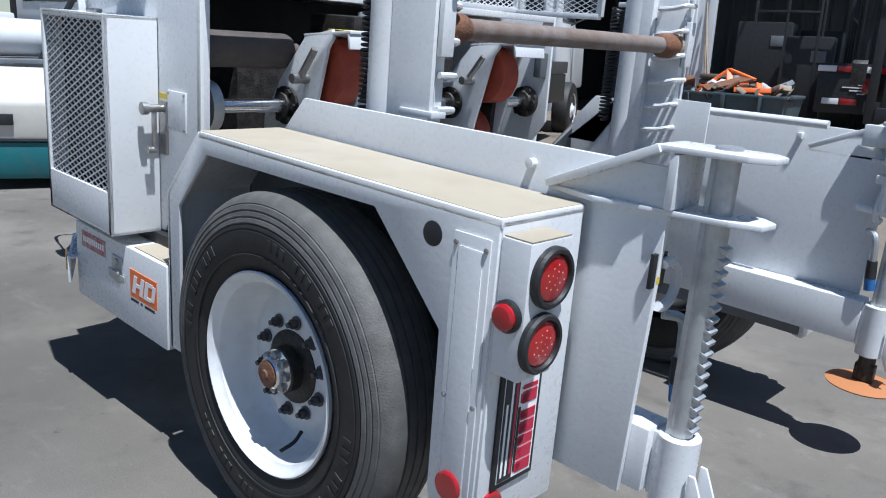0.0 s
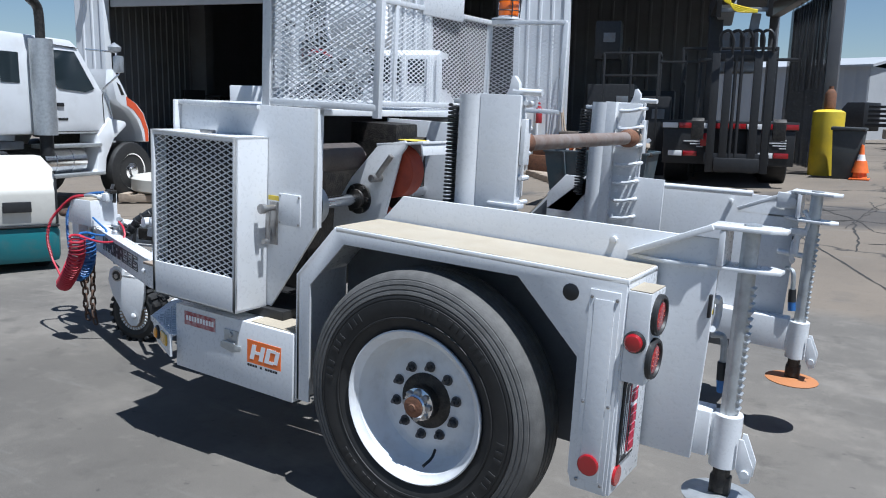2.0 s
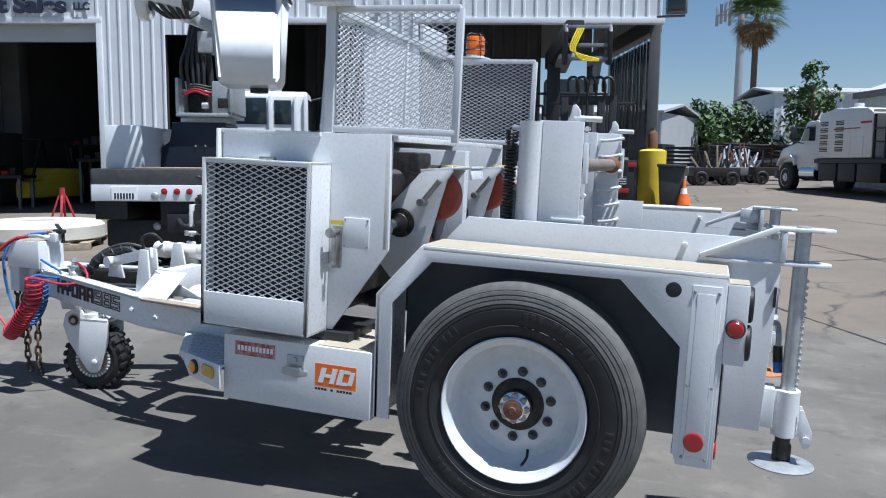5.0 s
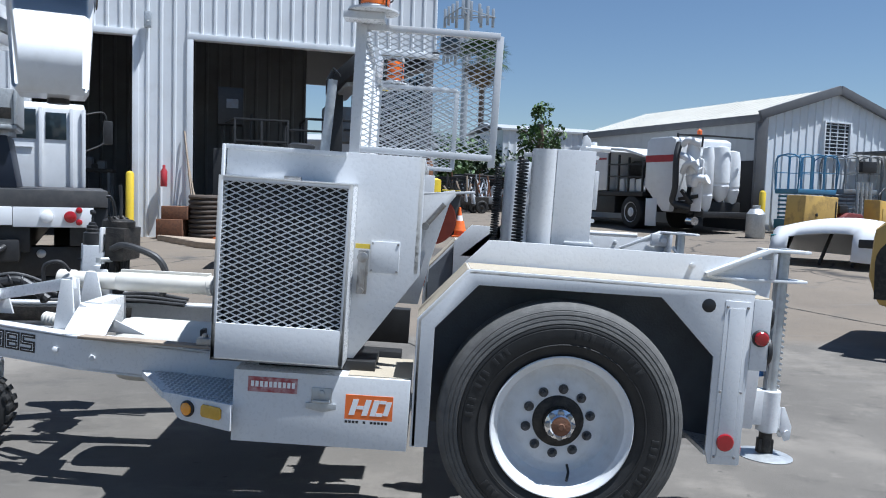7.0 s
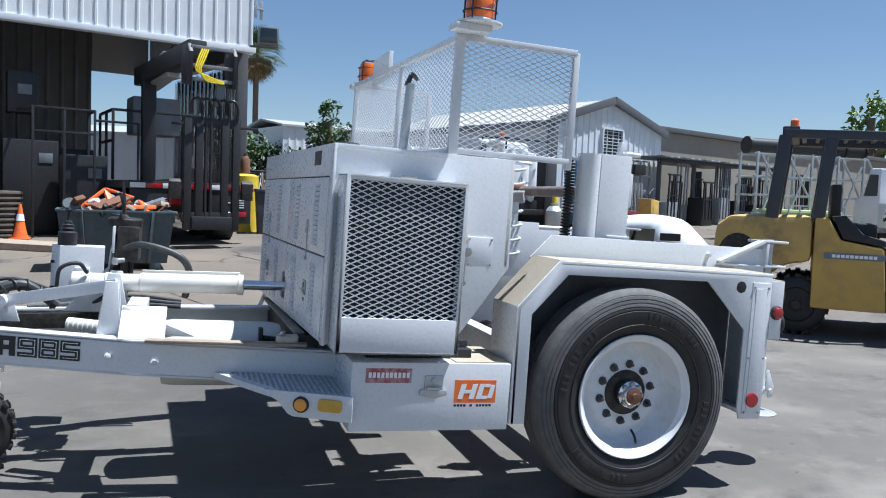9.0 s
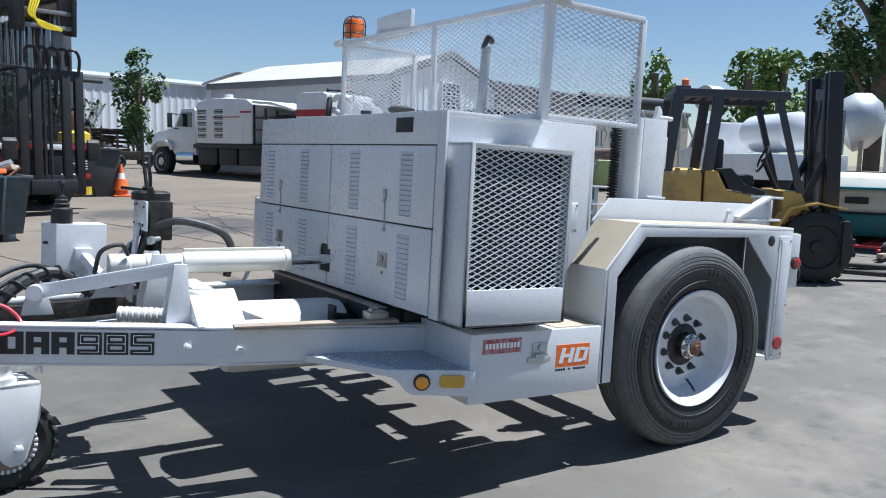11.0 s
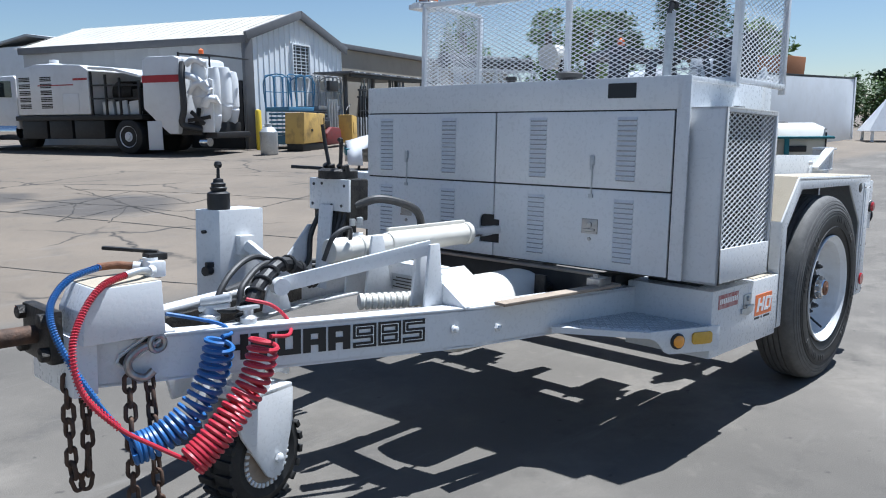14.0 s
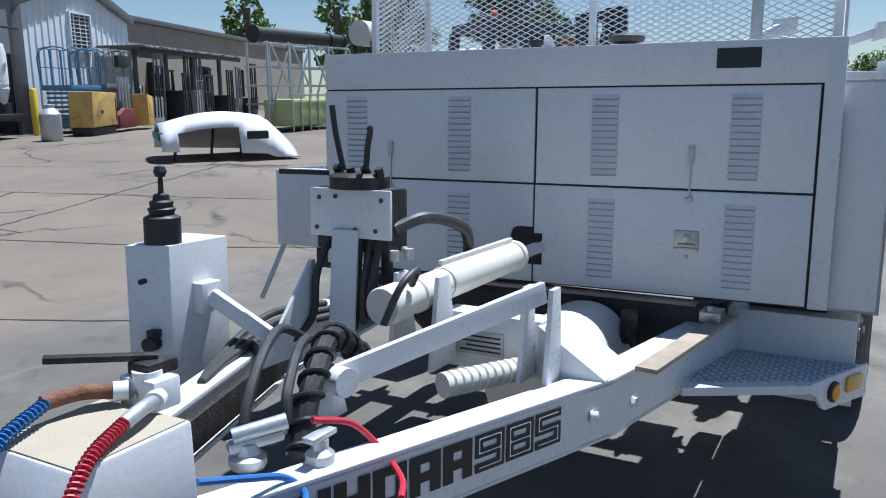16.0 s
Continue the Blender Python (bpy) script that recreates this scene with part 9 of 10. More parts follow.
# ---- bins, cones, posts and clutter ----
def cone(x, y, stacked=False):
    c = thing("traffic_cone", place(x, y), "orange traffic cone with a white collar" if not stacked else "faded orange traffic cone stacked on another", "cone", "traffic cones")
    bm = B()
    box(bm, -0.19, 0.19, -0.19, 0.19, 0.0, 0.035, 0.01)
    lathe(bm, (0, 0, 0.03), (0, 0, 1), [(0.15, 0.0), (0.10, 0.25), (0.06, 0.47), (0.03, 0.70), (0.0, 0.705)], 24)
    if stacked:
        lathe(bm, (0, 0, 0.15), (0, 0, 1), [(0.17, 0.0), (0.155, 0.06), (0.11, 0.25)], 24)
    part("body", bm, SAFETY, c)
    bm = B()
    lathe(bm, (0, 0, 0.03), (0, 0, 1), [(0.0875, 0.36), (0.0615, 0.50), (0.058, 0.5), (0.08, 0.36)], 24, close=False)
    part("collar", bm, WHITEDECAL, c)


cone(-5.42, 15.0)
cone(0.08, 16.45, True)
BINTEAL = material("worn_blue_grey_bin_paint", (0.045, 0.075, 0.09), 0.6, second=(0.09, 0.095, 0.10), scale=3.5, amount=0.9, bump=0.15, spots=(0.02, 0.02, 0.02), spot_scale=5, spot_amount=0.5)
db = thing("scrap_bin", place(-3.15, 9.95, 0.99, 0.12) @ Matrix.Diagonal((1, 1, 0.84, 1)), "grey-blue steel scrap bin heaped with orange and dark scrap", "bin")
lo, hi = [(-0.72, -0.40), (0.72, -0.40), (0.72, 0.40), (-0.72, 0.40)], [(-0.82, -0.50), (0.82, -0.50), (0.82, 0.50), (-0.82, 0.50)]
for a in range(4):
    b = (a + 1) % 4
    bm = B()
    vs = [bm.verts.new((*lo[a], 0.12)), bm.verts.new((*lo[b], 0.12)), bm.verts.new((*hi[b], 1.05)), bm.verts.new((*hi[a], 1.05))]
    ws = [bm.verts.new((v.co.x * 0.96, v.co.y * 0.94, v.co.z)) for v in vs]
    bm.faces.new(vs)
    bm.faces.new(ws[::-1])
    for k in range(4):
        bm.faces.new((vs[k], ws[k], ws[(k + 1) % 4], vs[(k + 1) % 4]))
    part("bin_panel", bm, BINTEAL, db)
for a, b in (((-0.82, -0.5, 1.05), (-0.82, 0.5, 1.05)), ((0.82, -0.5, 1.05), (0.82, 0.5, 1.05)), ((-0.82, -0.5, 1.05), (0.82, -0.5, 1.05)), ((-0.82, 0.5, 1.05), (0.82, 0.5, 1.05))):
    bm = B()
    bar(bm, a, b, 0.05, 0.05, 0.01)
    part("rim_bar", bm, BINTEAL, db)
for x in (-0.45, 0.0, 0.45):
    bm = B()
    bar(bm, (x, -0.41, 0.12), (x * 1.12, -0.515, 1.05), 0.06, 0.04, 0.005)
    part("rib", bm, BINTEAL, db)
for x in (-0.55, 0.55):
    bm = B()
    box(bm, x - 0.08, x + 0.08, -0.4, 0.4, 0.0, 0.13, 0.01)
    part("skid", bm, BINTEAL, db)
rn = random.Random(11)
for k in range(44):
    bm = B()
    x, y, z = rn.uniform(-0.70, 0.70), rn.uniform(-0.40, 0.40), 1.0 + rn.uniform(0, 0.20)
    L, h = rn.uniform(0.12, 0.34), rn.uniform(0.03, 0.10)
    m = Matrix.Translation((x, y, z)) @ pose(0, 0, 0, rn.uniform(-50, 50), rn.uniform(-50, 50), rn.uniform(0, 180))
    if k % 3:
        box(bm, -L, L, -h, h, -h * 0.5, h * 0.5, 0.01, m)
    else:
        lathe(bm, m.translation, m.to_3x3() @ Vector((1, 0, 0)), [(h, 0), (h, L), (h * 0.6, L)], 12)
    part("scrap_piece", bm, rn.choice([SAFETY, GREASE, RUST, WOOD, GREASE, GREYMETAL, TRUCKWHITE]), db)
bm = B()
box(bm, -0.72, 0.72, -0.42, 0.42, 0.85, 0.98, 0.0)
part("scrap_bed", bm, GREASE, db)
bm = B()
for a, b in (((-0.55, 0, 1.05), (-0.15, 0.1, 1.45)), ((-0.15, 0.1, 1.45), (0.25, 0.0, 1.30)), ((-0.45, -0.2, 1.15), (0.2, -0.1, 1.22)), ((-0.15, 0.1, 1.45), (-0.05, -0.1, 1.1))):
    bar(bm, a, b, 0.09, 0.05, 0.01)
part("orange_frame", bm, SAFETY, db)

bin_ = thing("wheelie_bin", place(-0.22, 16.75) @ Matrix.Diagonal((1.0, 0.95, 1.0, 1)), "dark grey plastic wheelie bin beside the yellow post", "bin")
bm = B()
prism(bm, [(-0.24, 0.0), (0.24, 0.0), (0.31, 1.02), (-0.31, 1.02)], "y", -0.28, 0.28, 0.02)
part("body", bm, material("dark_grey_plastic", (0.055, 0.06, 0.06), 0.6, second=(0.08, 0.08, 0.078), scale=6, amount=0.6), bin_)
bm = B()
prism(bm, [(-0.34, 1.02), (0.34, 1.02), (0.33, 1.08), (-0.33, 1.10)], "y", -0.33, 0.33, 0.02)
part("lid", bm, bpy.data.materials["dark_grey_plastic"], bin_)


def bollard(x, y, h=1.15, r=0.09, label="yellow painted steel bollard"):
    b = thing("bollard", place(x, y), label, "bollard", "yellow bollards")
    bm = B()
    lathe(bm, (0, 0, -0.05), (0, 0, 1), [(r, 0), (r, h + 0.03), (r * 0.7, h + 0.08), (0, h + 0.1)], 24)
    part("post", bm, YELLOWPOST, b)


bollard(-7.45, 14.70, 1.5)
bollard(-0.74, 17.45, 1.42, 0.34, "wide yellow concrete bollard at the bay corner")
sb = shed_at(-0.35, -0.55)
bollard(sb.x, sb.y, 1.15)
ext = thing("gas_bottle", place(-0.74, 17.45, z=ground_z(-0.74, 17.45) + 1.47), "rusty red gas bottle standing on the yellow post", "bottle")
bm = B()
lathe(bm, (0, 0, 0.0), (0, 0, 1), [(0.10, 0), (0.12, 0.02), (0.12, 0.34), (0.07, 0.42), (0.05, 0.44), (0.05, 0.5), (0, 0.5)], 20)
part("body", bm, RUST, ext)
ex2 = thing("fire_extinguisher", Matrix.Translation((-6.90, 15.33, 1.42)) @ Matrix.Diagonal((0.85, 0.85, 0.85, 1)), "red fire extinguisher hung on the ribbed wall", "extinguisher")
bm = B()
lathe(bm, (0, 0, 0.0), (0, 0, 1), [(0.08, 0), (0.09, 0.02), (0.09, 0.42), (0.04, 0.5), (0.04, 0.58), (0, 0.6)], 20)
part("body", bm, REDPAINT, ex2)
# reel of hose, drums and rods by the bay post
hr = thing("stacked_hose_reel", place(-5.85, 15.25), "stack of dark coiled hose by the bay post", "hose")
for k in range(9):
    bm = B()
    tube(bm, [(0.38 * math.cos(a), 0.38 * math.sin(a), 0.07 + 0.11 * k) for a in (2 * math.pi * j / 24 for j in range(24))], 0.055, 8, True)
    part("coil", bm, material("dusty_brown_hose", (0.075, 0.058, 0.046), 0.8, second=(0.04, 0.034, 0.03), scale=20, amount=0.7) if not k else bpy.data.materials["dusty_brown_hose"], hr)
cr = thing("steel_crate", place(-6.55, 15.05), "rusty steel crate by the wall", "crate")
bm = B()
box(bm, -0.35, 0.25, -0.25, 0.25, 0, 0.45, 0.02)
box(bm, -0.25, 0.35, -0.2, 0.2, 0.45, 0.75, 0.02)
part("body", bm, RUST, cr)
rk = thing("leaning_rods", place(-6.25, 15.35), "pale wooden rods leaning against the bay post", "rods")
for k in range(3):
    bm = B()
    bar(bm, (0.15 + 0.12 * k, -0.15, 0), (-0.25 + 0.05 * k, 0.2, 2.5 - 0.5 * k), 0.035, 0.035, 0.008)
    part("rod", bm, WOOD, rk)
for k in range(6):
    tb_ = thing("timber_beam", place(-5.3 + 0.25 * k, 13.6 - 0.3 * k, 0.85, -0.5), "weathered timber beam lying on the concrete", "timber", "timber beams")
    bm = B()
    box(bm, -1.6, 1.6, -0.07, 0.07, 0.0, 0.12, 0.012)
    part("beam", bm, WOOD, tb_)

# cream ring lying on a pallet
pal = thing("pallet", place(-10.2, 7.5, 0.8, 0.5), "brown wooden pallet on the yard", "pallet")
for k in range(7):
    bm = B()
    box(bm, -1.0 + k * 0.3, -0.84 + k * 0.3, -0.9, 0.9, 0.12, 0.14, 0.004)
    part("board", bm, WOOD, pal)
for y in (-0.85, 0.0, 0.85):
    bm = B()
    box(bm, -1.0, 0.98, y - 0.05, y + 0.05, 0.0, 0.12, 0.004)
    part("bearer", bm, WOOD, pal)
rg = thing("plastic_ring", place(-10.2, 7.5, z=ground_z(-10.2, 7.5) + 0.14), "large cream ring lying on a pallet", "ring")
bm = B()
lathe(bm, (0, 0, 0), (0, 0, 1), [(0.42, 0.0), (0.98, 0.0), (1.05, 0.04), (1.05, 0.24), (0.98, 0.30), (0.45, 0.34), (0.38, 0.30), (0.38, 0.04), (0.42, 0.0)], 48, close=False)
part("ring_body", bm, CREAM, rg)
js = thing("jack_stand", place(-13.6, 11.5), "red tripod jack stand", "jack stand")
bm = B()
for a in range(4):
    c, s_ = math.cos(a * math.pi / 2 + 0.6), math.sin(a * math.pi / 2 + 0.6)
    bar(bm, (0.28 * c, 0.28 * s_, 0), (0.07 * c, 0.07 * s_, 0.62), 0.05, 0.04, 0.005)
cyl(bm, (0, 0, 0.45), (0, 0, 0.8), 0.06)
part("frame", bm, REDPAINT, js)
# inside the left bay: small yellow fork lift, benches
yf = thing("yellow_fork_lift", place(-19.3, 16.6, -0.05, -1.0), "small yellow fork lift inside the dark bay", "fork lift")
bm = B()
prism(bm, [(-1.0, 0.25), (-1.05, 0.9), (-0.8, 1.15), (0.2, 1.15), (0.5, 0.8), (1.1, 0.75), (1.1, 0.25)], "y", -0.6, 0.6, 0.08)
part("body", bm, YELLOW, yf)
bm = B()
for s in (-0.5, 0.5):
    bar(bm, (-0.6, s, 1.1), (-0.4, s, 2.0), 0.07, 0.07)
    bar(bm, (0.9, s, 0.8), (0.5, s, 2.0), 0.07, 0.07)
box(bm, -0.5, 0.6, -0.55, 0.55, 2.0, 2.06, 0.02)
bar(bm, (1.2, 0, 0.1), (1.2, 0, 2.2), 0.8, 0.1)
part("guard", bm, BLACK, yf)
for x, y, w, h in ((-18.9, 18.6, 1.6, 1.0), (-16.4, 20.6, 2.2, 1.4), (-18.6, 24.0, 2.0, 1.9), (-9.0, 19.0, 1.2, 1.6), (-13.2, 19.5, 2.4, 1.0)):
    bn = thing("work_bench", place(*on_shop(x, y).xy, 0.963, 0.27), "dark cluttered work bench inside the bay", "bench", "work benches")
    bm = B()
    box(bm, -w / 2, w / 2, -0.4, 0.4, h - 0.1, h, 0.01)
    part("top", bm, GREASE, bn)
    for sx in (-1, 1):
        for sy in (-0.33, 0.33):
            bm = B()
            box(bm, sx * (w / 2 - 0.1) - 0.04, sx * (w / 2 - 0.1) + 0.04, sy - 0.04, sy + 0.04, 0, h - 0.1, 0.005)
            part("leg", bm, GREYMETAL, bn)
    for k in range(5):
        bm = B()
        a = -w / 2 + 0.15 + k * (w - 0.4) / 5
        box(bm, a, a + 0.2, -0.2, 0.15, h, h + 0.12 + 0.09 * (k % 3), 0.02)
        part("tool_box", bm, rn.choice([GREASE, GREYMETAL, REDPAINT]), bn)

# white hood panel lying on the concrete
hdp = thing("hood_panel", place(6.95, 10.85, 0.80, -0.60) @ Matrix.Diagonal((1.05, 1.05, 1.22, 1)), "white truck hood lying on the concrete", "hood")
bm = B()
nx, ny = 16, 10
gr = [[None] * (ny + 1) for _ in range(nx + 1)]
for i in range(nx + 1):
    for j in range(ny + 1):
        u, v = i / nx, j / ny
        x = -1.15 + 2.3 * u
        y = (v - 0.5) * (1.5 + 0.35 * u)
        z = 0.50 * (1 - (abs(v - 0.5) * 2) ** 3.2) * (0.75 + 0.25 * math.sin(u * 2.6)) + 0.16 - 0.10 * u + (0.12 * math.sin(u * math.pi) if 0.15 < abs(v - 0.5) < 0.42 else 0)
        z -= 0.30 * max(0, u - 0.78) / 0.22
        gr[i][j] = bm.verts.new((x, y, max(z, 0.03)))
for i in range(nx):
    for j in range(ny):
        if 2 <= i <= 8 and j == 0:
            continue
        bm.faces.new((gr[i][j], gr[i + 1][j], gr[i + 1][j + 1], gr[i][j + 1]))
hp = part("hood_shell", bm, TRUCKWHITE, hdp)
md_ = hp.modifiers.new("thick", "SOLIDIFY")
md_.thickness = 0.015
bm = B()
box(bm, 0.25, 0.62, -0.86, -0.80, 0.30, 0.42, 0.02)
part("vent", bm, BLACK, hdp)
for x_ in (-0.95, -0.35, 0.15):
    bm = B()
    bar(bm, (x_, -0.66, 0.02), (x_ + 0.12, -0.30, 0.50), 0.04, 0.05, 0.008)
    part("inner_brace", bm, GREASE, hdp)
bm = B()
box(bm, -1.18, -1.05, -0.55, 0.55, 0.30, 0.42, 0.03)
part("end_cap", bm, TEAL, hdp)

# scissor lifts and clutter by the shed
def scissor_lift(at, half, paint, label):
    q = shed_at(at, -0.85)
    sl = thing("scissor_lift", place(q.x, q.y, 0.93, 0.37), label, "lift", "scissor lifts")
    for k in range(6):
        bm = B()
        box(bm, -half * 0.9, half * 0.9, -0.35, 0.35, 0.40 + 0.12 * k, 0.46 + 0.12 * k, 0.01)
        part("scissor_arm", bm, paint, sl)
    bm = B()
    box(bm, -half, half, -0.4, 0.4, 0.12, 0.38, 0.03)
    part("base", bm, paint, sl)
    for x in (-half * 0.7, half * 0.7):
        for y in (-0.36, 0.36):
            road_wheel(sl, x, y * 1.12, 0.16, 0.12, 1 if y > 0 else -1, GREASE)
    bm = B()
    box(bm, -half, half, -0.42, 0.42, 1.10, 1.24, 0.02)
    part("platform", bm, paint, sl)
    n = 3
    for i in range(n):
        x0 = -half + i * 2 * half / n + 0.02
        x1 = -half + (i + 1) * 2 * half / n - 0.02
        for y in (-0.4, 0.4):
            bm = B()
            tube(bm, curve([(x0, y, 1.2), (x0, y, 2.05), (x0 + 0.06, y, 2.18), (x1 - 0.06, y, 2.18), (x1, y, 2.05), (x1, y, 1.2)], 4), 0.02, 8)
            bar(bm, (x0, y, 1.70), (x1, y, 1.70), 0.025, 0.025)
            part("guard_rail", bm, paint, sl)
    for x in (-half, half):
        bm = B()
        tube(bm, curve([(x, -0.4, 1.2), (x, -0.4, 2.1), (x, 0.4, 2.1), (x, 0.4, 1.2)], 4), 0.02, 8)
        part("end_rail", bm, paint, sl)
    return sl


scissor_lift(0.92, 0.72, LIFTBLUE, "folded blue scissor lift with guard rails")
s2 = scissor_lift(2.66, 0.74, GREYMETAL, "folded grey scissor lift with a black control box")
bm = B()
box(bm, -0.15, 0.42, -0.50, -0.36, 1.72, 2.05, 0.03)
part("control_box", bm, BLACK, s2)
for k in range(4):
    bm = B()
    cyl(bm, (-0.35 + 0.17 * k, -0.55, 0.1), (-0.35 + 0.17 * k, -0.55, 1.45), 0.045, None, 12)
    part("tube", bm, GALV, s2)
ql = shed_at(0.03, -2.15)
yl = thing("yellow_lift_cabinet", place(ql.x, ql.y, 0.93, 0.37), "yellow steel cabinet of a parked lift", "lift")
bm = B()
prism(bm, [(-0.62, 0.20), (-0.56, 1.10), (0.60, 1.07), (0.58, 0.24)], "y", -0.10, 0.55, 0.03)
cb_ = part("cabinet", bm, OCHREWORN, yl)
bm = B()
box(bm, -0.20, -0.12, -0.115, -0.10, 0.55, 0.63, 0.004)
part("latch", bm, BLACK, cb_)
bm = B()
box(bm, 0.50, 0.54, -0.112, -0.10, 0.35, 0.95, 0.004)
part("hinge_strip", bm, BLACK, cb_)
bm = B()
box(bm, -0.6, 0.55, -0.05, 0.5, 0.0, 0.20, 0.02)
part("skid", bm, BLACK, yl)
ql = shed_at(2.30, -2.1)
yp = thing("yellow_power_pack", place(ql.x, ql.y, 0.8, 0.6), "small yellow power pack with black pipes", "machine")
bm = B()
prism(bm, [(-0.34, 0.10), (-0.38, 0.98), (0.30, 0.92), (0.36, 0.10)], "y", -0.22, 0.22, 0.03)
pk = part("cover", bm, CATYELLOW, yp)
bm = B()
box(bm, -0.22, 0.20, -0.235, -0.22, 0.38, 0.74, 0.006)
part("recess_panel", bm, OCHREWORN, pk)
bm = B()
tube(bm, curve([(0.1, 0, 0.9), (0.16, 0, 1.2), (0.34, 0, 1.3)], 5), 0.02, 8)
tube(bm, curve([(0.25, 0.1, 0.9), (0.24, 0.1, 1.1), (0.40, 0.1, 1.22)], 5), 0.02, 8)
part("exhaust_pipe", bm, BLACK, yp)
rl = thing("red_machine", place(*shed_at(1.25, -1.95).xy, 0.93, 0.37) @ Matrix.Diagonal((0.75, 0.75, 0.75, 1)), "small red yard machine with black handle", "machine")
bm = B()
prism(bm, [(-0.6, 0.12), (-0.62, 0.6), (-0.2, 0.85), (0.5, 0.8), (0.65, 0.15)], "y", -0.35, 0.35, 0.08)
part("body", bm, material("faded_dark_red_paint", (0.16, 0.025, 0.025), 0.6, second=(0.08, 0.03, 0.03), scale=6, amount=0.7), rl)
bm = B()
box(bm, -0.5, -0.1, -0.2, 0.2, 0.8, 1.1, 0.04)
tube(bm, curve([(-0.3, 0, 1.0), (-0.6, 0, 1.35), (-0.75, 0, 1.4)], 5), 0.03, 8)
part("handle", bm, BLACK, rl)
gb = thing("gas_cylinder", place(7.75, 17.05), "grey gas cylinder beside the shed", "cylinder", "gas cylinders")
bm = B()
lathe(bm, (0, 0, 0), (0, 0, 1), [(0.22, 0), (0.24, 0.03), (0.24, 0.62), (0.15, 0.74), (0.1, 0.76), (0.1, 0.84), (0, 0.85)], 24)
part("body", bm, GALV, gb)
# lean-to canopy with parked lifts and racks in front of the tan warehouse
cn = thing("canopy", Matrix(), "dark corrugated lean-to canopy on posts", "canopy")
bm = B()
bar(bm, shed_at(3.6, -0.80, 3.06), shed_at(11.8, -0.80, 3.06), 1.5, 0.03, 0.005)
bar(bm, shed_at(6.0, 0.95, 3.11), shed_at(11.8, 0.95, 3.11), 2.0, 0.03, 0.005)
part("roof_sheet", bm, TRIM, cn)
for k in range(20):
    bm = B()
    bar(bm, shed_at(3.75 + 0.41 * k, -1.56, 3.095), shed_at(3.75 + 0.41 * k, -0.06, 3.095), 0.16, 0.045, 0.01)
    part("roof_rib", bm, CLADGREY if k % 3 else TRIM, cn)
for a in (4.7, 6.8, 8.9, 11.4):
    bm = B()
    bar(bm, shed_at(a, -0.7, 0.2), shed_at(a, -0.7, 3.05), 0.12, 0.12, 0.01)
    part("post", bm, TRIM, cn)
bm = B()
bar(bm, shed_at(3.7, -1.45, 2.98), shed_at(11.7, -1.45, 2.98), 0.06, 0.12, 0.01)
part("edge_beam", bm, BLACK, cn)
rr = random.Random(21)
for k in range(14):
    a, b = 4.3 + k * 0.72, rr.uniform(-1.5, -0.3) if k < 3 else rr.uniform(-1.5, 0.6)
    q = shed_at(a, b)
    g_ = thing("stored_machine", place(q.x, q.y, 0.93, 0.37), "parked machine and steel frame under the canopy", "machine", "stored machines")
    bm = B()
    box(bm, -0.35, 0.35, -0.3, 0.3, -0.1, rr.uniform(0.5, 1.0), 0.04)
    part("body", bm, rr.choice([GREYMETAL, GREASE, BLACK, GREYMETAL, BLACK, GALV]), g_)
    bm = B()
    h = rr.uniform(1.5, 2.4)
    for x in (-0.3, -0.1, 0.1, 0.3):
        bar(bm, (x, -0.3, 0.2), (x + rr.uniform(-0.1, 0.1), -0.3, h), 0.05, 0.05, 0.005)
    bar(bm, (-0.32, -0.3, h), (0.32, -0.3, h), 0.06, 0.06)
    bar(bm, (-0.32, -0.3, h * 0.6), (0.32, -0.3, h * 0.6), 0.04, 0.04)
    part("frame", bm, rr.choice([BLACK, GREYMETAL, GALV]), g_)
# tall rack of tubes carrying a large dark pipe
tr2 = thing("tube_rack", place(14.3, 14.75), "tall galvanised tube rack with slanting braces", "rack")
for k in range(5):
    x = -1.9 + k * 0.9
    for y in (-0.35, 0.35):
        bm = B()
        bar(bm, (x, y, 0), (x, y, 2.35), 0.06, 0.06, 0.005)
        part("upright", bm, GALV, tr2)
    for a, b in (((x, -0.38, 0.3), (x + 0.8, -0.38, 2.1)), ((x + 0.8, -0.38, 1.2), (x + 0.1, -0.38, 2.3))):
        bm = B()
        bar(bm, a, b, 0.045, 0.045, 0.005)
        part("brace", bm, GALV, tr2)
for z in (0.7, 1.2, 1.7, 2.3):
    for y in (-0.35, 0.35):
        bm = B()
        bar(bm, (-2.0, y, z), (1.85, y, z), 0.05, 0.05, 0.005)
        part("rail", bm, GALV, tr2)
bmp = thing("steel_pipe", place(14.3, 14.75, z=ground_z(14.3, 14.75) + 2.52), "large black steel pipe lying on the tube rack", "pipe")
bm = B()
cyl(bm, (-2.0, 0, 0.02), (2.0, 0, 0.02), 0.20, None, 28)
part("pipe_body", bm, BLACK, bmp)
for x in (-2.02, 1.2, 1.9):
    bm = B()
    lathe(bm, (x, 0, 0.02), (1, 0, 0), [(0.20, 0), (0.235, 0.0), (0.235, 0.06), (0.20, 0.06)], 28)
    part("flange", bm, GREASE, bmp)
rd = thing("cable_drum", place(18.5, 15.4), "tan cable drum raised on a dark stand", "drum")
bm = B()
cyl(bm, (-0.3, 0, 2.85), (0.3, 0, 2.85), 0.42, None, 28)
part("drum", bm, CREAM, rd)
for y in (-0.35, 0.35):
    bm = B()
    bar(bm, (0, y, 0), (0, y, 2.85), 0.15, 0.12, 0.01)
    part("stand_leg", bm, GREASE, rd)
gt = thing("fluid_tank", place(13.7, 14.3), "pale green plastic tank in a steel cage", "tank")
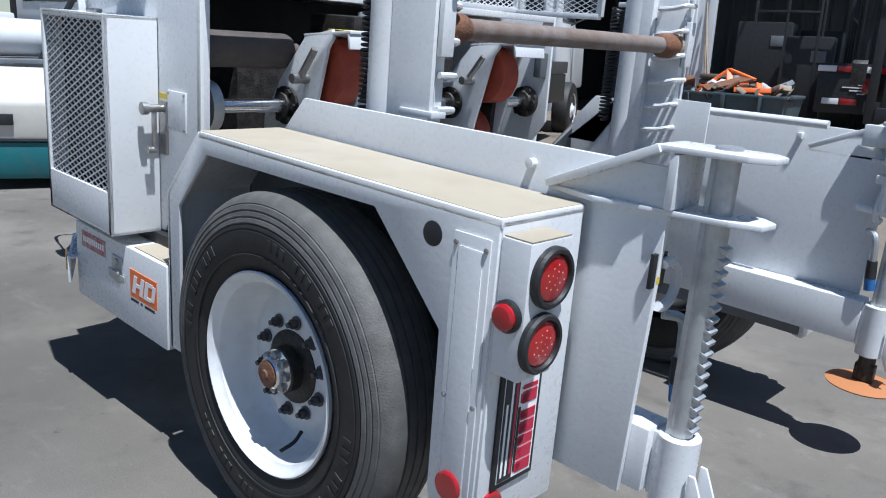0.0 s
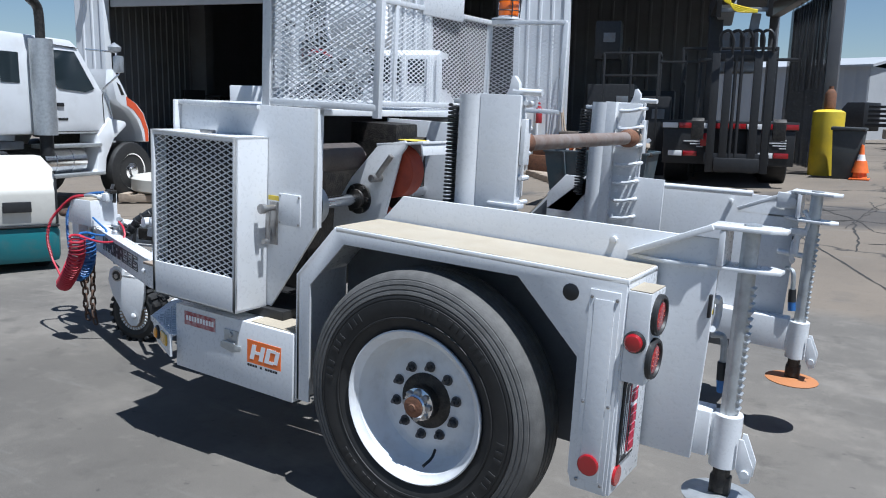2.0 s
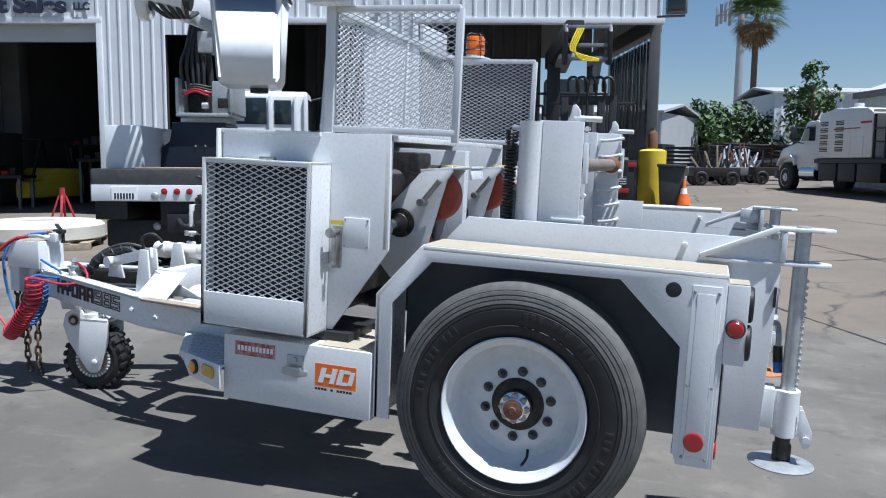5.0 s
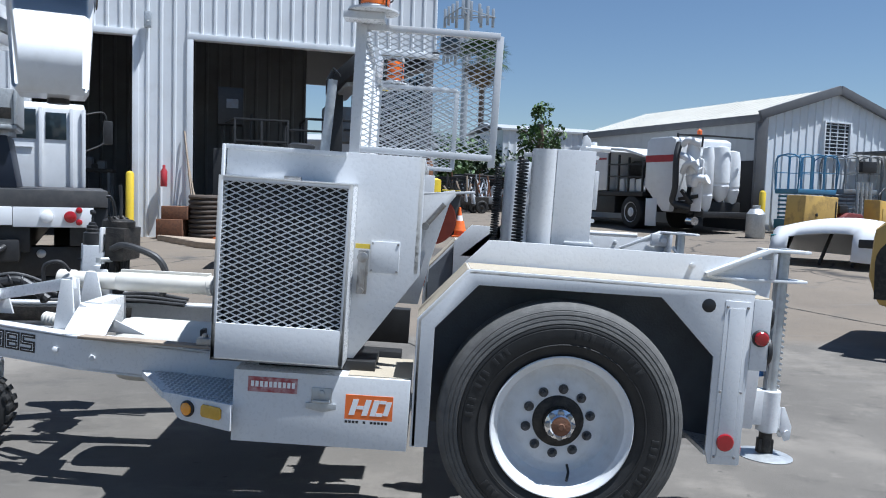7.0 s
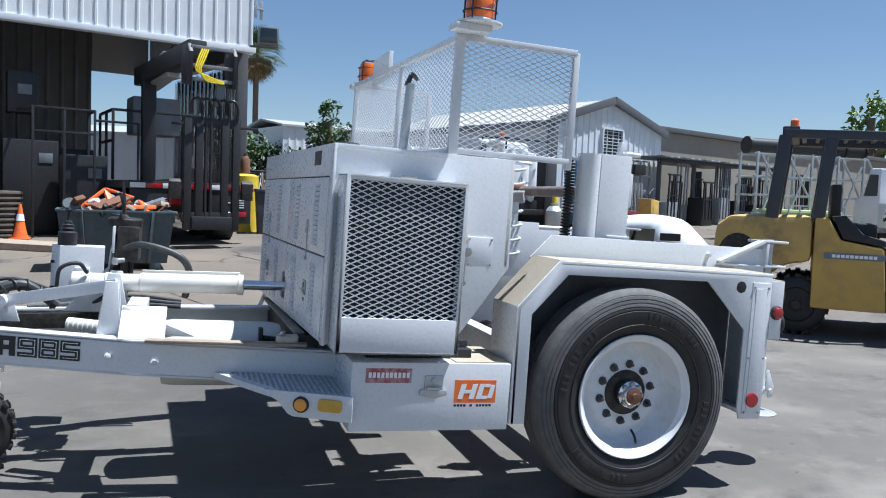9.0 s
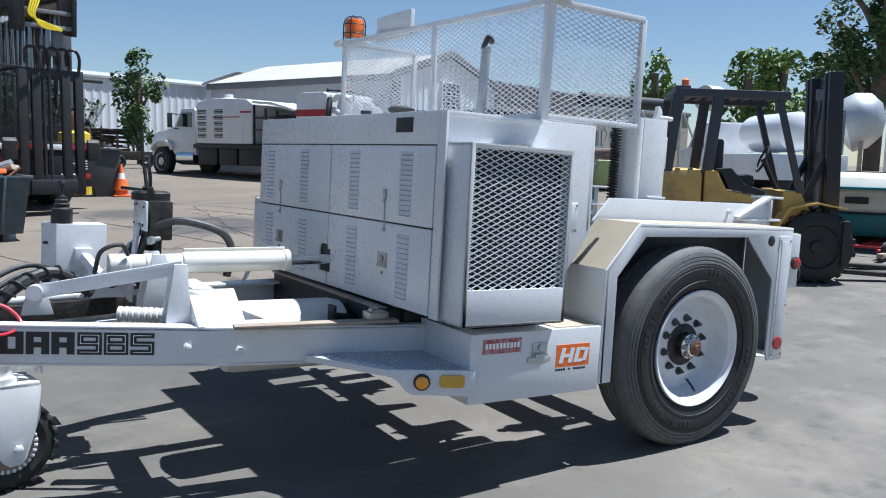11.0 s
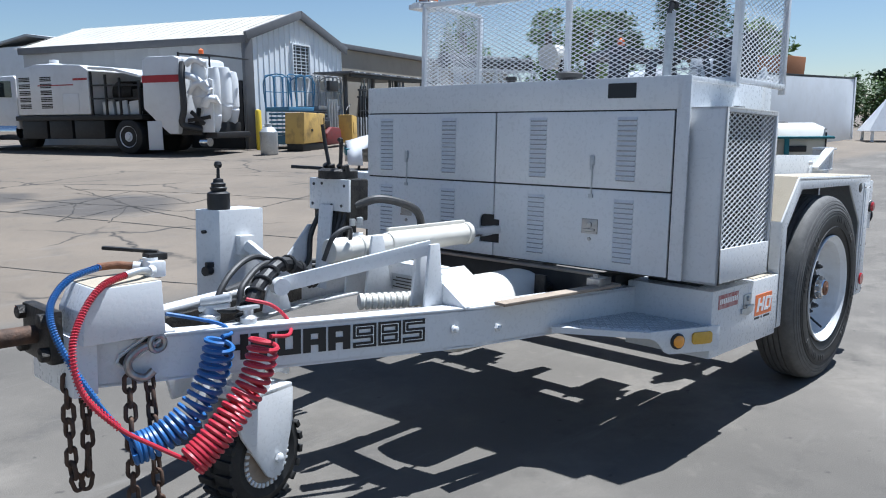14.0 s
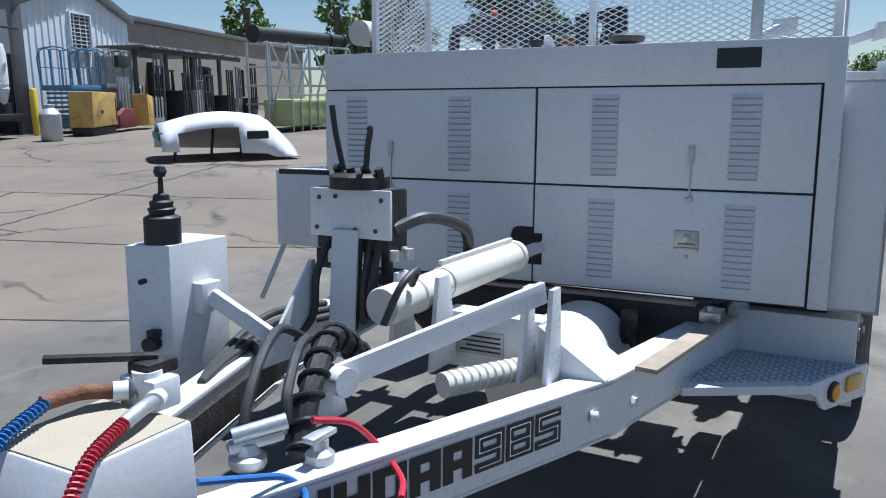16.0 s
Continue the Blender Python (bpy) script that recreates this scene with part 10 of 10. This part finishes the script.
bm = B()
box(bm, -1.1, 1.1, -0.5, 0.5, 0.12, 0.85, 0.08)
part("tank", bm, material("pale_green_plastic", (0.42, 0.50, 0.22), 0.5, second=(0.3, 0.36, 0.16), scale=2), gt)
for k in range(7):
    bm = B()
    bar(bm, (-1.12 + k * 0.373, -0.54, 0), (-1.12 + k * 0.373, -0.54, 0.95), 0.035, 0.035)
    part("cage_bar", bm, GALV, gt)
bm = B()
bar(bm, (-1.14, -0.54, 0.95), (1.14, -0.54, 0.95), 0.04, 0.04)
part("cage_rail", bm, GALV, gt)
# white concrete mixer and equipment to the right, white wall beyond
mx = thing("white_storage_wall", Matrix(), "white site wall and container behind the machines", "wall", kind="structure")
bm = B()
bar(bm, (15.6, 7.7, 1.45), (24.4, 7.4, 1.52), 0.2, 2.3, 0.02)
part("wall", bm, CLAD, mx)
bm = B()
box(bm, 24.405, 24.54, 7.27, 7.52, 0.3, 2.72, 0.01)
part("corner_post", bm, CLAD, mx)
bm = B()
bar(bm, (15.6, 7.7, 2.63), (24.4, 7.4, 2.70), 0.24, 0.05, 0.005)
part("top_rail", bm, GREASE, mx)
mq = thing("drum_mixer", place(13.6, 7.2, 0.5, -0.86) @ Matrix.Diagonal((0.75, 0.75, 0.95, 1)), "pale grey drum mixer on a wooden deck", "mixer")
bm = B()
lathe(bm, (-0.6, 0, 1.9), Vector((1, 0, 0.35)), [(0.3, 0), (0.62, 0.2), (0.66, 0.6), (0.5, 1.0), (0.2, 1.2), (0, 1.2)], 28)
part("drum", bm, GALV, mq)
bm = B()
box(bm, -1.2, 1.2, -0.6, 0.6, 0.8, 0.95, 0.02)
for x in (-1.1, 1.1):
    for y in (-0.5, 0.5):
        bar(bm, (x, y, 0), (x, y, 0.8), 0.1, 0.1)
bar(bm, (0, -0.4, 0.95), (0, -0.4, 1.8), 0.12, 0.12)
part("deck", bm, WOOD, mq)
ob_ = thing("orange_skip", place(23.9, 9.6, 0.97, -0.1) @ Matrix.Diagonal((0.5, 0.6, 0.95, 1)), "orange skip standing behind the white wall", "skip")
bm = B()
prism(bm, [(-1.6, 2.2), (1.6, 2.2), (1.8, 2.95), (-1.8, 2.95)], "y", -0.8, 0.8, 0.04)
box(bm, -1.5, 1.5, -0.7, 0.7, 0, 2.2, 0.02)
part("body", bm, PADORANGE, ob_)


# white knuckle-boom trucks far to the right
def boom_truck(x, y, fx, fy):
    w = thing("boom_truck", place(x, y, fx, fy), "white truck with a folded white lift boom", "truck", "boom trucks")
    for a, s in ((0, 1), (0, -1), (3.6, 1), (3.6, -1)):
        road_wheel(w, a, 1.1 * s, 0.45, 0.3, s, TRUCKWHITE)
    bm = B()
    box(bm, -1.6, 4.4, -1.1, 1.1, 0.75, 1.0, 0.03)
    box(bm, -1.4, 2.2, -1.1, 1.1, 1.0, 1.75, 0.05)
    prism(bm, [(2.6, 0.8), (2.6, 2.2), (3.5, 2.2), (3.9, 1.5), (4.8, 1.4), (4.8, 0.8)], "y", -1.0, 1.0, 0.06)
    part("body", bm, TRUCKWHITE, w)
    bm = B()
    bar(bm, (1.4, 0, 1.7), (-1.4, 0, 2.1), 0.4, 0.4, 0.05)
    bar(bm, (-1.4, 0.3, 2.1), (2.6, 0.3, 3.5), 0.35, 0.38, 0.05)
    prism(bm, [(2.2, 3.0), (2.9, 3.2), (3.0, 3.9), (2.3, 3.8)], "y", -0.1, 0.6, 0.04)
    part("boom", bm, TRUCKWHITE, w)
    bm = B()
    box(bm, 2.65, 3.4, -1.012, 1.012, 1.55, 2.1, 0.01)
    part("window", bm, GLASS, w)


boom_truck(29.2, 5.0, 0.80, -0.60)
boom_truck(34.5, 2.6, 0.2, -0.98)


# ---- trees and the far distance ----
def tree(name, x, y, h, w, mat, seed, base=0.3, n=1500, leaf=0.16, label="green leafy tree with an uneven crown", tall=1.0):
    rn = random.Random(seed)
    t = thing(name, place(x, y), label, "tree")
    bm = B()
    r0 = 0.035 * h
    tube(bm, curve([(0, 0, -0.2), (rn.uniform(-.1, .1), rn.uniform(-.1, .1), h * 0.35), (rn.uniform(-.3, .3), rn.uniform(-.3, .3), h * 0.85)], 6), r0, 8)
    limbs = []
    for k in range(9):
        a, z = rn.uniform(0, 6.28), h * rn.uniform(base, 0.75)
        e = Vector((math.cos(a) * w * rn.uniform(0.3, 0.7), math.sin(a) * w * rn.uniform(0.3, 0.7), z + h * rn.uniform(0.05, 0.2)))
        tube(bm, curve([(0, 0, z * 0.8), e * 0.5 + Vector((0, 0, z * 0.45)), e], 4), r0 * 0.35, 6)
        limbs.append(e)
    part("trunk", bm, BARK, t)
    clumps = [(e, rn.uniform(0.22, 0.38) * w) for e in limbs]
    for k in range(22):
        a, zf = rn.uniform(0, 6.28), rn.uniform(base, 1.0)
        rad = w * (0.75 * math.sqrt(max(0.02, 1 - ((zf - 0.55) / 0.5) ** 2))) * rn.uniform(0.3, 1.0) * tall
        clumps.append((Vector((math.cos(a) * rad, math.sin(a) * rad, h * zf)), rn.uniform(0.16, 0.34) * w))
    verts, faces = [], []
    for k in range(n):
        c, r = rn.choice(clumps)
        d = Vector((rn.gauss(0, 1), rn.gauss(0, 1), rn.gauss(0, 0.8)))
        p = c + d.normalized() * r * rn.uniform(0.35, 1.0) ** 0.6
        q = Euler((rn.uniform(-1, 1), rn.uniform(-1, 1), rn.uniform(0, 6.28))).to_matrix()
        s = leaf * rn.uniform(0.6, 1.4)
        i = len(verts)
        verts += [p + q @ Vector(v) * s for v in ((-1, 0, 0), (0, -0.55, 0.15), (1, 0, 0), (0, 0.55, 0.15))]
        faces.append((i, i + 1, i + 2, i + 3))
    me = bpy.data.meshes.new("crown")
    me.from_pydata(verts, [], faces)
    me.materials.append(mat)
    cr_ = new("crown", me)
    cr_.parent = t
    return t


def palm(x, y, h):
    t = thing("palm_tree", place(x, y), "tall fan palm with dry brown skirt", "tree")
    rn = random.Random(5)
    bm = B()
    lathe(bm, (0, 0, -0.2), (0, 0, 1), [(0.42, 0), (0.34, 0.8), (0.28, h * 0.5), (0.27, h - 0.6), (0.40, h - 0.1), (0.14, h + 0.3)], 16)
    part("trunk", bm, BARK, t)

    def fans(lo, hi, count, length, seed):
        rn = random.Random(seed)
        verts, faces = [], []
        for k in range(count):
            az, el = rn.uniform(0, 6.28), math.radians(rn.uniform(lo, hi))
            way = Vector((math.cos(az) * math.cos(el), math.sin(az) * math.cos(el), math.sin(el)))
            s, u, w = frame_of(way)
            stem = Vector((0, 0, h)) + way * length * 0.45
            verts += [Vector((0, 0, h)) + s * 0.02, Vector((0, 0, h)) - s * 0.02, stem - s * 0.02, stem + s * 0.02]
            i = len(verts)
            faces.append((i - 4, i - 3, i - 2, i - 1))
            for j in range(15):
                f = math.radians(-75 + j * 150 / 14)
                d = way * math.cos(f) + s * math.sin(f)
                tip = stem + d * length * rn.uniform(0.5, 0.62) - Vector((0, 0, length * 0.16 * rn.uniform(0.5, 1.2)))
                n_ = d.cross(u).normalized() * 0.05
                i = len(verts)
                verts += [stem, stem + d * length * 0.3 + n_, tip, stem + d * length * 0.3 - n_]
                faces.append((i, i + 1, i + 2, i + 3))
        me = bpy.data.meshes.new("fronds")
        me.from_pydata(verts, [], faces)
        return me
    me = fans(-15, 80, 60, 3.3, 1)
    me.materials.append(LEAF)
    c = new("fronds", me)
    c.parent = t
    me = fans(-85, -20, 46, 2.7, 2)
    me.materials.append(DRYFROND)
    c = new("dry_skirt", me)
    c.parent = t


palm(3.85, 77.0, 14.2)
tree("pine_tree", 5.3, 41.0, 5.6, 1.7, LEAF, 3, 0.2, 2200, 0.13, "dark open-crowned pine behind the truck", 0.9)
tree("yard_tree", 21.0, 11.2, 7.4, 2.2, LEAF, 7, 0.30, 9500, 0.085, "tall green leafy tree behind the fork lift")
tree("yard_tree", 70.0, 66.5, 13.2, 4.0, LEAFLIGHT, 8, 0.3, 1600, 0.4)
tree("yard_tree", 77.0, 58.5, 13.2, 4.6, LEAFLIGHT, 9, 0.3, 1600, 0.4)
tree("yard_tree", 82.0, 52.0, 13.0, 4.6, LEAF, 10, 0.3, 1600, 0.4)
tree("yard_tree", 45.4, 32.0, 8.0, 2.8, LEAFLIGHT, 12, 0.3, 1600, 0.25)
tree("yard_tree", 51.0, 21.5, 6.8, 2.8, LEAFLIGHT, 13, 0.3, 1600, 0.25)
for k, (x, y, h) in enumerate(((54.0, 15.5, 3.0), (54.5, 12.8, 3.3), (55.0, 10.0, 2.9), (55.0, 7.2, 3.2), (54.5, 3.8, 2.9), (53.0, 18.5, 3.1), (52.0, 21.5, 3.2), (54.5, 0.6, 3.0))):
    tree("hedge_tree", x, y, h, 3.2, LEAFLIGHT if k % 2 else LEAF, 30 + k, 0.12, 4000, 0.11, "dense light green tree in a row behind the yard")
for k, (x, y, h) in enumerate(((63, 17, 4.2), (64, 15, 3.8), (64, 11.5, 3.6), (63.0, 19, 3.8))):
    tree("cypress", x, y, h, 0.9, LEAFDARK, 50 + k, 0.1, 900, 0.2, "narrow dark cypress in the distance")
for k, (x, y, h) in enumerate(((0.2, 56, 5.0), (1.3, 58, 5.2), (2.6, 59, 4.9), (-1.2, 60, 4.6), (4.2, 60, 4.6), (0.8, 54.5, 4.4))):
    tree("far_tree", x, y, h, 2.6, LEAF if k % 2 else LEAFDARK, 70 + k, 0.1, 1100, 0.22, "bushy green tree at the end of the yard")
# cell mast behind the palm
cm = thing("cell_mast", place(3.45, 117.0), "tall grey cell mast with antenna panels", "mast")
bm = B()
lathe(bm, (0, 0, 0), (0, 0, 1), [(0.62, 0), (0.42, 30.5), (0.0, 30.6)], 16)
part("pole", bm, GALV, cm)
for z in (22.0, 27.6):
    for k in range(3):
        a0, a1 = k * 2.094 + 0.3, (k + 1) * 2.094 + 0.3
        p0, p1 = Vector((4.6 * math.cos(a0), 4.6 * math.sin(a0), z)), Vector((4.6 * math.cos(a1), 4.6 * math.sin(a1), z))
        bm = B()
        bar(bm, p0, p1, 0.14, 0.14)
        bar(bm, (0, 0, z), p0, 0.16, 0.16)
        ar = part("arm", bm, GALV, cm)
        for f in (0.05, 0.28, 0.52, 0.76):
            q = p0.lerp(p1, f)
            bm = B()
            box(bm, q.x - 0.22, q.x + 0.22, q.y - 0.14, q.y + 0.14, z - 1.5, z + 1.3, 0.04)
            part("antenna_panel", bm, GALV, ar)
# far white warehouses beyond the yard
for x, y, fx, fy, L, W, H in ((13.0, 66.0, 0.95, 0.3, 20, 8, 6.0), (26.0, 60.0, 0.95, 0.3, 22, 9, 6.0), (-7.2, 52.0, 0.97, -0.25, 12, 8, 4.1)):
    fwh = thing("far_warehouse", place(x, y, fx, fy), "low white warehouse in the distance", "warehouse", "far warehouses", "structure")
    bm = B()
    cladding(bm, (-L / 2, -W / 2), (L / 2, -W / 2), 0, H, 0.6, 0.03)
    box(bm, -L / 2, L / 2, -W / 2 + 0.05, W / 2, 0, H - 0.1, 0.0)
    part("wall", bm, CLAD if x > 0 else CLADGREY, fwh)
    bm = B()
    prism(bm, [(-W / 2 - 0.2, H - 0.15), (0, H + 0.5), (W / 2 + 0.2, H - 0.15), (W / 2 + 0.2, H), (0, H + 0.65), (-W / 2 - 0.2, H)], "x", -L / 2 - 0.2, L / 2 + 0.2)
    part("roof", bm, CLADGREY, fwh)
# rows of stored machinery far off between the workshop and the shed
for k in range(16):
    rn = random.Random(200 + k)
    x, y = 0.6 + rn.uniform(0, 3.2), 30.0 + k * 0.9
    s_ = thing("stored_equipment", place(x - (0.35 if k % 2 else 0), y, 0.95, 0.3), "rusty stored yard equipment in rows", "equipment", "stored equipment")
    bm = B()
    box(bm, -0.9, 0.9, -0.4, 0.4, 0.35, 0.7, 0.04)
    for j in range(5):
        a = rn.uniform(-0.8, 0.8)
        bar(bm, (a, 0, 0.6), (a + rn.uniform(-0.4, 0.4), 0, rn.uniform(0.9, 1.7)), 0.07, 0.07, 0.01)
    part("frame", bm, rn.choice([RUST, GREYMETAL, GREASE, GREASE, TRUCKWHITE, WOOD]), s_)
    for sx in (-0.6, 0.6):
        road_wheel(s_, sx, -0.42, 0.28, 0.2, -1, GREASE)
# flood light on the workshop corner
fl = thing("flood_light", Matrix.Translation((-0.28, 17.0, 5.25)), "square grey flood light on a bracket", "lamp")
bm = B()
box(bm, -0.25, 0.25, -0.12, 0.12, -0.2, 0.25, 0.04)
hd_ = part("head", bm, GREYMETAL, fl)
bm = B()
box(bm, -0.2, 0.2, -0.135, -0.12, -0.15, 0.2, 0.01)
part("glass", bm, GLASS, hd_)
bm = B()
bar(bm, (-0.45, 0, -0.25), (0.2, 0, -0.25), 0.05, 0.05)
part("arm", bm, TRIM, fl)

# black stake-bed pick-up far down the yard
pk = thing("stake_bed_pickup", place(-0.75, 39.0, -0.95, 0.3), "black pick-up with a slatted stake bed", "pick-up")
for x, s in ((-1.2, 1), (-1.2, -1), (2.0, 1), (2.0, -1)):
    road_wheel(pk, x, 0.9 * s, 0.38, 0.25, s, GREYMETAL)
bm = B()
box(bm, -2.2, 0.7, -0.95, 0.95, 0.75, 0.9, 0.02)
part("bed", bm, BLACK, pk)
for k in range(4):
    for y in (-0.95, 0.93):
        bm = B()
        box(bm, -2.2, 0.6, y, y + 0.03, 0.98 + 0.2 * k, 1.10 + 0.2 * k, 0.005)
        part("slat", bm, BLACK, pk)
bm = B()
prism(bm, [(0.8, 0.55), (0.8, 1.85), (1.6, 1.85), (2.0, 1.3), (2.9, 1.2), (2.95, 0.55)], "y", -0.9, 0.9, 0.06)
part("cab", bm, BLACK, pk)

# white folded hopper and a container standing by the boom trucks
hp_ = thing("steel_hopper", place(23.9, 6.1, 0.55, -0.83) @ Matrix.Diagonal((0.68, 0.68, 0.85, 1)), "white steel hopper with folded pyramid sides", "hopper")
for pts in (((-1.0, -0.9, 0.4), (1.0, -0.9, 0.4), (0.0, -0.2, 1.75)), ((1.0, -0.9, 0.4), (1.0, 0.9, 0.4), (0.0, -0.2, 1.75)), ((1.0, 0.9, 0.4), (-1.0, 0.9, 0.4), (0.0, -0.2, 1.75)), ((-1.0, 0.9, 0.4), (-1.0, -0.9, 0.4), (0.0, -0.2, 1.75))):
    bm = B()
    vs = [bm.verts.new(q) for q in pts]
    bm.faces.new(vs)
    pl = part("side_plate", bm, TRUCKWHITE, hp_)
    pl.data.polygons.foreach_set("use_smooth", [False] * len(pl.data.polygons))
    md_ = pl.modifiers.new("thick", "SOLIDIFY")
    md_.thickness = 0.03
for x, y in ((-0.8, -0.7), (0.8, -0.7), (0.8, 0.7), (-0.8, 0.7)):
    bm = B()
    box(bm, x - 0.06, x + 0.06, y - 0.06, y + 0.06, 0, 0.5, 0.01)
    part("leg", bm, TRUCKWHITE, hp_)


# rusty rack of scrap sections in the far yard, beyond the workshop's corner
jr = thing("scrap_rack_trailer", place(2.9, 43.0, 0.98, -0.15), "low rack trailer loaded with rusty pipes and scrap", "trailer")
for y in (-0.8, 0.8):
    bm = B()
    bar(bm, (-2.6, y, 0.75), (2.2, y, 0.75), 0.10, 0.16, 0.01)
    part("side_rail", bm, RUST, jr)
for x in (-2.4, -0.8, 0.8, 2.1):
    bm = B()
    bar(bm, (x, -0.85, 0.75), (x, 0.85, 0.75), 0.10, 0.12, 0.01)
    part("cross_member", bm, GREASE, jr)
    for y in (-0.8, 0.8):
        bm = B()
        bar(bm, (x, y, 0.75), (x, y, 2.0), 0.07, 0.07, 0.01)
        part("stake", bm, RUST, jr)
for x in (-1.2, 0.2):
    for s in (-1, 1):
        road_wheel(jr, x, 0.95 * s, 0.38, 0.22, s, GREASE)
jn = random.Random(33)
for k in range(34):
    bm = B()
    a = (jn.uniform(-2.7, -0.2), jn.uniform(-0.75, 0.75), 0.86 + 0.03 * k + jn.uniform(0, 0.1))
    b = (jn.uniform(0.2, 2.4), jn.uniform(-0.75, 0.75), 0.86 + 0.03 * k + jn.uniform(-0.1, 0.2))
    if k % 2:
        cyl(bm, a, b, jn.uniform(0.03, 0.08), None, 10)
    else:
        bar(bm, a, b, 0.09, 0.12, 0.01)
    part("scrap_section", bm, jn.choice([RUST, GREASE, GREYMETAL, GREASE, RUST, GALV, BLACK]), jr)

# white service truck parked behind the fork lift
wt = thing("service_truck", place(12.6, 9.1, 0.45, 0.89), "white service truck with a round tank behind the fork lift", "truck")
for x, s in ((-1.1, 1), (-1.1, -1), (1.6, 1), (1.6, -1)):
    road_wheel(wt, x, 0.85 * s, 0.38, 0.24, s, TRUCKWHITE)
bm = B()
box(bm, -2.2, 2.3, -0.45, 0.45, 0.42, 0.66, 0.02)
part("chassis", bm, BLACK, wt)
bm = B()
prism(bm, [(0.8, 0.55), (0.8, 1.95), (1.45, 1.98), (1.85, 1.38), (2.35, 1.28), (2.42, 0.55)], "y", -0.85, 0.85, 0.05)
cbw = part("cab", bm, TRUCKWHITE, wt)
for s in (-1, 1):
    bm = B()
    prism(bm, [(0.92, 1.35), (0.92, 1.82), (1.40, 1.84), (1.70, 1.36)], "y", s * 0.852, s * 0.862, 0.0)
    part("side_window", bm, INK, cbw)
bm = B()
box(bm, -2.2, 0.7, -0.9, 0.9, 0.66, 1.20, 0.03)
part("tool_body", bm, TRUCKWHITE, wt)
for k in range(3):
    bm = B()
    box(bm, -2.1 + 0.95 * k, -1.25 + 0.95 * k, -0.912, -0.90, 0.72, 1.14, 0.006)
    part("locker_door", bm, CLAD, wt)
bm = B()
lathe(bm, (-1.9, 0.0, 1.66), (1, 0, 0), [(0.0, 0.0), (0.3, 0.03), (0.42, 0.12), (0.42, 1.9), (0.3, 2.0), (0.0, 2.03)], 28)
part("tank", bm, TRUCKWHITE, wt)
bm = B()
for x in (-2.0, -0.6, 0.6):
    bar(bm, (x, -0.85, 1.2), (x, -0.85, 2.1), 0.06, 0.06, 0.01)
bar(bm, (-2.0, -0.85, 2.1), (0.6, -0.85, 2.1), 0.06, 0.06, 0.01)
part("side_frame", bm, GREYMETAL, wt)

# red hand truck lying on the ground by the sweeper
hk = thing("red_hand_truck", place(8.3, 3.66, 0.97, 0.2), "red hand truck lying flat with a wooden slat", "hand truck")
for y in (-0.2, 0.2):
    bm = B()
    tube(bm, curve([(-0.75, y, 0.08), (0.4, y, 0.12), (0.62, y * 0.6, 0.22), (0.66, 0, 0.24)], 6), 0.022, 8)
    part("side_tube", bm, REDPAINT, hk)
    road_wheel(hk, -0.6, y * 1.5, 0.10, 0.06, 1 if y > 0 else -1, GREASE)
for x in (-0.5, -0.1, 0.3):
    bm = B()
    bar(bm, (x, -0.2, 0.10), (x, 0.2, 0.10), 0.03, 0.03, 0.004)
    part("cross_tube", bm, REDPAINT, hk)
bm = B()
box(bm, -0.9, 0.2, -0.33, -0.24, 0.0, 0.06, 0.008)
part("wooden_slat", bm, WOOD, hk)
